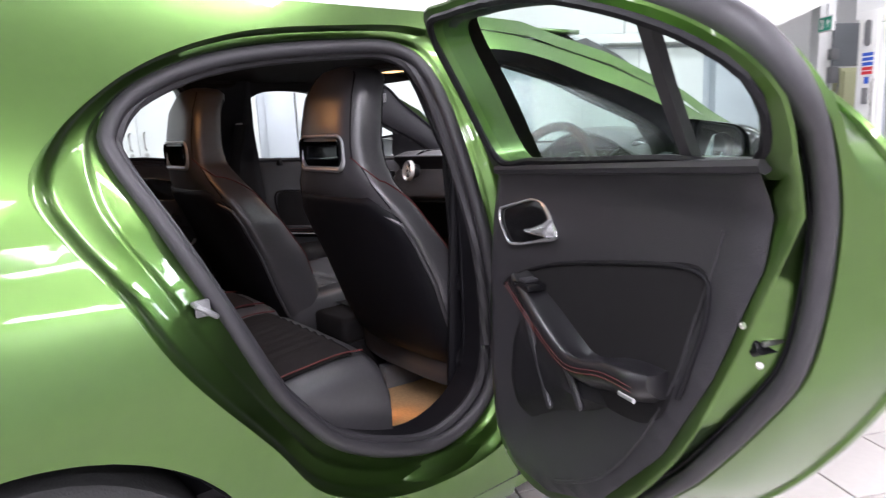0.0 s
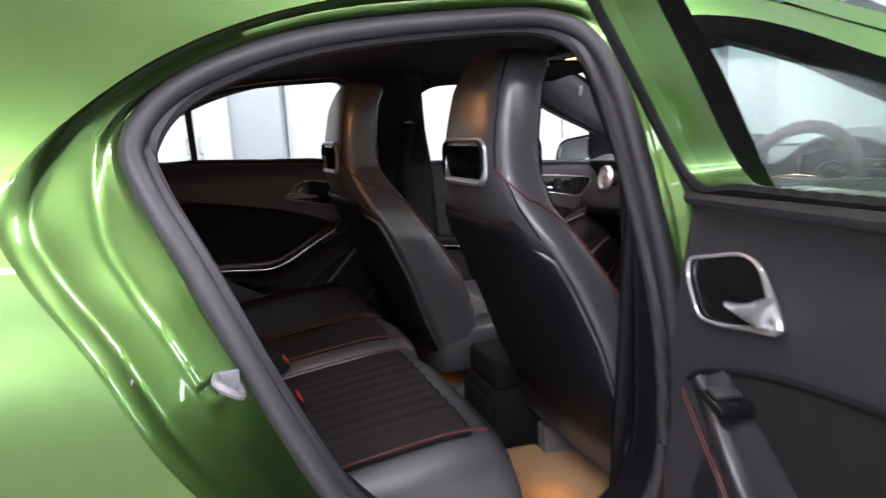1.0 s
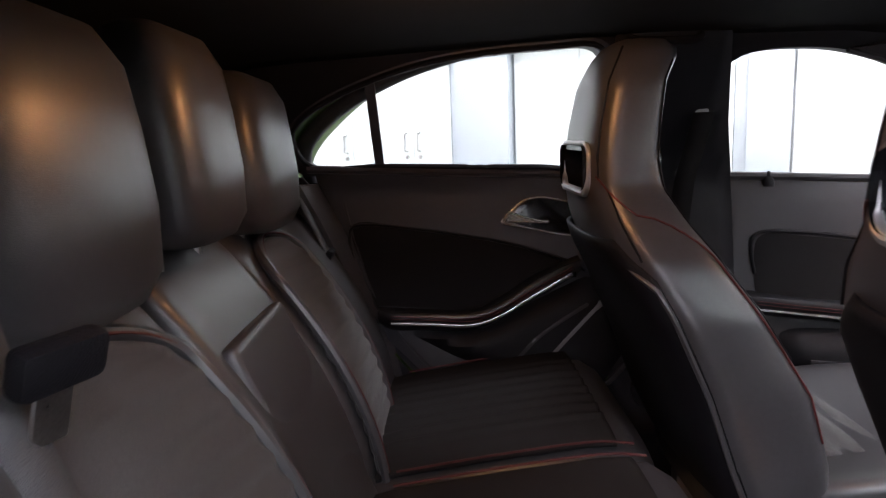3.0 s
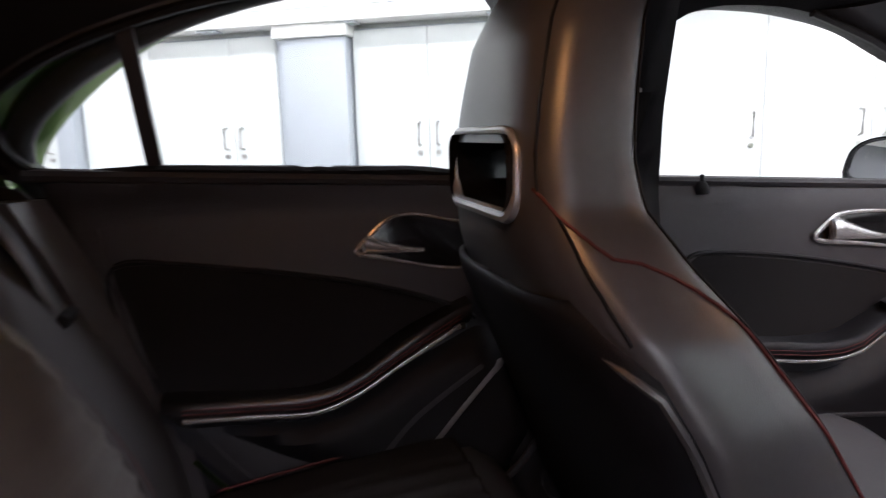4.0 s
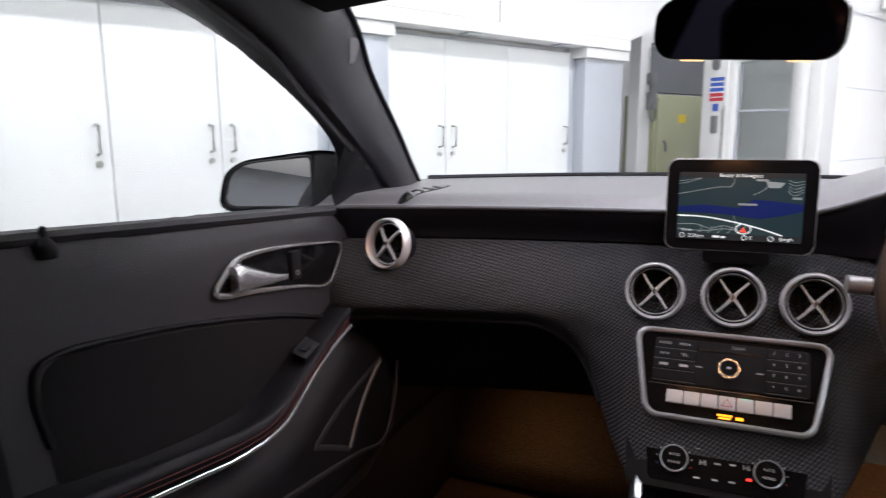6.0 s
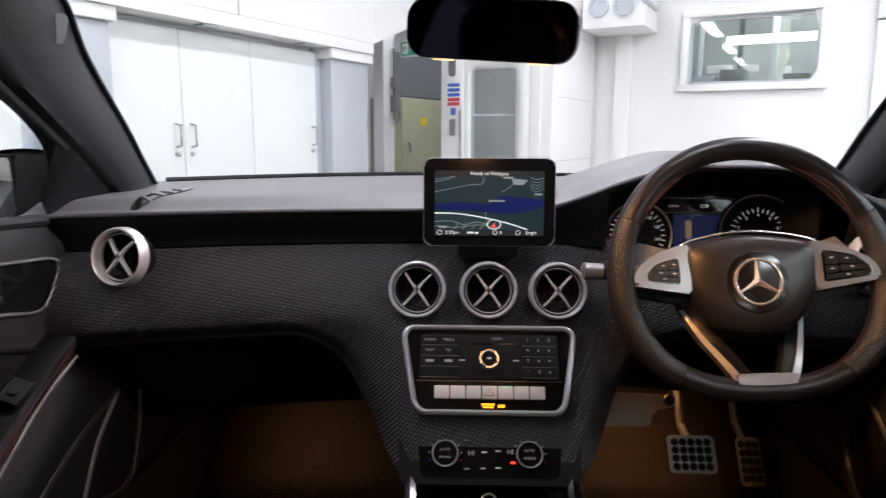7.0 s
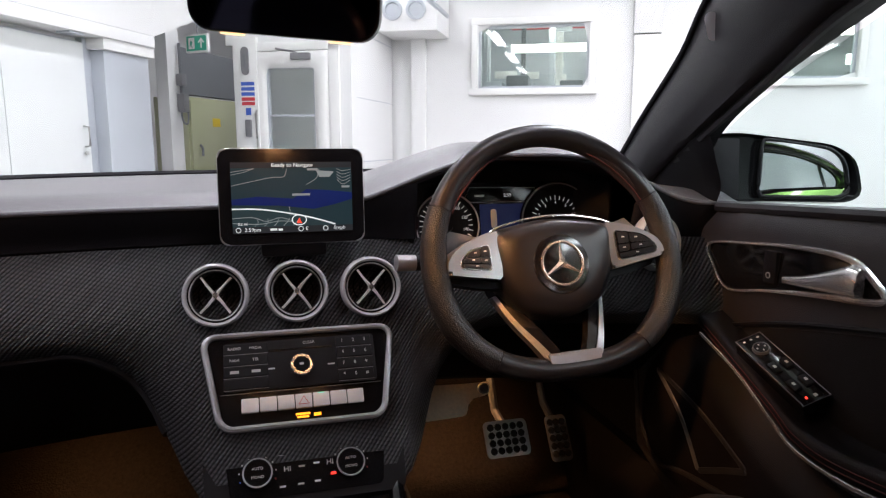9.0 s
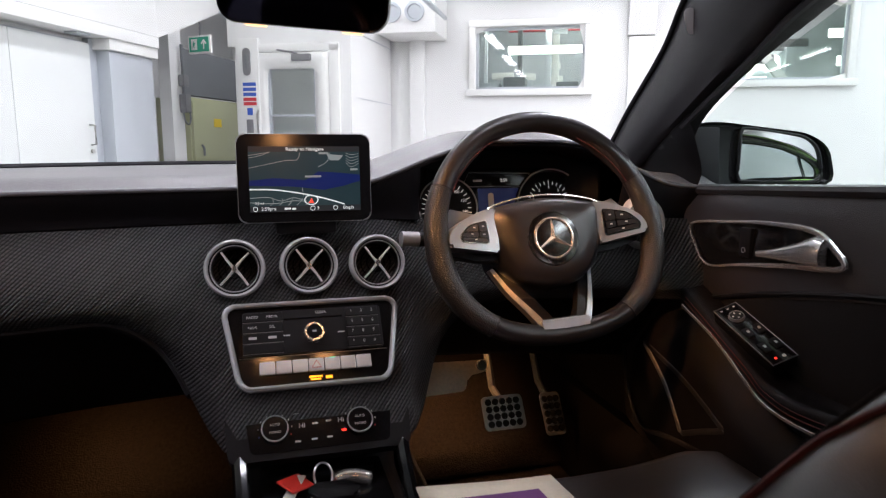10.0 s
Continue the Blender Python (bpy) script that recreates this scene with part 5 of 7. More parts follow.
    tri = [(1.09, 0.655), (0.845, 0.580), (0.945, 0.533)]
    for a, b, mt in ((tri[0], tri[1], SOFT), (tri[0], tri[2], GREYMETAL), (tri[1], tri[2], SOFT)):
        part("pocket_rib", strip([a, ((a[0] + b[0]) / 2 - 0.01, (a[1] + b[1]) / 2 + 0.006), b], 0.042, [0.003] + [0.006] * 22 + [0.003], 0.7), mt, dr, "grey moulded rib", xf)
    hring = spline([(0.708, 0.862), (0.728, 0.888), (0.765, 0.906), (0.84, 0.908), (0.95, 0.899), (1.035, 0.886), (1.015, 0.848), (0.975, 0.822), (0.90, 0.835), (0.80, 0.850)], 64, True)
    hr = part("handle_recess", plate(hring, 0.0145, 0.012, 0, 0.0128), GLOSSBLACK, dr, "gloss black handle recess", xf)
    part("bezel", tube([(x, on(z, 0.017), z) for x, z in hring], [0.0024 + 0.0026 * smoothstep(0.95, 0.73, x) for x, z in hring], 8, True, None, 0.8, (0, 1, 0)), CHROME, hr, "chrome bezel", xf)
    rings = []
    for f in np.linspace(0, 1, 12):
        x, z0 = 0.736 + 0.128 * f, 0.861 - 0.006 * f
        h, t = 0.038 * (1 - f) ** 1.4 * smoothstep(-0.25, 0.12, f) + 0.009, 0.010 * (1 - f) ** 0.7 + 0.005
        rings.append([(x, on(z0, 0.016 + t * a), z0 + h * k) for a, k in ((0, 0), (0.9, 0.02), (1.15, 0.35), (0.9, 0.85), (0.4, 1.0), (0, 0.95))])
    part("handle_lever", loft(rings, True, True), CHROME, hr, "chrome door lever", xf, angle=60)
    part("lock_keys", boxm((0.880, on(0.87, 0.020), 0.848), (0.905, on(0.87, 0.0), 0.896), 0.003, 2, None), PLASTIC, dr, "black lock and unlock keys", xf)
    for z in (0.860, 0.884):
        part("key_symbol", tube([(0.8925 + 0.004 * math.cos(a), on(z, 0.0205), z + 0.004 * math.sin(a)) for a in np.linspace(0, 2 * math.pi, 10, endpoint=False)], 0.0006, 4, True), INK, dr, "", xf)
    part("lock_pin", lathe([(0, 0.015), (0.0035, 0.0135), (0.0042, 0.003), (0.010, -0.002), (0.014, -0.012), (0.013, -0.020)], 16, pose(0.475, 0.688, 0.976)), PLASTIC, dr, "black lock pin", xf)
    driver = xf == MIR
    sm = xf @ pose(0.815, on(0.745, 0.046), 0.750 if driver else 0.733, 0, 0, 0) @ pose(0, 0, 0, 22, -19, 0) @ Matrix.Diagonal((0.82, 0.82, 0.82, 1))
    L0, L1, LW = (-0.085, 0.085, 0.024) if driver else (0.025, 0.078, 0.015)
    sw = part("window_switches", boxm((L0, -LW, -0.030), (L1, LW, 0.0), 0.004, 2), GLOSSBLACK if driver else PLASTIC, dr, "black switch panel", sm)
    part("switch_rim", tube([(x, y, -0.001) for x, y in ((L0, -LW), (L1, -LW), (L1, LW), (L0, LW))], 0.0012, 5, True), GREYMETAL if driver else SOFT, sw, "", sm)
    for i, (x, y) in enumerate([(-0.045, -0.010), (-0.045, 0.012), (0.0, -0.010), (0.0, 0.012)] if driver else [(0.05, 0.0)]):
        part("switch_key", boxm((x - 0.012, y - 0.007, 0.0), (x + 0.012, y + 0.007, 0.005), 0.003, 2), PLASTIC, sw, "", sm)
        if driver:
            part("key_symbol", boxm((x - 0.003, y - 0.0022, 0.005), (x + 0.003, y + 0.0022, 0.0054)), INK, sw, "", sm)
    if driver:
        part("mirror_dial", lathe([(0, 0.004), (0.012, 0.004), (0.0135, 0.005), (0.015, 0.0)], 24, pose(0.048, 0.0, 0)), GREYMETAL, sw, "small grey-ringed mirror dial", sm)
        part("dial_cap", lathe([(0, 0.0046), (0.0118, 0.0046)], 20, pose(0.048, 0.0, 0)), PLASTIC, sw, "", sm)
        for k in range(4):
            part("key_symbol", boxm((0.0465 + 0.007 * math.cos(k * math.pi / 2), 0.007 * math.sin(k * math.pi / 2) - 0.0012, 0.0046), (0.0495 + 0.007 * math.cos(k * math.pi / 2), 0.007 * math.sin(k * math.pi / 2) + 0.0012, 0.005)), INK, sw, "", sm)
        for k in range(3):
            part("key_symbol", boxm((0.074, -0.015 + 0.013 * k, 0.0), (0.077, -0.011 + 0.013 * k, 0.0005)), INK, sw, "", sm)
        part("lit_key", boxm((-0.076, -0.012, 0.0), (-0.072, -0.009, 0.001), 0), REDLED, sw, "small red lamp", sm)
        part("key_symbol", boxm((-0.078, 0.002, 0.0), (-0.072, 0.008, 0.0005)), INK, sw, "", sm)
    # outside mirror: a wedge that narrows outwards, glass towards its outer end
    MX, MY, MZ = MIRROR_AT
    near = 0.90 if xf == IDENT else 1.0
    hm = pose(MX, MY, MZ, 0, 8.0, 15.0) if xf == IDENT else pose(MX, MY, MZ + 0.014, 0, 6.0, 12.5)
    sec = resample(fillet([(-0.168, 0.044), (-0.105, 0.052), (0.080, 0.030), (0.122, 0.004), (0.134, -0.060), (0.110, -0.074), (-0.168, -0.070)], [0.01, 0.04, 0.03, 0.02, 0.02, 0.02, 0.01]), 56)
    sec = [(-0.168 + (a + 0.168) * near, b) for a, b in sec]
    cx = -0.02
    rings = [[(x, cx + (a - cx) * s, b * s) for a, b in sec] for x, s in ((0.010, 0.93), (-0.004, 0.95), (-0.006, 0.985), (0.002, 1.0), (0.03, 1.02), (0.06, 0.95), (0.085, 0.72), (0.098, 0.3))]
    hs = part("mirror_housing", loft(rings, True, True), GLOSSBLACK, dr, "gloss black door mirror", xf @ hm, angle=50)
    gl = resample(fillet([(-0.082, 0.040), (0.074, 0.023), (0.108, 0.002), (0.119, -0.054), (0.100, -0.064), (-0.090, -0.062)], [0.012, 0.03, 0.02, 0.02, 0.016, 0.012]), 48)
    gl = [(-0.168 + (a + 0.168) * near, b) for a, b in gl] if xf == IDENT else [(-0.054 + (a + 0.082) * 0.80, b) for a, b in gl]
    part("mirror_glass", loft([[(-0.0078 + ((0.014 + (a - 0.014) * k) ** 2 + (b * k) ** 2) / 2.6, 0.014 + (a - 0.014) * k, b * k) for a, b in gl] for k in (1.0, 0.9, 0.8, 0.7, 0.6, 0.5, 0.4, 0.3, 0.2, 0.1, 0.02)], True, True), MIRROR, hs, "convex mirror glass", xf @ hm, angle=80)
    part("mirror_rim", tube([(-0.005, a, b) for a, b in gl], 0.0035, 6, True), PLASTIC, hs, "black glass rim", xf @ hm)
    part("mirror_foot", boxm((0.005, -0.162, -0.066), (0.012, -0.096, 0.040), 0.004), PLASTIC, hs, "dull black inner cheek", xf @ hm @ pose(-0.014, 0, 0))
    part("mirror_arm", boxm((0.01, -0.17, -0.085), (0.07, -0.08, -0.03), 0.012), PLASTIC, hs, "", xf @ hm)
    return dr


MIRROR_AT = (1.080, 0.862, 1.005)
front_door(IDENT, "closed passenger front door with dark trim and chrome handle")
front_door(MIR, "closed driver's front door with dark trim and switches")

# centre pillars with belts
for xf in (IDENT, MIR):
    pl = thing("centre_pillar", pose(0, 0, 0), "black centre pillar trim with seat belt guide", "pillar trim", kind="structure")
    out = [(0.10, 0.40), (0.09, 1.02), (0.08, 1.285), (0.30, 1.285), (0.345, 1.10), (0.385, 0.985), (0.40, 0.40)] if xf == IDENT else [(0.265, 0.40), (0.262, 0.98), (0.255, 1.18), (0.23, 1.285), (0.30, 1.285), (0.345, 1.10), (0.385, 0.985), (0.40, 0.40)]
    part("pillar_cover", panel(lambda x, z: (x, inner_y(z) - 0.016 - 0.014 * math.sin(math.pi * min(1, max(0, (x - 0.08) / 0.32))), z), 0.07, 0.41, 0.40, 1.29, 0.03, out), PLASTIC, pl, "black pillar cover", xf, 0.01)
    part("belt_guide", boxm((0.245, 0.585, 1.110), (0.275, 0.606, 1.145), 0.006), GREYMETAL, pl, "steel belt guide", xf @ pose(0.02 if xf == IDENT else 0.07, 0.0, 0))
    part("belt_webbing", loft([[(x + dx, y, z) for dx in (-0.022, 0.022)] for x, y, z in ((0.28, 0.575, 1.125), (0.25, 0.60, 0.98), (0.24, 0.625, 0.80), (0.25, 0.64, 0.55))], False), INSERT, pl, "black belt webbing", xf if xf == IDENT else xf @ pose(0.07, 0, 0), 0.002)

# ---- seats ----
SEAT_ROWS = [(1.243, 0.070, 0.035, 0.045, 0), (1.236, 0.050, 0.085, 0.085, 0), (1.215, 0.032, 0.115, 0.120, 0.002), (1.17, 0.010, 0.135, 0.116, 0.006), (1.10, -0.004, 0.142, 0.117, 0.012), (1.05, -0.010, 0.146, 0.115, 0.018),
             (1.00, -0.010, 0.155, 0.116, 0.030), (0.95, 0.002, 0.195, 0.122, 0.044), (0.90, 0.022, 0.235, 0.128, 0.058), (0.82, 0.062, 0.262, 0.134, 0.074), (0.70, 0.110, 0.268, 0.152, 0.092), (0.58, 0.152, 0.262, 0.148, 0.090), (0.50, 0.190, 0.25, 0.130, 0.070), (0.455, 0.235, 0.235, 0.10, 0.05)]


SIDE = {"bolster": 1.0, "depth": 0.0}


def seat_at(z):
    R = sorted(SEAT_ROWS)
    xb, hw, th, bo = [float(np.interp(z, [r[0] for r in R], [r[i] for r in R])) for i in (1, 2, 3, 4)]
    return xb, hw, th - SIDE["depth"] * smoothstep(0.70, 0.85, z) * smoothstep(1.0, 0.95, z), bo * SIDE["bolster"]


def seat_ring(z, n=64, grow=0.0):
    xb, hw, th, bo = seat_at(z)
    hw, th = hw + grow, th + 2 * grow
    xm = xb + th / 2 - grow
    out = []
    for i in range(n):
        a = 2 * math.pi * i / n
        c, s = math.cos(a), math.sin(a)
        y = hw * math.copysign(abs(c) ** 0.62, c)
        x = xm + math.copysign((th / 2) * abs(s) ** 0.62, s)
        if s > 0:
            x += bo * (abs(y) / hw) ** 2.5 * abs(s) ** 0.35
        out.append((x, y, z))
    return out


def seat_edge(z, a, off=0.003):
    """A point on the back rest's surface at height z and angle a (90: front, 270: back, 0: the seat's left)."""
    r = seat_ring(z, 360, off)
    return r[int(a) % 360]


def front_seat(m, label):
    s = thing("front_seat", m, label, "car seat", "front seats")
    zs = list(np.interp(np.linspace(0, 1, 66), [0, 0.5, 0.93, 1], [0.455, 0.86, 1.225, 1.243]))
    bm = loft([seat_ring(z) for z in zs], True, True)
    dead = []
    for f in bm.faces:
        c = f.calc_center_median()
        if abs(c.y) < 0.100 and 1.001 < c.z < 1.066 and len(f.verts) == 4:
            dead.append(f)
    bmesh.ops.delete(bm, geom=dead, context="FACES")
    back = part("backrest", bm, LEATHER, s, "black leather sports backrest with integrated headrest", angle=80)
    # slot through the headrest
    rr = rounded(0.204, 0.074, 0.022, 5, 0, 1.034)
    part("slot_tunnel", loft([[(x, y, z) for y, z in rr] for x in (-0.014, 0.114)]), GLOSSBLACK, back, "black slot lining")
    rr2 = rounded(0.212, 0.082, 0.026, 6, 0, 1.034)
    part("slot_frame", tube([(-0.010 + 0.004 * (abs(y) / 0.09) ** 2, y, z) for y, z in rr2], [0.0038 + 0.0034 * smoothstep(1.03, 1.0, z) for y, z in rr2], 8, True, None, 1.0, (1, 0, 0)), SILVER, back, "satin silver slot frame")
    part("slot_frame_front", tube([(0.098 + 0.004 * (abs(y) / 0.09) ** 2, y, z) for y, z in rr2], 0.008, 8, True, None, 1.0, (1, 0, 0)), GLOSSBLACK, back)
    # hard back shell below the shoulder line
    zz = np.linspace(0.465, 0.925, 26)
    rings = []
    for z in zz:
        r = seat_ring(z, 64, 0.006)
        k = [r[i % 64] for i in range(34, 63)]
        f = (z - 0.465) / 0.46
        rings.append([(p[0] - 0.006, p[1] * (0.93 if f < 0.9 else 0.93 - 0.25 * (f - 0.9) * 10 * 0.6), p[2]) for p in k])
    part("back_shell", loft(rings, False), PLASTIC, s, "black moulded back shell", None, 0.006, angle=80)
    for sg, a0 in ((1, 335), (-1, 205)):
        edge = [seat_edge(z, a0, 0.006) for z in np.linspace(0.48, 0.86, 24)]
        edge += [seat_edge(0.86 + 0.055 * math.sin(t), a0 - sg * 42 * t, 0.006) for t in np.linspace(0.1, 1.5, 14)]
        part("shell_edge", tube(edge, 0.0045, 6), LEATHER, s, "")
        # stitched seam from the slot to the shoulder
        line = [seat_edge(1.022 - 0.05 * f - 0.06 * f * f, (318 + 62 * f) if sg > 0 else (222 - 62 * f), 0.0015) for f in np.linspace(0, 1, 26)]
        line += [seat_edge(z, 20 + 10 * (0.91 - z) if sg > 0 else 160 - 10 * (0.91 - z), 0.0015) for z in np.linspace(0.905, 0.62, 20)]
        part("stitching", tube(line, 0.0017, 5), REDTHREAD, back, "dark red stitching")
        line = [seat_edge(z, 322 if sg > 0 else 218, 0.0012) for z in np.linspace(1.02, 1.225, 20)]
        part("head_seam", tube(line, 0.0018, 5), PLASTIC, back, "black seam")
        line = [seat_edge(z, 30 if sg > 0 else 150, 0.0012) for z in np.linspace(0.75, 1.2, 30)]
        part("front_seam", tube(line, 0.0016, 5), PLASTIC, back, "black seam")
        line = [seat_edge(z, 338 - 30 * (1.0 - z) if sg > 0 else 202 + 30 * (1.0 - z), 0.0012) for z in np.linspace(0.90, 1.0, 12)]
        part("back_seam", tube(line, 0.0018, 5), PLASTIC, back, "black seam")
    # cushion with raised side bolsters
    rings = []
    for x, zt, hw in ((0.22, 0.50, 0.235), (0.25, 0.525, 0.25), (0.40, 0.535, 0.255), (0.58, 0.555, 0.25), (0.70, 0.560, 0.24), (0.745, 0.535, 0.225), (0.755, 0.49, 0.21)):
        r = []
        for i in range(40):
            a = 2 * math.pi * i / 40
            c, sn = math.cos(a), math.sin(a)
            y = hw * math.copysign(abs(c) ** 0.5, c)
            z = 0.46 + (zt - 0.46 if sn > 0 else 0.07) * math.copysign(abs(sn) ** 0.5, sn) + (0.045 * (abs(y) / hw) ** 3 if sn > 0 else 0)
            r.append((x, y, z))
        rings.append(r)
    part("cushion", loft(rings, True, True), LEATHER, s, "black leather cushion", angle=80)
    part("cushion_centre", panel(lambda x, y: (x, y, 0.540 + 0.03 * (x - 0.3) + 0.006 * math.sin(x * 130) * 0.5), 0.28, 0.70, -0.14, 0.14, 0.012), FABRIC, s, "dark ribbed fabric centre", None, 0.012)
    part("seat_base", boxm((0.34, -0.22, 0.345), (0.70, 0.22, 0.41), 0.02), PLASTIC, s, "black seat base cover")
    for y in (-0.19, 0.19):
        part("seat_rail", boxm((0.25, y - 0.02, 0.262), (0.78, y + 0.02, 0.347), 0.004), DARKGREY, s, "dark steel seat rail")
    ks = 1 if "passenger" in label else -1
    kn = part("recline_knob", lathe([(0, 0.03), (0.036, 0.03), (0.040, 0.02), (0.042, 0)], 24, pose(0.215, ks * 0.258, 0.505, -90 * ks, 0, 0)), SOFT, s, "black round adjuster")
    part("knob_ring", tube([(0.215 + 0.040 * math.cos(a), ks * 0.280, 0.505 + 0.040 * math.sin(a)) for a in np.linspace(0, 2 * math.pi, 24, endpoint=False)], 0.0016, 5, True), SOFT, kn)
    return s


front_seat(pose(-0.028, 0.355, 0), "black leather passenger sports seat with headrest slot")
SIDE.update(bolster=0.25, depth=0.02)
front_seat(pose(0.11, -0.355, 0), "black leather driver's sports seat with headrest slot")

# rear bench
bench = thing("rear_bench", pose(0, 0, 0), "black leather and fabric rear bench, folded seat belts", "rear seat")


def bench_back(y0, y1, crown):
    rings = []
    for f in np.linspace(0, 1, 14):
        z = 0.50 + f * (crown - 0.50)
        x = -0.40 - 0.17 * f - 0.05 * f * f + 0.042 * math.sin(math.pi * min(1, f)) ** 0.8
        r = []
        for i in range(36):
            a = 2 * math.pi * i / 36
            c, sn = math.cos(a), math.sin(a)
            y = (y0 + y1) / 2 + (y1 - y0) / 2 * math.copysign(abs(c) ** 0.35, c)
            r.append((x - 0.06 + 0.062 * math.copysign(abs(sn) ** 0.45, sn) + (0.022 * (abs(2 * (y - (y0 + y1) / 2) / (y1 - y0)) ** 4) if sn > 0 else 0), y, z))
        rings.append(r)
    last = rings[-1]
    cx, cy = sum(p[0] for p in last) / 36, sum(p[1] for p in last) / 36
    for k, dz in ((0.85, 0.014), (0.5, 0.022)):
        rings.append([(cx + (p[0] - cx) * k, cy + (p[1] - cy) * k, crown + dz) for p in last])
    return loft(rings, True, True)


def back_pt(f, y, d=0.004):
    yc_ = 0.40 * (1 if y > 0 else -1) if abs(y) > 0.14 else 0.0
    bump = 0.022 * min(1.0, abs(y - yc_) / 0.255) ** 4 if yc_ else 0.0
    return (-0.398 - 0.17 * f - 0.05 * f * f + 0.042 * math.sin(math.pi * min(1, f)) ** 0.8 + d + bump, y, 0.50 + f * 0.465)


for y0, y1, nm in ((-0.655, -0.145, "outer_back"), (0.145, 0.655, "outer_back"), (-0.138, 0.138, "centre_back")):
    b = part(nm, bench_back(y0, y1, 0.965 if nm == "outer_back" else 0.975), LEATHER, bench, "black leather backrest", angle=80)
    yc = (y0 + y1) / 2 - math.copysign(0.085, y0)
    if nm == "outer_back":
        bm = panel(lambda y, f: (back_pt(f, y)[0] + 0.005 + 0.0024 * math.sin(f * 92 + y * 16), y, back_pt(f, y)[2]), yc - 0.135, yc + 0.135, 0.08, 0.93, 0.010, [(yc + a, b_) for a, b_ in spline([(-0.135, 0.08), (-0.135, 0.7), (-0.11, 0.87), (0, 0.93), (0.11, 0.87), (0.135, 0.7), (0.135, 0.08)], 50)])
        part("fabric_centre", bm, FABRIC, b, "dark ribbed fabric", thick=0.012)
        line = [back_pt(f, yc + a, 0.006) for a, f in spline([(-0.139, 0.10), (-0.139, 0.7), (-0.115, 0.88), (0, 0.945), (0.115, 0.88), (0.139, 0.7), (0.139, 0.10)], 60)]
        part("piping", tube([(p[0] + 0.002, p[1], p[2]) for p in line], 0.0085, 8), LEATHER, b, "black leather piping")
        part("stitching", tube([(p[0] + 0.0095, p[1], p[2]) for p in line], 0.0020, 5), REDTHREAD, b, "dark red stitching")
    else:
        part("armrest_flap", boxm((-0.02, -0.115, 0.0), (0.02, 0.115, 0.36), 0.012, 3, pose(-0.392, 0, 0.53, 0, -22, 0)), LEATHER, b, "black folding armrest")
for yc, w in ((-0.305, 0.27), (0.305, 0.27), (-0.01, 0.22)):
    rings = []
    for z, hw, xb, th in ((0.955, 0.40, -0.620, 0.08), (0.980, 0.47, -0.632, 0.105), (1.04, 0.50, -0.642, 0.115), (1.11, 0.50, -0.65, 0.115), (1.165, 0.47, -0.648, 0.105), (1.197, 0.38, -0.64, 0.08), (1.210, 0.20, -0.63, 0.04)):
        dz = 0.0 if abs(yc) > 0.1 else 0.025
        rings.append([(xb + th / 2 * (1 + math.copysign(abs(math.sin(a)) ** 0.6, math.sin(a))) , yc + w * hw * math.copysign(abs(math.cos(a)) ** 0.6, math.cos(a)), z + dz) for a in (2 * math.pi * i / 32 for i in range(32))])
    part("headrest", loft(rings, True, True), LEATHER, bench, "black leather rear headrest", angle=80)
    for d in (-0.06, 0.06):
        part("headrest_post", tube([(-0.60, yc + d, 0.90), (-0.60, yc + d, 1.0)], 0.006, 8), STEEL, bench, "steel headrest post")
# bench cushions
for y0, y1 in ((-0.655, -0.135), (-0.130, 0.130), (0.135, 0.655)):
    rings = []
    mid = abs(y0 + y1) < 0.1
    for x, zt in ((-0.44, 0.545), (-0.36, 0.565), (-0.20, 0.588), (-0.05, 0.605), (0.02, 0.600), (0.055, 0.575), (0.068, 0.52)):
        r = []
        for i in range(36):
            a = 2 * math.pi * i / 36
            c, sn = math.cos(a), math.sin(a)
            y = (y0 + y1) / 2 + (y1 - y0) / 2 * math.copysign(abs(c) ** 0.4, c)
            r.append((x - (0.03 if sn < -0.4 else 0), y, 0.45 + ((zt - 0.45) if sn > 0 else 0.15) * math.copysign(abs(sn) ** 0.4, sn) + (0.012 if mid and sn > 0 else 0)))
        rings.append(r)
    cu = part("cushion", loft(rings, True, True), LEATHER, bench, "black leather bench cushion", angle=80)
    yc, hw = (y0 + y1) / 2, (y1 - y0) / 2 - 0.035
    lift = 0.012 if mid else 0.0
    rib = 0.0 if mid else 0.0032
    part("fabric_centre", panel(lambda x, y: (x, y, float(np.interp(x, [-0.40, -0.36, -0.20, -0.05, 0.0], [0.558, 0.568, 0.590, 0.607, 0.607])) + lift + 0.002 + rib * math.sin(y * 150) * smoothstep(0.17, 0.13, abs(y - yc)) - 0.006 * (abs(y - yc) / hw) ** 6), -0.40, -0.005, yc - hw, yc + hw, 0.008), MICRO, cu, "black ribbed microfibre", thick=0.01)
    for d in (0.03, -0.03):
        yy = (y1 - d if d > 0 else y0 - d)
        part("stitching", tube([(x, yy, z + lift + 0.004) for x, z in spline([(-0.36, 0.563), (-0.20, 0.586), (-0.05, 0.602), (0.02, 0.597)], 16)], 0.0022, 5), REDTHREAD, cu, "dark red stitching")
part("bench_front", boxm((-0.02, -0.65, 0.262), (0.02, 0.65, 0.46), 0.01), CARPET, bench, "dark carpeted bench front")
for y in (-0.125, -0.355):
    bk = part("buckle", boxm((-0.016, -0.027, 0), (0.016, 0.027, 0.075), 0.007, 2, pose(-0.315, y, 0.565, 0, 55, 0)), PLASTIC, bench, "black belt buckle")
    part("release_button", boxm((-0.008, -0.018, 0.072), (0.008, 0.018, 0.078), 0.002, 1, pose(-0.315, y, 0.565, 0, 55, 0)), REDPLASTIC, bk, "red release button")
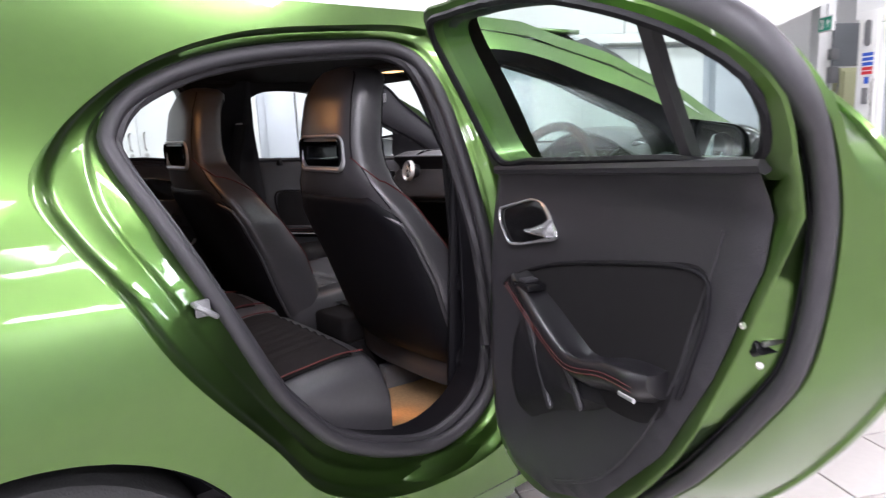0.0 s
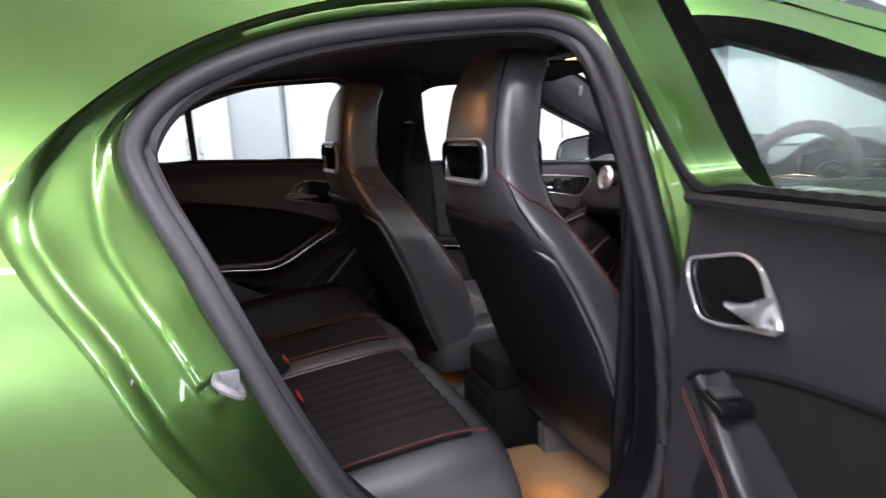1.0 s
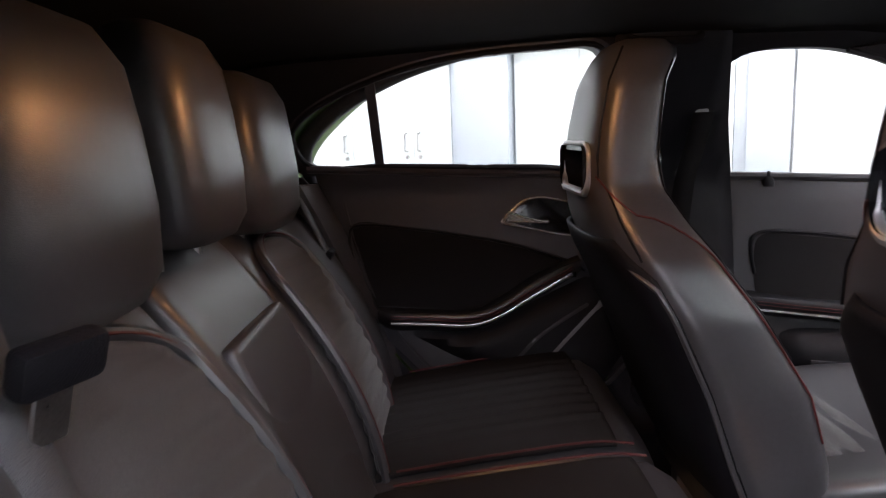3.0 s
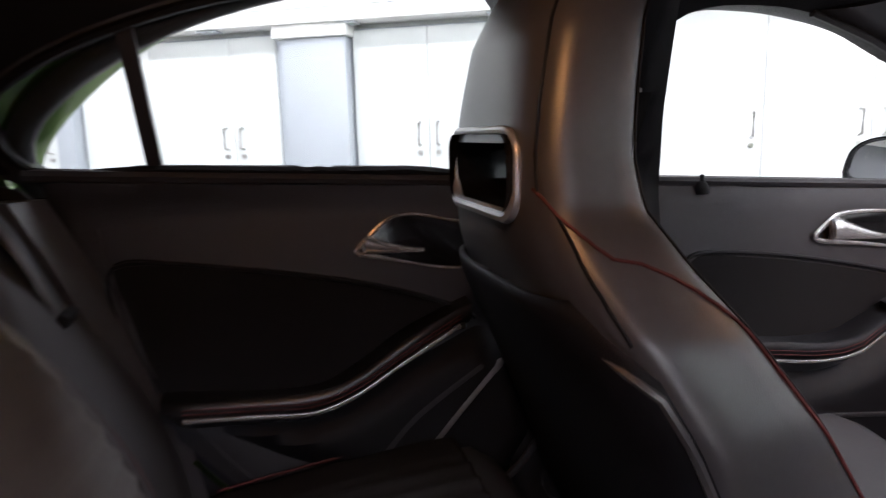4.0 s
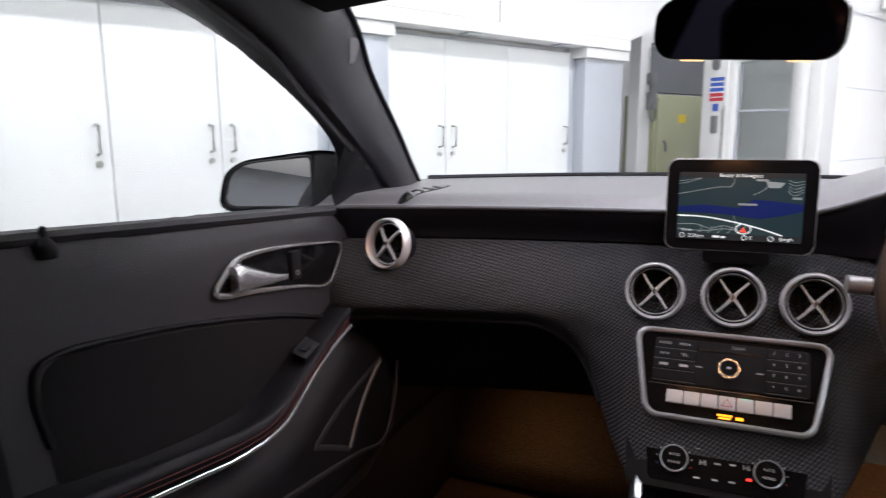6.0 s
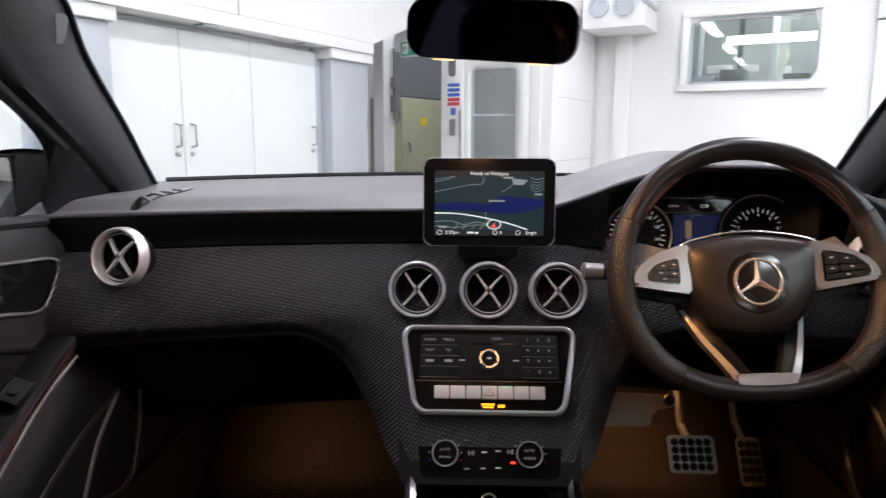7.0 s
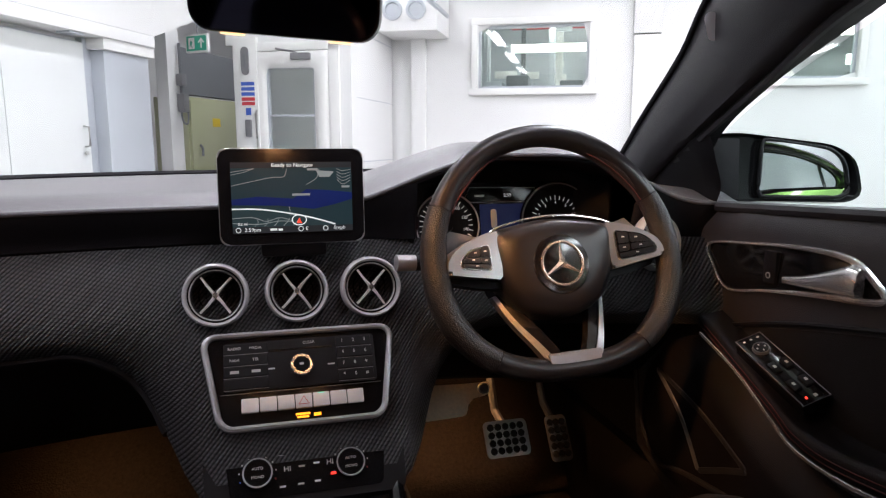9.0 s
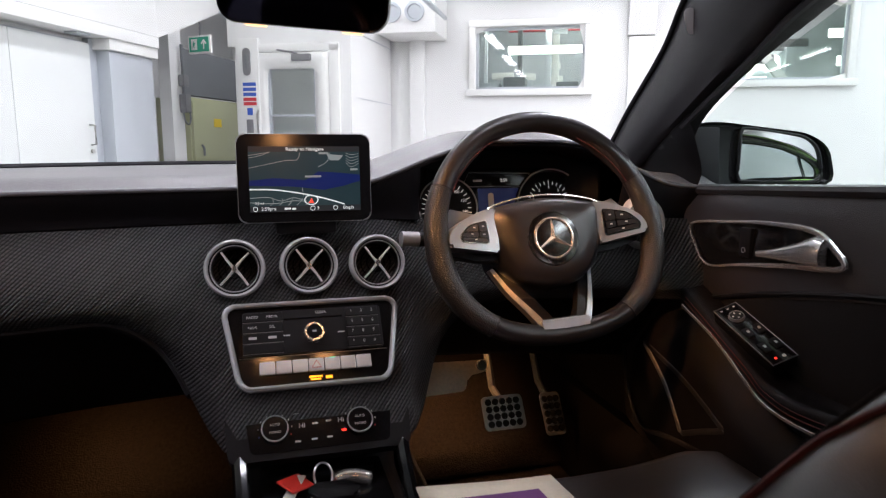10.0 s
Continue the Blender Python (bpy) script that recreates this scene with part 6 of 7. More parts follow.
# rear belts
for sgn in (-1, 1):
    if sgn < 0:
        pts = [(-0.545, -0.600, 1.045), (-0.515, -0.565, 1.052), (-0.497, -0.530, 1.030), (-0.492, -0.515, 0.970), (-0.480, -0.490, 0.88), (-0.462, -0.468, 0.78), (-0.440, -0.455, 0.68), (-0.415, -0.450, 0.58), (-0.40, -0.450, 0.54)]
        tm = pose(-0.470, -0.492, 0.985, 0, 18, -20)
    else:
        pts = [(-0.66, 0.600, 1.03), (-0.60, 0.600, 1.0), (-0.545, 0.60, 0.90), (-0.49, 0.60, 0.75), (-0.43, 0.60, 0.60), (-0.39, 0.60, 0.54)]
        tm = pose(-0.52, 0.595, 0.85, 0, 30, 0)
    part("belt_webbing", loft([[(x, y + d, z) for d in (-0.023, 0.023)] for x, y, z in spline(pts, 24)], False), BELT, bench, "black belt webbing", thick=0.0025)
    tg = part("belt_tongue", boxm((-0.008, -0.026, -0.014), (0.008, 0.026, 0.014), 0.006, 2, tm), PLASTIC, bench, "black belt tongue")
    part("tongue_blade", boxm((-0.003, -0.012, -0.050), (0.0, 0.012, -0.016), 0.001, 1, tm), STEEL, tg, "bright steel blade")
    g0 = pts[0]
    part("belt_guide", tube(spline([(g0[0] - 0.01, g0[1] - 0.04, g0[2] - 0.03), (g0[0] + 0.012, g0[1] - 0.03, g0[2] + 0.006), (g0[0] + 0.014, g0[1] + 0.03, g0[2] + 0.006), (g0[0] - 0.01, g0[1] + 0.04, g0[2] - 0.03)], 14), 0.009, 8), GREYMETAL, bench, "black belt guide")
rings = []
for z in np.linspace(0.50, 1.05, 20):
    xb = float(np.interp(z, [0.45, 0.60, 0.75, 0.90, 1.0, 1.05], [-0.390, -0.420, -0.452, -0.487, -0.520, -0.555]))
    xo = float(np.interp(z, [0.494, 0.579, 0.65, 0.791, 0.942, 1.045, 1.10], [-0.20, -0.266, -0.31, -0.375, -0.442, -0.50, -0.53]))
    k = 1 - 0.8 * smoothstep(0.99, 1.055, z)
    rings.append([(xb - 0.12, -0.485, z), (xb - 0.02, -0.490, z)] + [(xb + (xo - xb) * f * k + 0.012 * math.sin(math.pi * f) * k, -0.495 - 0.165 * f, z) for f in (0.05, 0.2, 0.4, 0.6, 0.8, 0.93, 1.0)] + [(xo - 0.03, -0.672, z), (xb - 0.12, -0.672, z)])
part("side_bolster", loft(rings, True, True), LEATHER, bench, "black leather side bolster", angle=60)
part("side_bolster", loft([[(x + dx, 0.655 + dy, z) for dx, dy in ((-0.10, 0.0), (0.02, -0.03), (0.05, 0.02), (0.0, 0.03), (-0.10, 0.03))] for x, z in ((-0.40, 0.45), (-0.47, 0.70), (-0.55, 0.90), (-0.60, 1.0))], True, True), LEATHER, bench, "black seat side bolster")

# paper mats on the rear floor
for y0, y1 in ((-0.60, -0.13), (0.13, 0.60)):
    bm = panel(lambda x, y: (x, y, 0.268 + 0.006 * math.sin(x * 19 + y * 7) * math.sin(y * 13)), 0.05, 0.60, y0, y1, 0.03)
    solo("paper_floor_mat", bm, KRAFT, pose(0, 0, 0.004), "creased brown paper mat on the rear floor", "floor mat", "paper floor mats")


# ---- dashboard ----
dash = thing("dashboard", pose(0, 0, 0), "black dashboard with fibre-weave fascia and round silver vents", "dashboard")
edge_x = lambda y: 1.172 - 0.10 * (y / 0.6) ** 2
cowl_x = lambda y: 1.80 - 0.62 * y * y


def hump(y):
    return smoothstep(-0.06, -0.30, y) * smoothstep(-0.67, -0.46, y)


def dash_top(y, s):
    x0, x1 = cowl_x(y) + 0.01, edge_x(y) - 0.045 * hump(y)
    x = x0 + (x1 - x0) * s
    z = 0.972 + 0.004 * (1 - s) - 0.017 * smoothstep(0.80, 1.0, s) ** 2
    return (x, y, z + (0.072 + 0.008 * smoothstep(-0.24, -0.33, y) * smoothstep(-0.50, -0.41, y)) * hump(y) * smoothstep(0.15, 0.75, s))


part("top_pad", panel(dash_top, -0.72, 0.72, 0.0, 1.0, 0.016), DASHTOP, dash, "dark grey soft dash top", None, 0.006, angle=85)


part("screen_base_seal", tube([(dash_top(y, 0.0)[0] - 0.012, y, dash_top(y, 0.0)[2] + 0.003) for y in np.linspace(-0.70, 0.70, 40)], 0.0065, 6), PLASTIC, dash, "black windscreen base seal")


def band(y, s):
    x, _, z = dash_top(y, 1.0)
    return (x + 0.012 - 0.010 * math.cos(s * math.pi), y, z + (0.893 - z) * s)


part("dash_band", panel(band, 0.0, 0.70, 0.0, 1.0, 0.04), PLASTIC, dash, "black dash band", None, 0.004)
part("dash_band", panel(lambda y, s: band(y, s), -0.195, 0.0, 0.0, 1.0, 0.02), PLASTIC, dash, "", None, 0.004)
part("dash_band", panel(lambda y, s: band(y, s), -0.70, -0.55, 0.0, 1.0, 0.04), PLASTIC, dash, "", None, 0.004)
centre = lambda y: 1 - smoothstep(0.13, 0.25, abs(y))
low_z = lambda y: 0.752 - 0.17 * (1 - smoothstep(0.10, 0.34, abs(y))) ** 1.25


def fascia(y, s):
    z = 0.893 + (low_z(y) - 0.893) * s
    xo = edge_x(y) + 0.012 - 0.075 * math.sin(min(1.0, (0.893 - z) / 0.14) * math.pi * 0.62) + 0.02 * smoothstep(0.8, 1.0, s) * (1 - centre(y))
    w = centre(y) * smoothstep(0.86, 0.76, z)
    xc = 1.085 - (0.790 - z) * 0.74
    return (xo * (1 - w) + xc * w, y, z)


part("fascia", panel(fascia, -0.70, 0.70, 0.0, 1.0, 0.02), WEAVE, dash, "dark fibre-weave fascia", None, 0.006, angle=70)
part("fascia_lip", tube([fascia(y, 1.0) for y in np.linspace(0.19, 0.68, 30)], 0.006, 6), PLASTIC, dash)
part("glove_box", panel(lambda y, s: (edge_x(y) + 0.01 + 0.035 * math.sin(s * 2.2) + 0.10 * s * s, y, 0.757 - 0.20 * s), 0.14, 0.68, 0.0, 1.0, 0.05), PLASTIC, dash, "black glove box lid", None, 0.01)
part("knee_panel", panel(lambda y, s: (edge_x(y) + 0.03 + 0.035 * math.sin(s * 2.2) + 0.10 * s * s, y, 0.757 - 0.17 * s), -0.68, -0.14, 0.0, 1.0, 0.05), PLASTIC, dash, "black knee panel", None, 0.01)
part("dash_underside", panel(lambda y, s: (1.30 + 0.42 * s, y, 0.60 + 0.02 * s), -0.68, 0.68, 0, 1, 0.2), PLASTIC, dash, "", None, 0.01)
for sg in (1, -1):
    part("dash_end", boxm((1.10, sg * 0.690 - 0.006, 0.60), (1.60, sg * 0.690 + 0.006, 0.965)), PLASTIC, dash)
    def vent_pt(f, a, h):
        x0, y = 1.095 + 0.235 * f, sg * (0.577 + a)
        s = (x0 - cowl_x(y) - 0.01) / (edge_x(y) - 0.045 * hump(y) - cowl_x(y) - 0.01)
        return (x0, y, dash_top(y, min(1.0, s))[2] + h)
    wide = lambda f: 0.004 + 0.013 * math.sin(math.pi * f) ** 0.7
    dv = part("demister_vent", loft([[vent_pt(f, k * wide(f), h) for k, h in ((-1, -0.003), (1, -0.003), (1, 0.0022), (-1, 0.0022))] for f in np.linspace(0, 1, 18)], True, True), GLOSSBLACK, dash, "black slotted demister vent")
    for f in (0.2, 0.38, 0.56, 0.74):
        part("vent_fin", loft([[vent_pt(f + 0.05 * k + e, k * wide(f), h) for e, h in ((-0.022, 0.0), (0.022, 0.0), (0.016, 0.0042), (-0.016, 0.0042))] for k in (-1, 0, 1)], True, True), DASHTOP, dv, "grey moulded fin")


def vent(x, y, z, yaw, r=0.0465):
    """A round air vent that faces the cabin: a stepped chrome ring, a dark throat with slats and a cross of thin vanes."""
    m = pose(x, y, z, 0, -78, 0) if not yaw else pose(x, y, z, 0, 0, yaw) @ pose(0, 0, 0, 0, -80, 0)
    v = part("air_vent", lathe([(r * 0.855, 0.004), (r * 0.865, 0.013), (r * 0.89, 0.0165), (r * 0.93, 0.0185), (r * 0.97, 0.0165), (r, 0.011), (r * 1.02, 0.0)], 48, m), VENTRING, dash, "satin chrome round air vent")
    part("vent_step", lathe([(r * 0.80, 0.002), (r * 0.82, 0.006), (r * 0.86, 0.006)], 40, m), PLASTIC, v, "black step inside the ring")
    part("inner_ring", lathe([(r * 0.765, 0.002), (r * 0.775, 0.0085), (r * 0.795, 0.0095), (r * 0.815, 0.005)], 40, m), VENTRING, v, "thin inner chrome ring")
    part("vent_throat", lathe([(r * 0.78, 0.004), (r * 0.74, -0.006), (r * 0.72, -0.034), (0.0, -0.036)], 32, m), PLASTIC, v, "black vent throat")
    for k in (0.30, 0.52):
        part("throat_ring", lathe([(r * k, -0.012), (r * (k + 0.02), -0.008), (r * (k + 0.04), -0.012), (r * (k + 0.02), -0.026)], 28, m), GLOSSBLACK, v, "black inner ring")
    for k in range(4):
        bm = loft([[(a, b * w + c, h) for b, h in ((-1, t - 0.006), (1, t - 0.006), (0.6, t), (-0.6, t))] for a, w, t, c in ((0.001, 0.0032, 0.012, 0.0), (r * 0.16, 0.0025, 0.0125, 0.0006), (r * 0.40, 0.0020, 0.0115, 0.0008), (r * 0.72, 0.0019, 0.009, 0.0))], True, True)
        part("vane", bm, VANESILVER, v, "bright silver vane", m @ pose(0, 0, 0, 0, 0, 42 + 90 * k + (6 if k % 2 else -6)))
    part("vent_hub", prism(rounded(0.011, 0.0065, 0.003), 0.002, 0.0125, None, 0.001), CHROME, v, "", m)


for y in (0.118, 0.002, -0.110):
    vent(1.100, y, 0.830, 0)
vent(1.050, 0.575, 0.889, -12)
vent(1.050, -0.575, 0.889, 12)

# centre control panel; x to the viewer's right, y up along the panel, z out of it
def facing(x, y, z, tilt):
    a = radians(tilt)
    return Matrix(((0, math.sin(a), -math.cos(a), x), (-1, 0, 0, y), (0, math.cos(a), math.sin(a), z), (0, 0, 0, 1)))


CP = facing(1.0257, 0.002, 0.7168, 36)
ctl = thing("control_panel", CP, "black radio control panel in a satin silver frame", "radio")


def trapezoid(w0, w1, h, r, n=6):
    return [(x * (1 + (w0 / w1 - 1) * (0.5 - y / h)), y) for x, y in rounded(w1, h, r, n)]


part("backing", prism(trapezoid(0.222, 0.270, 0.132, 0.018), -0.02, 0.002), GLOSSBLACK, ctl, "gloss black panel", pose(0, 0.004, 0))
part("panel_frame", tube([(x, y + 0.004, 0.004) for x, y in trapezoid(0.223, 0.272, 0.134, 0.020, 8)], 0.0046, 8, True), SILVER, ctl, "satin silver frame")
part("radio_face", prism(rounded(0.214, 0.070, 0.004), 0.002, 0.006, None, 0.001), PLASTIC, ctl, "black radio face", pose(0, 0.024, 0))
for i in range(4):
    for sg, w in ((-1, 0.060), (1, 0.052)):
        part("key", boxm((-w / 2, -0.0072, 0.006), (w / 2, 0.0072, 0.0085), 0.001, 1), PLASTIC, ctl, "", pose(sg * 0.0765, 0.0495 - 0.0170 * i, 0))
    part("key_line", boxm((-0.1065, 0.0405 - 0.017 * i, 0.0085), (-0.0465, 0.0413 - 0.017 * i, 0.0088)), GREYMETAL, ctl)
    part("key_line", boxm((0.0505, 0.0405 - 0.017 * i, 0.0085), (0.1025, 0.0413 - 0.017 * i, 0.0088)), GREYMETAL, ctl)
for i in range(3):
    for j in range(3):
        text(str(1 + 3 * i + j), 0.0068, pose(0.060 + 0.0165 * j, 0.0505 - 0.017 * i, 0.0088), INK, ctl, "key_number")
for x, t in ((0.060, "*"), (0.0765, "0"), (0.093, "#")):
    text(t, 0.0068, pose(x, -0.0005, 0.0088), INK, ctl, "key_number")
for i, t in enumerate((("RADIO", "MEDIA"), ("NAVI", "TEL"))):
    for j in range(2):
        text(t[j], 0.0058, pose(-0.092 + 0.029 * j, 0.0495 - 0.017 * i, 0.0088), INK, ctl, "key_word")
for j in range(2):
    part("key_symbol", boxm((-0.098 + 0.029 * j, 0.0135, 0.0086), (-0.086 + 0.029 * j, 0.0175, 0.0089)), INK, ctl)
text("CLEAR", 0.0058, pose(0.012, 0.0525, 0.0064), INK, ctl, "key_word")
part("disc_slot", boxm((-0.045, 0.0425, 0.006), (0.045, 0.0455, 0.0066)), GLOSSBLACK, ctl)
kn = part("knob", lathe([(0, 0.014), (0.0105, 0.014), (0.0115, 0.016), (0.0150, 0.016), (0.0163, 0.0125), (0.0168, 0.006)], 36), CHROME, ctl, "silver-ringed volume knob", pose(0, 0.018, 0))
part("knob_cap", lathe([(0, 0.0165), (0.0112, 0.0165), (0.0119, 0.0155)], 24), INSERT, kn, "black knob centre", pose(0, 0.018, 0))
part("knob_mark", boxm((-0.003, 0.0165, 0.0166), (0.003, 0.0195, 0.0170)), INK, kn)
for sx in (-0.042, 0.042):
    part("mute_mark", boxm((sx - 0.005, 0.0165, 0.0061), (sx + 0.005, 0.0185, 0.0064)), INK, ctl)
for i in range(7):
    x = -0.0725 + 0.0242 * i
    b = part("silver_key", boxm((x - 0.0115, -0.0425, 0.002), (x + 0.0115, -0.0225, 0.008), 0.0015, 2), VANESILVER, ctl, "satin silver push key")
    if i == 3:
        part("hazard_mark", tube([(x - 0.007, -0.0375, 0.0085), (x + 0.007, -0.0375, 0.0085), (x, -0.0265, 0.0085)], 0.0007, 5, True), RED, b, "red hazard triangle")
    if i == 4:
        part("key_lamp", boxm((x - 0.004, -0.0245, 0.008), (x + 0.004, -0.0232, 0.0084)), GREENLED, b, "small green lamp")
part("amber_message", boxm((-0.012, -0.0515, 0.0024), (0.008, -0.0485, 0.0028)), AMBER, ctl, "lit amber message")
part("amber_message", boxm((-0.010, -0.0555, 0.0024), (0.006, -0.0527, 0.0028)), AMBER, ctl, "")
part("amber_message", boxm((0.013, -0.0545, 0.0024), (0.023, -0.0500, 0.0028)), AMBER, ctl, "")
part("panel_seam", boxm((-0.112, -0.0145, 0.002), (0.112, -0.0135, 0.0026)), GREYMETAL, ctl)

# climate panel
CL = facing(0.958, 0.002, 0.616, 40)
clim = thing("climate_panel", CL, "black climate control panel with two ringed dials", "climate control")
part("surround", prism(trapezoid(0.262, 0.274, 0.088, 0.012), -0.03, 0.0008), PLASTIC, clim, "black grained surround")
part("backing", prism(trapezoid(0.200, 0.218, 0.068, 0.008), -0.02, 0.002), GLOSSBLACK, clim)
for sx in (-0.0655, 0.0575):
    d = part("dial", lathe([(0, 0.012), (0.0165, 0.012), (0.0185, 0.010), (0.0195, 0.002)], 32), GLOSSBLACK, clim, "black temperature dial", pose(sx, -0.002, 0))
    part("dial_ring", lathe([(0.0175, 0.0122), (0.0186, 0.0127), (0.0196, 0.0112)], 32), SILVER, d, "thin silver ring", pose(sx, -0.002, 0))
    for k, words in ((0.005, "AUTO"), (-0.006, "MONO")):
        text(words, 0.0052, pose(sx, k - 0.002, 0.0124), INK, d, "dial_word")
    for k in range(9):
        a = radians(200 - 27.5 * k)
        part("dial_tick", boxm((-0.0008, -0.001, 0.002), (0.0008, 0.001, 0.0026)), (BLUE, INK, INK, INK, INK, INK, INK, INK, RED)[k], d, "", pose(sx + 0.024 * math.cos(a), -0.002 + 0.024 * math.sin(a), 0))
text("HI", 0.010, pose(-0.027, 0.0, 0.0026), INK, clim, "display_word")
text("HI", 0.010, pose(0.030, 0.003, 0.0026), INK, clim, "display_word")
for x, y in ((-0.034, 0.020), (-0.012, 0.022), (0.010, 0.024), (0.033, 0.022), (-0.008, 0.002), (0.012, 0.004), (-0.034, -0.022), (-0.010, -0.021), (0.012, -0.020)):
    part("key_symbol", boxm((x - 0.004, y - 0.0012, 0.002), (x + 0.004, y + 0.0012, 0.0026)), INK, clim)
part("red_lamp", boxm((0.030, -0.014, 0.002), (0.037, -0.011, 0.0028)), REDLED, clim, "small red lamp")

# screen standing on the dash
SC = facing(1.118, 0.002, 0.964, 4)
scr = thing("display_screen", SC, "black tablet-style navigation screen showing a lit map", "screen")
part("case", prism(rounded(0.212, 0.141, 0.013, 5, 0, 0.0075), -0.016, 0.0, None, 0.003), GLOSSBLACK, scr, "gloss black case")
part("case_rim", tube([(x, y, -0.002) for x, y in rounded(0.212, 0.141, 0.013, 5, 0, 0.0075)], 0.0013, 6, True), SILVER, scr, "thin silver rim")
part("stand", boxm((-0.05, -0.085, -0.05), (0.05, -0.045, -0.012), 0.008), PLASTIC, scr, "black stand")
W2, H2, Y0 = 0.0885, 0.0525, 0.006
part("map_ground", boxm((-W2, Y0 - H2, 0.0004), (W2, Y0 + H2, 0.0010)), SCREENBACK, scr, "lit dark green map")
cut = lambda pts: [(max(-W2, min(W2, x)), max(Y0 - H2, min(Y0 + H2, y))) for x, y in pts]
flat = lambda nm, pts, h, mt, lb="": part(nm, prism(cut(pts), h, h + 0.0003), mt, scr, lb, smooth=False)
flat("map_water", [(-W2, 0.004), (-0.05, 0.008), (0.0, 0.004), (0.02, 0.018), (0.05, 0.016), (W2, 0.012), (W2, 0.002), (0.06, -0.006), (0.03, -0.012), (-0.02, -0.006), (-W2, -0.004)], 0.0011, SCREENWATER, "lit blue water")
flat("map_land", [(-W2, -0.012), (-0.04, -0.015), (0.0, -0.020), (0.06, -0.033), (0.07, -0.038), (-W2, -0.038)], 0.0012, SCREENDARK)
flat("map_spit", [(0.035, 0.046), (0.062, 0.044), (0.055, 0.036), (0.040, 0.036)], 0.0012, SCREENGREY)
flat("menu_bar", [(-W2, 0.050), (W2, 0.050), (W2, 0.0585), (-W2, 0.0585)], 0.0014, SCREENBAR)
flat("menu_bar", [(-W2, -0.0465), (W2, -0.0465), (W2, -0.037), (-W2, -0.037)], 0.0014, SCREENBAR)


def road(pts, w, mt, h=0.0016, n=24):
    part("map_road", tube([(*p, h) for p in spline(pts, n)], w, 4, False, None, 0.15), mt, scr)


road([(-W2, -0.010), (-0.05, -0.011), (-0.01, -0.017), (0.03, -0.026), (0.062, -0.036)], 0.0011, SCREENROAD)
for k in range(7):
    road([(-W2, 0.044 - 0.004 * (k % 2)), (-0.07, 0.047 - 0.003 * (k % 2)), (-0.055, 0.0495)], 0.0004, SCREENGREY) if k < 2 else road([(-0.085 + 0.014 * k, -0.036), (-0.08 + 0.014 * k, -0.031), (-0.086 + 0.016 * k, -0.025)], 0.00045, SCREENGREY)
road([(-W2, -0.024), (-0.06, -0.023), (-0.04, -0.029), (-0.02, -0.024), (0.0, -0.030)], 0.0005, SCREENGREY)
road([(-W2, -0.031), (-0.05, -0.033), (-0.02, -0.029), (0.0, -0.031)], 0.0005, SCREENGREY)
road([(-W2, 0.024), (-0.06, 0.030), (-0.03, 0.036), (-0.013, 0.037), (-0.008, 0.048)], 0.00045, SCREENGREY)
road([(0.02, 0.025), (0.035, 0.034), (0.04, 0.048)], 0.00045, SCREENGREY)
for k in range(5):
    road([(0.066, 0.048 - 0.004 * k), (0.075, 0.045 - 0.005 * k), (0.087, 0.047 - 0.004 * k)], 0.0004, SCREENGREY)
road([(-0.004, -0.022), (-0.006, -0.008)], 0.0004, SCREENGREY)
part("position_ring", tube([(0.008 + 0.0105 * math.cos(a), -0.028 + 0.0075 * math.sin(a), 0.0018) for a in np.linspace(0, 2 * math.pi, 28, endpoint=False)], 0.0009, 5, True), SCREENROAD, scr, "white position ring")
part("position_arrow", prism([(0.004, -0.033), (0.012, -0.033), (0.008, -0.025)], 0.0018, 0.0022), SCREENRED, scr, "red position arrow")
for words, size, x, y in (("Ready to Navigate", 0.0082, 0.0, 0.0540), ("2:59pm", 0.0078, -0.060, -0.0415), ("0mph", 0.0078, 0.068, -0.0415), ("E", 0.0072, 0.019, -0.0415), ("0.2 mi", 0.0056, -0.074, -0.0325)):
    text(words, size, pose(x, y, 0.0022), SCREENROAD, scr, "screen_words")
for x, y, w in ((0.012, 0.010, 0.013), (-0.030, -0.0415, 0.005), (-0.020, -0.042, 0.003), (0.079, 0.021, 0.006), (0.030, 0.0475, 0.008)):
    part("screen_mark", boxm((x - w, y - 0.0016, 0.0018), (x + w, y + 0.0016, 0.0021)), SCREENROAD if y < 0 else SCREENGREY, scr)
for x in (-0.0805, 0.010, 0.047):
    part("screen_symbol", tube([(x + 0.0035 * math.cos(a), -0.0415 + 0.0035 * math.sin(a), 0.0018) for a in np.linspace(0, 2 * math.pi, 14, endpoint=False)], 0.0005, 4, True), SCREENROAD, scr)

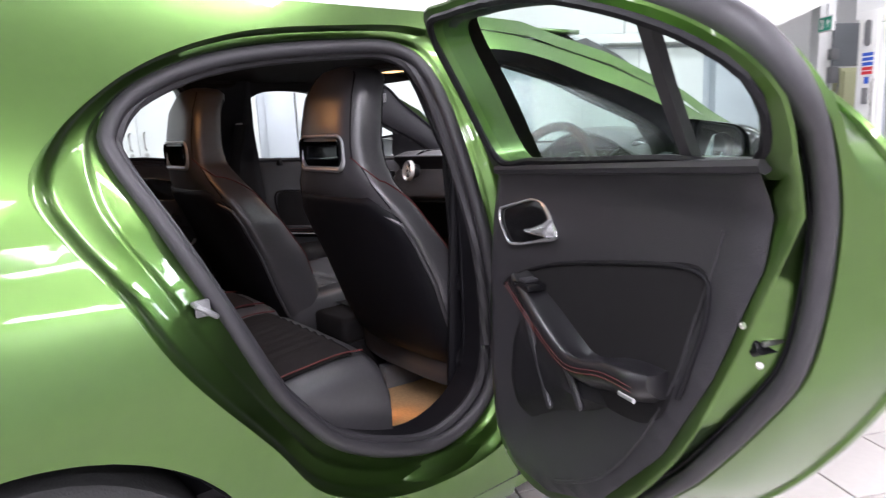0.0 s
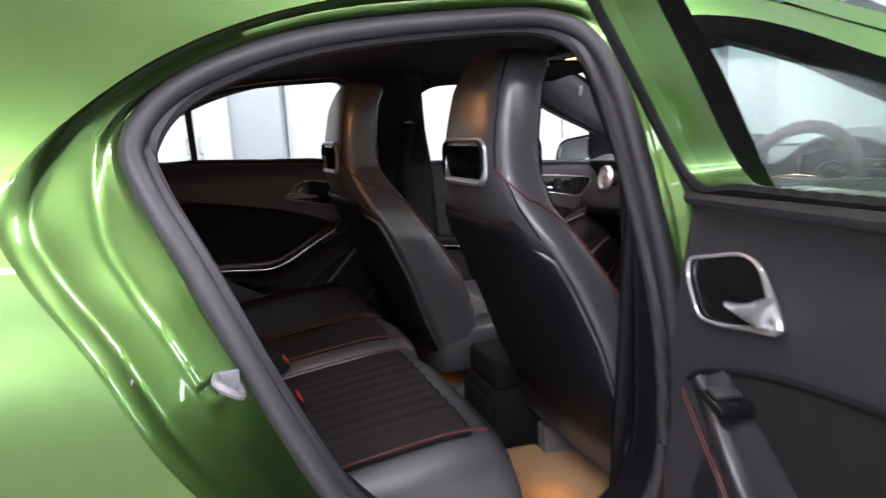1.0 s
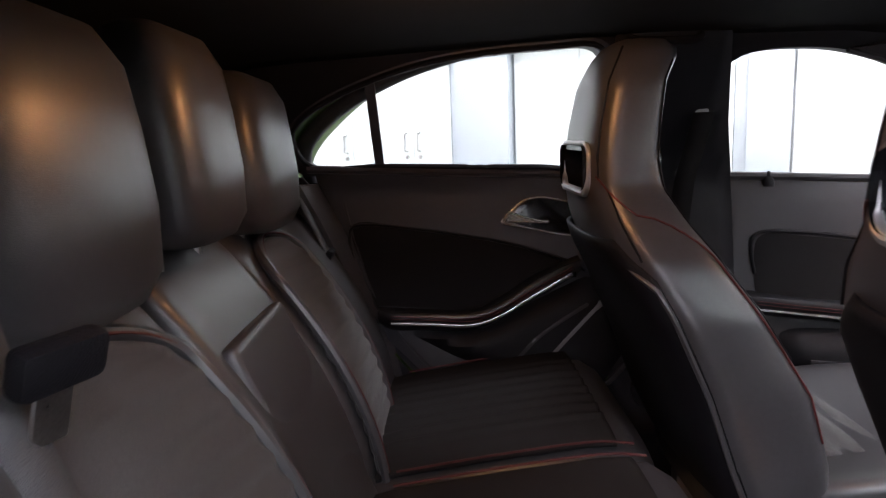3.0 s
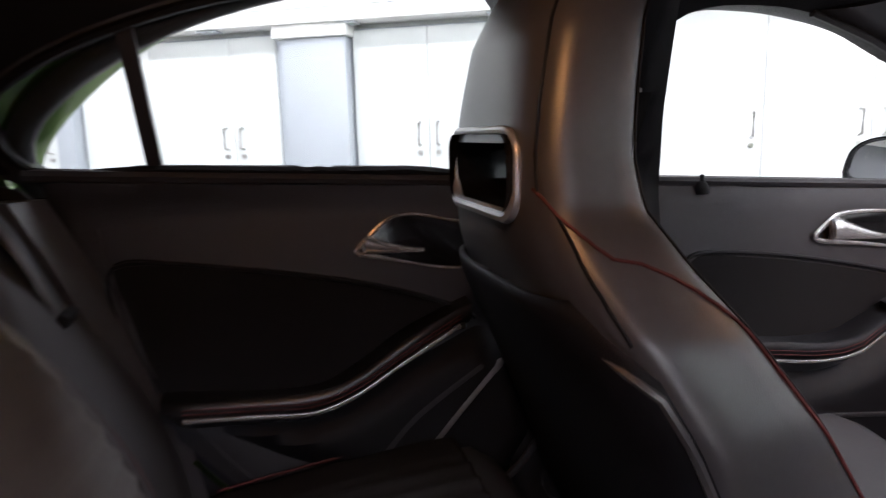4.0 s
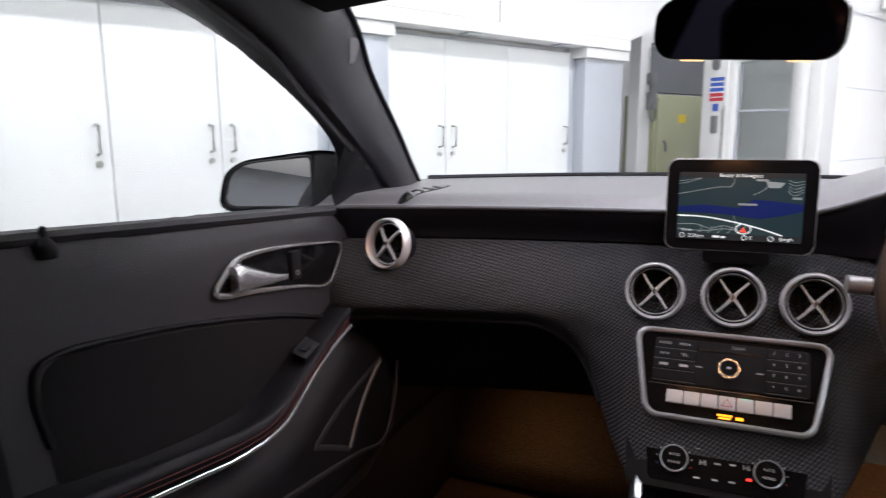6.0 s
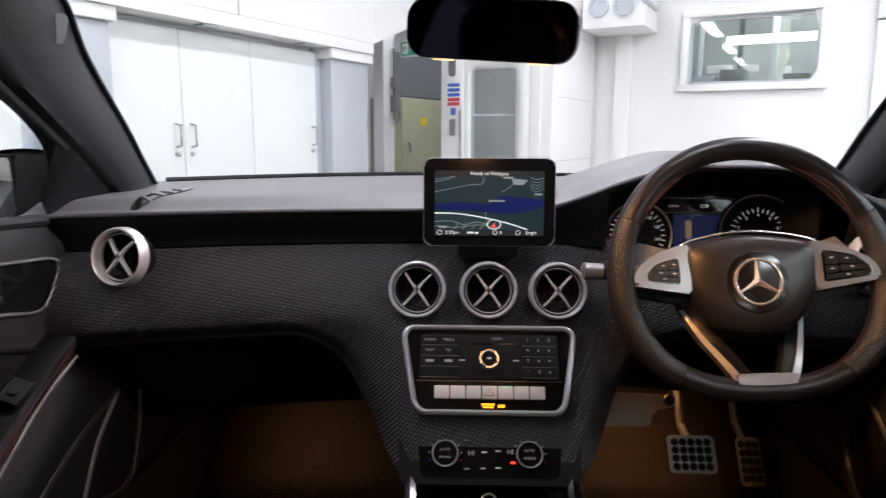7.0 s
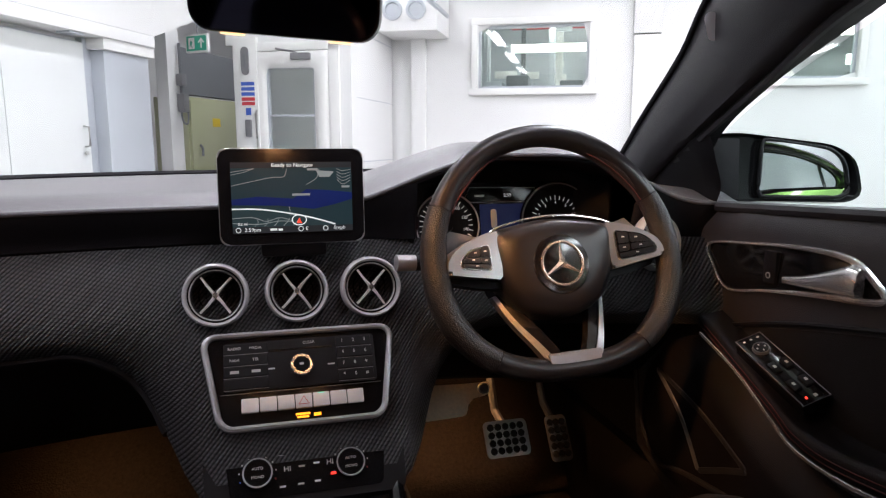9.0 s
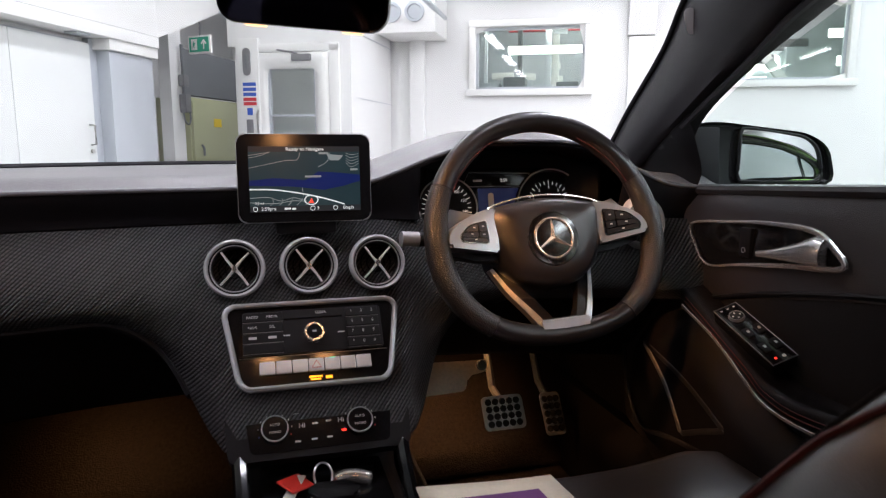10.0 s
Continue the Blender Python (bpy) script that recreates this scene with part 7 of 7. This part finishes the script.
# instrument cluster under its hood
IC = facing(1.200, -0.366, 0.908, 12)
clu = thing("instrument_cluster", IC, "instrument cluster with two round dials and a blue display", "instruments")
part("backing", prism(rounded(0.40, 0.15, 0.03), -0.02, 0.0), GLOSSBLACK, clu)
for sx in (-0.106, 0.102):
    dr_ = 0.0565 if sx < 0 else 0.0705
    d = part("dial", lathe([(0.0, 0.002), (0.050, 0.002), (dr_ - 0.005, 0.006), (dr_ - 0.001, 0.012), (dr_ + 0.002, 0.004)], 48), PLASTIC, clu, "black dial", pose(sx, 0, 0))
    part("dial_ring", lathe([(dr_ - 0.0018, 0.0120), (dr_, 0.0140), (dr_ + 0.0014, 0.0120)], 48), VENTRING, d, "thin silver dial ring", pose(sx, 0, 0))
    for k in range(25):
        a = radians(225 - 270 * k / 24)
        part("dial_tick", boxm((-0.0006, 0.041, 0.0026), (0.0006, 0.048 if k % 3 else 0.0495, 0.003)), LITINK if k < 20 or sx < 0 else REDLED, d, "", pose(sx, 0, 0) @ pose(0, 0, 0, 0, 0, math.degrees(a) - 90))
    for k in range(9):
        a = radians(225 - 270 * k / 8)
        text(str(k * 20 if sx < 0 else k), 0.0075, pose(sx + 0.036 * math.cos(a), 0.036 * math.sin(a), 0.0028), LITINK, d, "dial_number") if k < 8 else None
    part("needle", boxm((-0.0012, -0.006, 0.004), (0.0012, 0.040, 0.006)), REDLED, d, "red needle", pose(sx, 0, 0) @ pose(0, 0, 0, 0, 0, 125))
    part("dial_hub", lathe([(0, 0.010), (0.010, 0.010), (0.012, 0.003)], 20), PLASTIC, d, "", pose(sx, 0, 0))
part("display", boxm((-0.043, -0.045, 0.001), (0.050, 0.036, 0.002)), DIALBLUE, clu, "lit blue display")
part("display_header", boxm((-0.066, 0.039, 0.001), (0.060, 0.064, 0.002)), GLOSSBLACK, clu)
part("header_rim", tube([(x, y, 0.002) for x, y in [(-0.074, 0.040), (0.046, 0.039), (0.064, 0.064), (-0.060, 0.066)]], 0.0009, 5, True), SILVER, clu)
text("2:59", 0.0085, pose(0.010, 0.0510, 0.0022), LITINK, clu, "display_words")
part("display_word_bar", boxm((-0.052, 0.0490, 0.002), (-0.034, 0.0530, 0.0024)), INK, clu)
carshape = part("car_symbol", prism(rounded(0.011, 0.034, 0.005), 0.002, 0.003), INK, clu, "small grey car symbol", pose(-0.018, 0.010, 0))
hood = bmesh.new()
loft([[(dash_top(y, 1.0)[0] + dx, y, dash_top(y, 1.0)[2] - 0.008 + dz) for y in np.linspace(-0.60, -0.10, 36)] for dx, dz in ((0.003, -0.004), (0.05, 0.0), (0.14, -0.012))], False, False, hood)
part("cluster_hood", hood, PLASTIC, clu, "black cluster hood", IC.inverted(), 0.006)
part("cluster_surround", panel(lambda y, z: (1.245 - 0.09 * (abs(y + 0.36) / 0.18) ** 6, y, min(z, dash_top(y, 1.0)[2] - 0.012)), -0.545, -0.185, 0.80, 1.04, 0.02), PLASTIC, clu, "", IC.inverted(), 0.01)

# steering wheel
SW = facing(0.940, -0.352, 0.882, 20) @ pose(0, 0, 0, 0, 0, 2.5)
sw = thing("steering_wheel", SW, "black leather flat-bottomed steering wheel with silver spokes", "steering wheel")


def rim_pt(a, inn=0.0, out=0.0):
    c, s = math.cos(a), math.sin(a)
    if s >= 0:
        return ((0.179 - inn) * c, 0.012 + (0.180 - inn) * s, -0.003 + out)
    return ((0.179 - inn) * math.copysign(abs(c) ** 0.85, c), 0.012 - (0.156 - inn) * abs(s) ** 0.85, -0.003 + out)


rimp = [rim_pt(2 * math.pi * i / 96) for i in range(96)]
part("rim", tube(rimp, 0.0162, 16, True), RIMLEATHER, sw, "black leather rim", angle=80)
for a0, a1 in ((-56, 26), (154, 236)):
    seg = [rim_pt(radians(a)) for a in np.linspace(a0, a1, 34)]
    k = len(seg)
    part("grip", tube(seg, [0.0168 + 0.0022 * math.sin(math.pi * i / (k - 1)) for i in range(k)], 16), PERF, sw, "perforated leather grip", angle=80)
for a in (26, 154, -56, 236):
    t = rim_pt(radians(a))
    part("rim_seam", tube([(t[0] + 0.0172 * (math.cos(b) * math.cos(radians(a))), t[1] + 0.0172 * math.cos(b) * math.sin(radians(a)), t[2] + 0.0172 * math.sin(b)) for b in np.linspace(0, 2 * math.pi, 20, endpoint=False)], 0.0009, 5, True), PLASTIC, sw)
for a0, a1 in ((26, 64), (116, 154)):
    pad = [rim_pt(radians(a), 0.006) for a in np.linspace(a0 - 6, a1 + 6, 20)]
    part("thumb_pad", tube(pad, [0.0135 * math.sin(math.pi * (i + 1) / 21) ** 0.5 for i in range(20)], 12), PERF, sw, "perforated thumb rest", angle=80)
    part("stitching", tube([rim_pt(radians(a), 0.0165, 0.008) for a in np.linspace(a0, a1, 20)], 0.0009, 5), REDTHREAD, sw, "dark red stitching")
# hub: a rounded shield
shield = spline([(-0.091, 0.052), (-0.060, 0.0625), (0.0, 0.0695), (0.060, 0.0625), (0.091, 0.052), (0.091, 0.016), (0.083, -0.018), (0.060, -0.053), (0.030, -0.068), (0.0, -0.072), (-0.030, -0.068), (-0.060, -0.053), (-0.083, -0.018), (-0.091, 0.016)], 72, True)
part("hub_trim", tube(spline([(-0.089, -0.012, -0.004), (-0.0955, 0.018, -0.003), (-0.096, 0.051, -0.003), (-0.062, 0.0655, -0.004), (0.0, 0.0725, -0.004), (0.062, 0.0655, -0.004), (0.096, 0.051, -0.003), (0.0955, 0.018, -0.003), (0.089, -0.012, -0.004)], 60), 0.0016, 6), CHROME, sw, "thin chrome line round the hub")
part("hub", loft([[(x * k, y * k, h) for x, y in shield] for k, h in ((1.0, -0.060), (1.02, -0.02), (0.97, -0.004), (0.85, 0.006), (0.6, 0.010), (0.3, 0.012), (0.02, 0.0125))], True, True), RIMLEATHER, sw, "black leather airbag hub", angle=80)
part("emblem", lathe([(0.0, 0.0135), (0.034, 0.0135), (0.041, 0.0128), (0.043, 0.010)], 40), GLOSSBLACK, sw, "round black and chrome centre badge")
part("emblem_ring", tube([(0.0305 * math.cos(a), 0.0305 * math.sin(a), 0.0145) for a in np.linspace(0, 2 * math.pi, 40, endpoint=False)], 0.0020, 8, True), CHROME, sw, "chrome badge ring")
for k in range(3):
    bm = loft([[(x, y, z) for x, z in ((-w, 0.0140), (0, 0.0180 if y < 0.028 else 0.0150), (w, 0.0140))] for y, w in ((0.0, 0.0052), (0.010, 0.0034), (0.0295, 0.0012))], False)
    part("emblem_bar", bm, CHROME, sw, "", pose(0, 0, 0, 0, 0, 120 * k), angle=20)
for sg in (-1, 1):
    turn = (lambda L: L) if sg > 0 else (lambda L: L[::-1])
    out = turn([(sg * x, y) for x, y in fillet([(0.080, 0.056), (0.101, 0.054), (0.131, 0.043), (0.156, 0.028), (0.1655, 0.013), (0.165, -0.001), (0.085, -0.013)], [0.004, 0.012, 0.02, 0.014, 0.008, 0.005, 0.004])])
    dish = pose(sg * 0.085, 0, -0.002) @ pose(0, 0, 0, 0, -9 * sg, 0) @ pose(-sg * 0.085, 0, 0)
    sp = part("spoke", prism(out, -0.030, 0.002, None, 0.005), KEYSILVER, sw, "satin silver spoke", dish)
    fx0, fx1, fy0, fy1 = (0.101, 0.148, 0.001, 0.037) if sg < 0 else (0.094, 0.155, -0.002, 0.042)
    to = lambda L: [(fx0 + (x - 0.099) / 0.054 * (fx1 - fx0), fy0 + (y - 0.005) / 0.044 * (fy1 - fy0)) for x, y in L]
    fld = turn([(sg * x, y) for x, y in fillet(to([(0.099, 0.049), (0.137, 0.040), (0.153, 0.021), (0.151, 0.011), (0.099, 0.005)]), [0.006, 0.014, 0.008, 0.006, 0.005])])
    part("key_field", prism(fld, 0.002, 0.0045, None, 0.001), GLOSSBLACK, sp, "black key field", dish)
    part("field_rim", tube([(x, y, 0.0035) for x, y in fld], 0.0010, 6, True), CHROME, sp, "thin chrome key rim", dish)
    for quad in (((0.1015, 0.0465), (0.1165, 0.0430), (0.1165, 0.0285), (0.1015, 0.0285)), ((0.118, 0.0425), (0.1345, 0.0375), (0.1430, 0.0285), (0.118, 0.0285)), ((0.1015, 0.0270), (0.1165, 0.0270), (0.1165, 0.0175), (0.1015, 0.0160)), ((0.118, 0.0270), (0.1440, 0.0270), (0.1495, 0.0205), (0.118, 0.0180)), ((0.1015, 0.0145), (0.1490, 0.0185), (0.1485, 0.0125), (0.1015, 0.0075))):
        quad = to(quad)
        kx, ky_ = sg * (quad[0][0] + quad[1][0]) / 2, (quad[0][1] + quad[2][1]) / 2
        part("key", prism(turn([(sg * x, y) for x, y in fillet(quad, 0.0025, 3)]), 0.0045, 0.0065, None, 0.0007), SOFT if sg < 0 else PLASTIC, sp, "", dish)
        part("key_symbol", boxm((kx - 0.0020, ky_ - 0.0008, 0.0065), (kx + 0.0020, ky_ + 0.0008, 0.0069)), INK, sp, "", dish)
    # the shaded gap below the spoke, put in as a black solid
    part("spoke_shadow_gap", prism(turn([(sg * x, y) for x, y in ((0.080, -0.013), (0.122, -0.008), (0.164, 0.000), (0.160, -0.010), (0.120, -0.020), (0.080, -0.026))]), -0.035, -0.016, None, 0.003), PLASTIC, sp, "black strip imitating the shade under the spoke")
    # lower spoke: a dark web with a satin edge, from behind the hub down to the rim
    arm = spline([(0.083, -0.030, -0.052), (0.068, -0.070, -0.030), (0.050, -0.105, -0.006), (0.037, -0.130, 0.006)], 14)
    rings = [[(sg * (x + dx), y + dy, z + dz) for dx, dy, dz in ((0.0, 0.0, 0.0), (-0.018, 0.010, 0.0), (-0.020, 0.010, -0.014), (0.0, 0.0, -0.018))] for x, y, z in arm]
    part("lower_spoke", loft(rings, True, True), GLOSSBLACK, sw, "gloss black lower spoke web", angle=40)
    rings = [[(sg * (x + dx), y + dy, z + dz) for dx, dy, dz in ((0.004, -0.002, 0.002), (-w, 0.4 * w, 0.003), (-w, 0.4 * w, -0.004), (0.004, -0.002, -0.016))] for (x, y, z), w in zip(arm, np.linspace(0.001, 0.0065, 14))]
    part("spoke_edge", loft(rings, True, True), KEYSILVER, sw, "satin silver lower spoke edge", angle=40)
part("lower_bridge", prism(fillet([(-0.040, -0.121), (0.040, -0.121), (0.036, -0.143), (-0.036, -0.143)], [0.002, 0.002, 0.006, 0.006]), -0.008, 0.011, None, 0.003), KEYSILVER, sw, "satin silver lower spoke")
part("column", lathe([(0.045, -0.06), (0.055, -0.10), (0.065, -0.28)], 24), PLASTIC, sw, "black steering column shroud")
for sg, ln in ((-1, 0.185), (1, 0.165)):
    part("stalk", tube([(sg * 0.05, 0.02, -0.11), (sg * 0.12, 0.03, -0.10), (sg * ln, 0.035, -0.09)], [0.008, 0.009, 0.012], 10), PLASTIC, sw, "black column stalk")
    part("stalk_tip", tube([(sg * ln, 0.035, -0.09), (sg * (ln + 0.028), 0.037, -0.087)], 0.0125, 12), SILVER, sw, "silver stalk tip")
    part("shift_paddle", prism([(sg * x, y) for x, y in ((0.10, 0.056), (0.140, 0.068), (0.156, 0.052), (0.150, 0.036), (0.10, 0.030))], -0.045, -0.040), GREYMETAL, sw, "grey shift paddle")

# ignition surround and knee-side details
part("start_dial", lathe([(0, 0.01), (0.022, 0.01), (0.026, 0.004), (0.028, 0.0)], 24, facing(1.12, -0.56, 0.80, 10)), GLOSSBLACK, dash, "black round light switch")
part("start_dial_ring", lathe([(0.022, 0.0105), (0.025, 0.012), (0.028, 0.004)], 24, facing(1.12, -0.56, 0.80, 10)), SILVER, dash)
part("round_socket", lathe([(0.014, 0.0), (0.017, 0.004), (0.019, 0.0)], 20, facing(1.085, -0.172, 0.745, 15)), GREYMETAL, dash)

# ---- centre tunnel ----
tun = thing("centre_console", pose(0, 0, 0), "black centre console with gloss storage lid", "console")
rings = []
for x, zt, hw in ((1.30, 0.60, 0.125), (1.05, 0.560, 0.122), (1.0, 0.525, 0.118), (0.84, 0.520, 0.115), (0.70, 0.510, 0.112), (0.50, 0.505, 0.11), (0.36, 0.51, 0.108)):
    rings.append([(x, y, z) for y, z in ((-hw - 0.03, 0.262), (-hw - 0.012, 0.42), (-hw, zt - 0.012), (-hw + 0.012, zt), (hw - 0.012, zt), (hw, zt - 0.012), (hw + 0.012, 0.42), (hw + 0.03, 0.262))])
part("tunnel", loft(rings, False), PLASTIC, tun, "black console body", angle=50)
part("carpet_side", panel(lambda x, z: (x, -0.160 - 0.05 * (0.5 - z), z), 0.75, 1.35, 0.262, 0.50, 0.05), CARPET, tun, "dark carpeted tunnel side", None, 0.01)
for sg in (-1, 1):
    part("side_rail", tube(spline([(1.02, sg * 0.122, 0.655), (0.97, sg * 0.120, 0.60), (0.88, sg * 0.114, 0.555), (0.72, sg * 0.108, 0.522), (0.42, sg * 0.104, 0.516)], 20), 0.011, 8), GLOSSBLACK, tun, "gloss black side rail")
part("console_slope", panel(lambda y, s: (1.05 - 0.04 * s, y, 0.60 - 0.06 * s), -0.11, 0.11, 0, 1, 0.1), GLOSSBLACK, tun, "", None, 0.006)
part("storage_lid", boxm((0.78, -0.092, 0.522), (1.0, 0.092, 0.537), 0.006), GLOSSBLACK, tun, "gloss black storage lid")
part("lid_trim", tube([(1.008, -0.088, 0.552), (1.014, 0.0, 0.555), (1.008, 0.088, 0.552)], 0.003, 6), SILVER, tun, "thin silver line")
part("lid_grip", tube(spline([(0.915, -0.066, 0.541), (0.920, -0.050, 0.546), (0.922, -0.030, 0.548), (0.918, -0.012, 0.544)], 12), [0.006] + [0.010] * 10 + [0.006], 12), CHROME, tun, "chrome lid grip")
part("arm_box", boxm((0.27, -0.10, 0.42), (0.50, 0.10, 0.50), 0.025, 4), INSERT, tun, "black armrest box")
part("arm_base", boxm((0.26, -0.105, 0.262), (0.48, 0.105, 0.425), 0.015), INSERT, tun)
part("rear_vents", boxm((0.247, -0.085, 0.30), (0.262, 0.085, 0.40), 0.006), INSERT, tun, "black rear vent panel")

# pedals
def pedal(name, x, y, z, w, h, rows, cols, label, tilt):
    m = facing(x, y, z, tilt)
    p = thing(name, m, label, "pedal", "pedals")
    part("plate", prism(rounded(w, h, 0.010), -0.004, 0.0, None, 0.001), SILVER, p, "brushed steel plate")
    for i in range(cols):
        for j in range(rows):
            part("rubber_stud", lathe([(0, 0.004), (0.0064, 0.004), (0.0078, 0.0)], 10), TYRE, p, "black rubber stud", pose((i - (cols - 1) / 2) * w * 0.86 / cols, (j - (rows - 1) / 2) * h * 0.86 / rows, 0))
    part("pedal_arm", tube([(0, 0.02, -0.004), (0, h * 0.9, -0.05), (0, h * 2.3, -0.04)], 0.009, 8), DARKGREY, p, "dark steel arm")


pedal("brake_pedal", 1.3176, -0.427, 0.4403, 0.096, 0.075, 4, 5, "steel brake pedal with black rubber studs", 34)
pedal("accelerator_pedal", 1.360, -0.566, 0.405, 0.050, 0.100, 5, 3, "narrow steel accelerator with black rubber studs", 34)
ft = thing("foot_plate", facing(1.36, -0.285, 0.52, 30), "beige moulded plate beside the driver's footwell", "trim plate")
part("plate", prism(fillet([(-0.055, -0.040), (0.062, -0.036), (0.070, -0.004), (0.118, 0.004), (0.122, 0.030), (0.070, 0.030), (-0.05, 0.034)], 0.010), -0.006, 0.0, None, 0.003), BEIGE, ft)
part("bolt", lathe([(0, 0.006), (0.010, 0.006), (0.012, 0.0)], 14), DARKGREY, ft, "dark bolt", pose(0.105, 0.017, 0.0))

# inside mirror
MR = facing(0.870, 0.015, 1.203, -6) @ pose(0, 0, 0, 0, -14, -3)
mr = thing("rear_view_mirror", MR, "black framed rear-view mirror under the roof", "mirror")
sec = [(x, y * (1 + 0.12 * (abs(x) / 0.12) ** 2 * (-1 if y > 0 else 1) * 0.5)) for x, y in rounded(0.212, 0.072, 0.026, 6)]
part("mirror_case", loft([[(x * k, y * k, h) for x, y in sec] for k, h in ((0.98, 0.0), (1.0, -0.006), (0.95, -0.03), (0.7, -0.045), (0.3, -0.05))], True, True), GLOSSBLACK, mr, "black mirror case", angle=70)
for sx in (-0.06, 0.06):
    part("mirror_lens", boxm((sx - 0.013, -0.0385, -0.024), (sx + 0.013, -0.034, -0.010), 0.002), LENSGLOW, mr, "small lit warm lens")
part("mirror_glass", prism([(x * 0.95, y * 0.92) for x, y in sec], 0.0, 0.002), mat("dimmed_mirror", (0.055, 0.048, 0.075), 0.05, 1.0, 0), mr, "dimmed mirror glass", smooth=False)
part("mirror_stem", tube([(0, 0.0, -0.045), (0, 0.05, -0.04), (0, 0.075, -0.03)], 0.012, 10), PLASTIC, mr)

# overhead lamp units
lu = thing("dome_lamp", pose(-0.20, 0, 1.289, 0, -3, 0), "small lit dome lamp in the roof lining", "lamp")
bm = bmesh.new()
for lo, hi in (((-0.07, -0.05, -0.011), (-0.052, 0.05, 0.01)), ((0.052, -0.05, -0.011), (0.07, 0.05, 0.01)), ((-0.052, -0.05, -0.011), (0.052, -0.032, 0.01)), ((-0.052, 0.032, -0.011), (0.052, 0.05, 0.01))):
    box(bm, lo, hi, 0.003)
part("bezel", bm, PLASTIC, lu)
part("lens", boxm((-0.052, -0.032, 0.0), (0.052, 0.032, 0.004), 0), LENSGLOW, lu, "lit warm lens")
lu = thing("map_lamp_unit", pose(0.62, 0, 1.285), "overhead console with lit warm map lamps", "lamp")
part("bezel", boxm((-0.09, -0.11, -0.012), (0.09, 0.11, 0.012), 0.01), PLASTIC, lu)
for sy in (-0.07, 0.03, 0.07):
    part("lens", boxm((-0.025, sy - 0.016, -0.0142), (0.025, sy + 0.016, -0.0122), 0), LENSGLOW, lu, "lit warm lens")
for x, y, z in ((1.42, 0.40, 0.592), (1.42, -0.34, 0.592)):
    fl = solo("footwell_light", boxm((-0.03, -0.02, 0), (0.03, 0.02, 0.012), 0.003), WHITE, pose(x, y, z), "small lamp under the dashboard", "lamp", "footwell lights")
for sg in (-1, 1):
    gh = thing("grab_handle", pose(0, 0, 0), "charcoal folding grab handle on the roof edge", "grab handle", "grab handles")
    part("grip", tube(spline([(0.10, sg * 0.50, 1.272), (0.12, sg * 0.49, 1.262), (0.22, sg * 0.488, 1.260), (0.24, sg * 0.50, 1.272)], 16), 0.008, 8), HEADLINE, gh)
    sv = solo("sun_visor", boxm((-0.09, -0.19, -0.009), (0.09, 0.19, 0.009), 0.008, 3), HEADLINE, pose(0.70, sg * 0.33, 1.272, 0, 6, 0), "charcoal sun visor folded up", "sun visor", "sun visors")
for sg in (1, -1):
    at = Vector((0.935, sg * 0.575, 1.214))
    solo("airbag_tag", prism(rounded(0.017, 0.040, 0.008), 0, 0.003), mat("pale_grey_tag", (0.42, 0.42, 0.44), 0.5, 0, 0.05, 20), look(at, at * 2 - Vector((0.1, 0.0, 1.05)), -14 * sg), "small pale oval tag on the pillar", "tag", "pillar tags")

# loose things
ky = thing("car_keys", pose(0.945, 0.005, 0.537), "car keys with a red tag on the console lid", "keys")
part("red_tag", boxm((-0.017, -0.023, 0.0), (0.017, 0.023, 0.003), 0.002, 1, pose(-0.030, 0.038, 0.012, 10, -14, 42)), REDPLASTIC, ky, "red plastic tag")
part("key_ring", tube([(-0.033 + 0.015 * math.cos(a), -0.001 + 0.013 * math.sin(a), 0.022 + 0.012 * math.cos(a)) for a in np.linspace(0, 2 * math.pi, 20, endpoint=False)], 0.0016, 6, True), STEEL, ky, "steel ring")
part("key_fob", prism(rounded(0.034, 0.072, 0.014), 0, 0.013, None, 0.004), GLOSSBLACK, ky, "black key fob", pose(-0.062, -0.012, 0.004, 6, -12, 8))
part("paper_label", boxm((-0.05, 0.008, 0.006), (0.015, 0.024, 0.0075), 0, 1, pose(-0.030, 0.020, 0.006, 0, -8, -22)), WHITE, ky, "white paper label")
pc = thing("paper_seat_cover", pose(0, 0, 0), "cream printed paper lying on the driver's seat", "paper")
part("sheet", panel(lambda x, y: (x, y, 0.596 + 0.010 * math.sin(x * 9) * math.cos(y * 11)), 0.56, 0.775, -0.285, -0.10, 0.03), PAPER, pc, "", None, 0.002)
part("printed_bar", panel(lambda x, y: (x, y, 0.599 + 0.010 * math.sin(x * 9) * math.cos(y * 11)), 0.58, 0.735, -0.25, -0.125, 0.03), mat("purple_print", (0.16, 0.05, 0.20), 0.7, 0, 0.1, 30), pc, "purple printed block")

tiles()
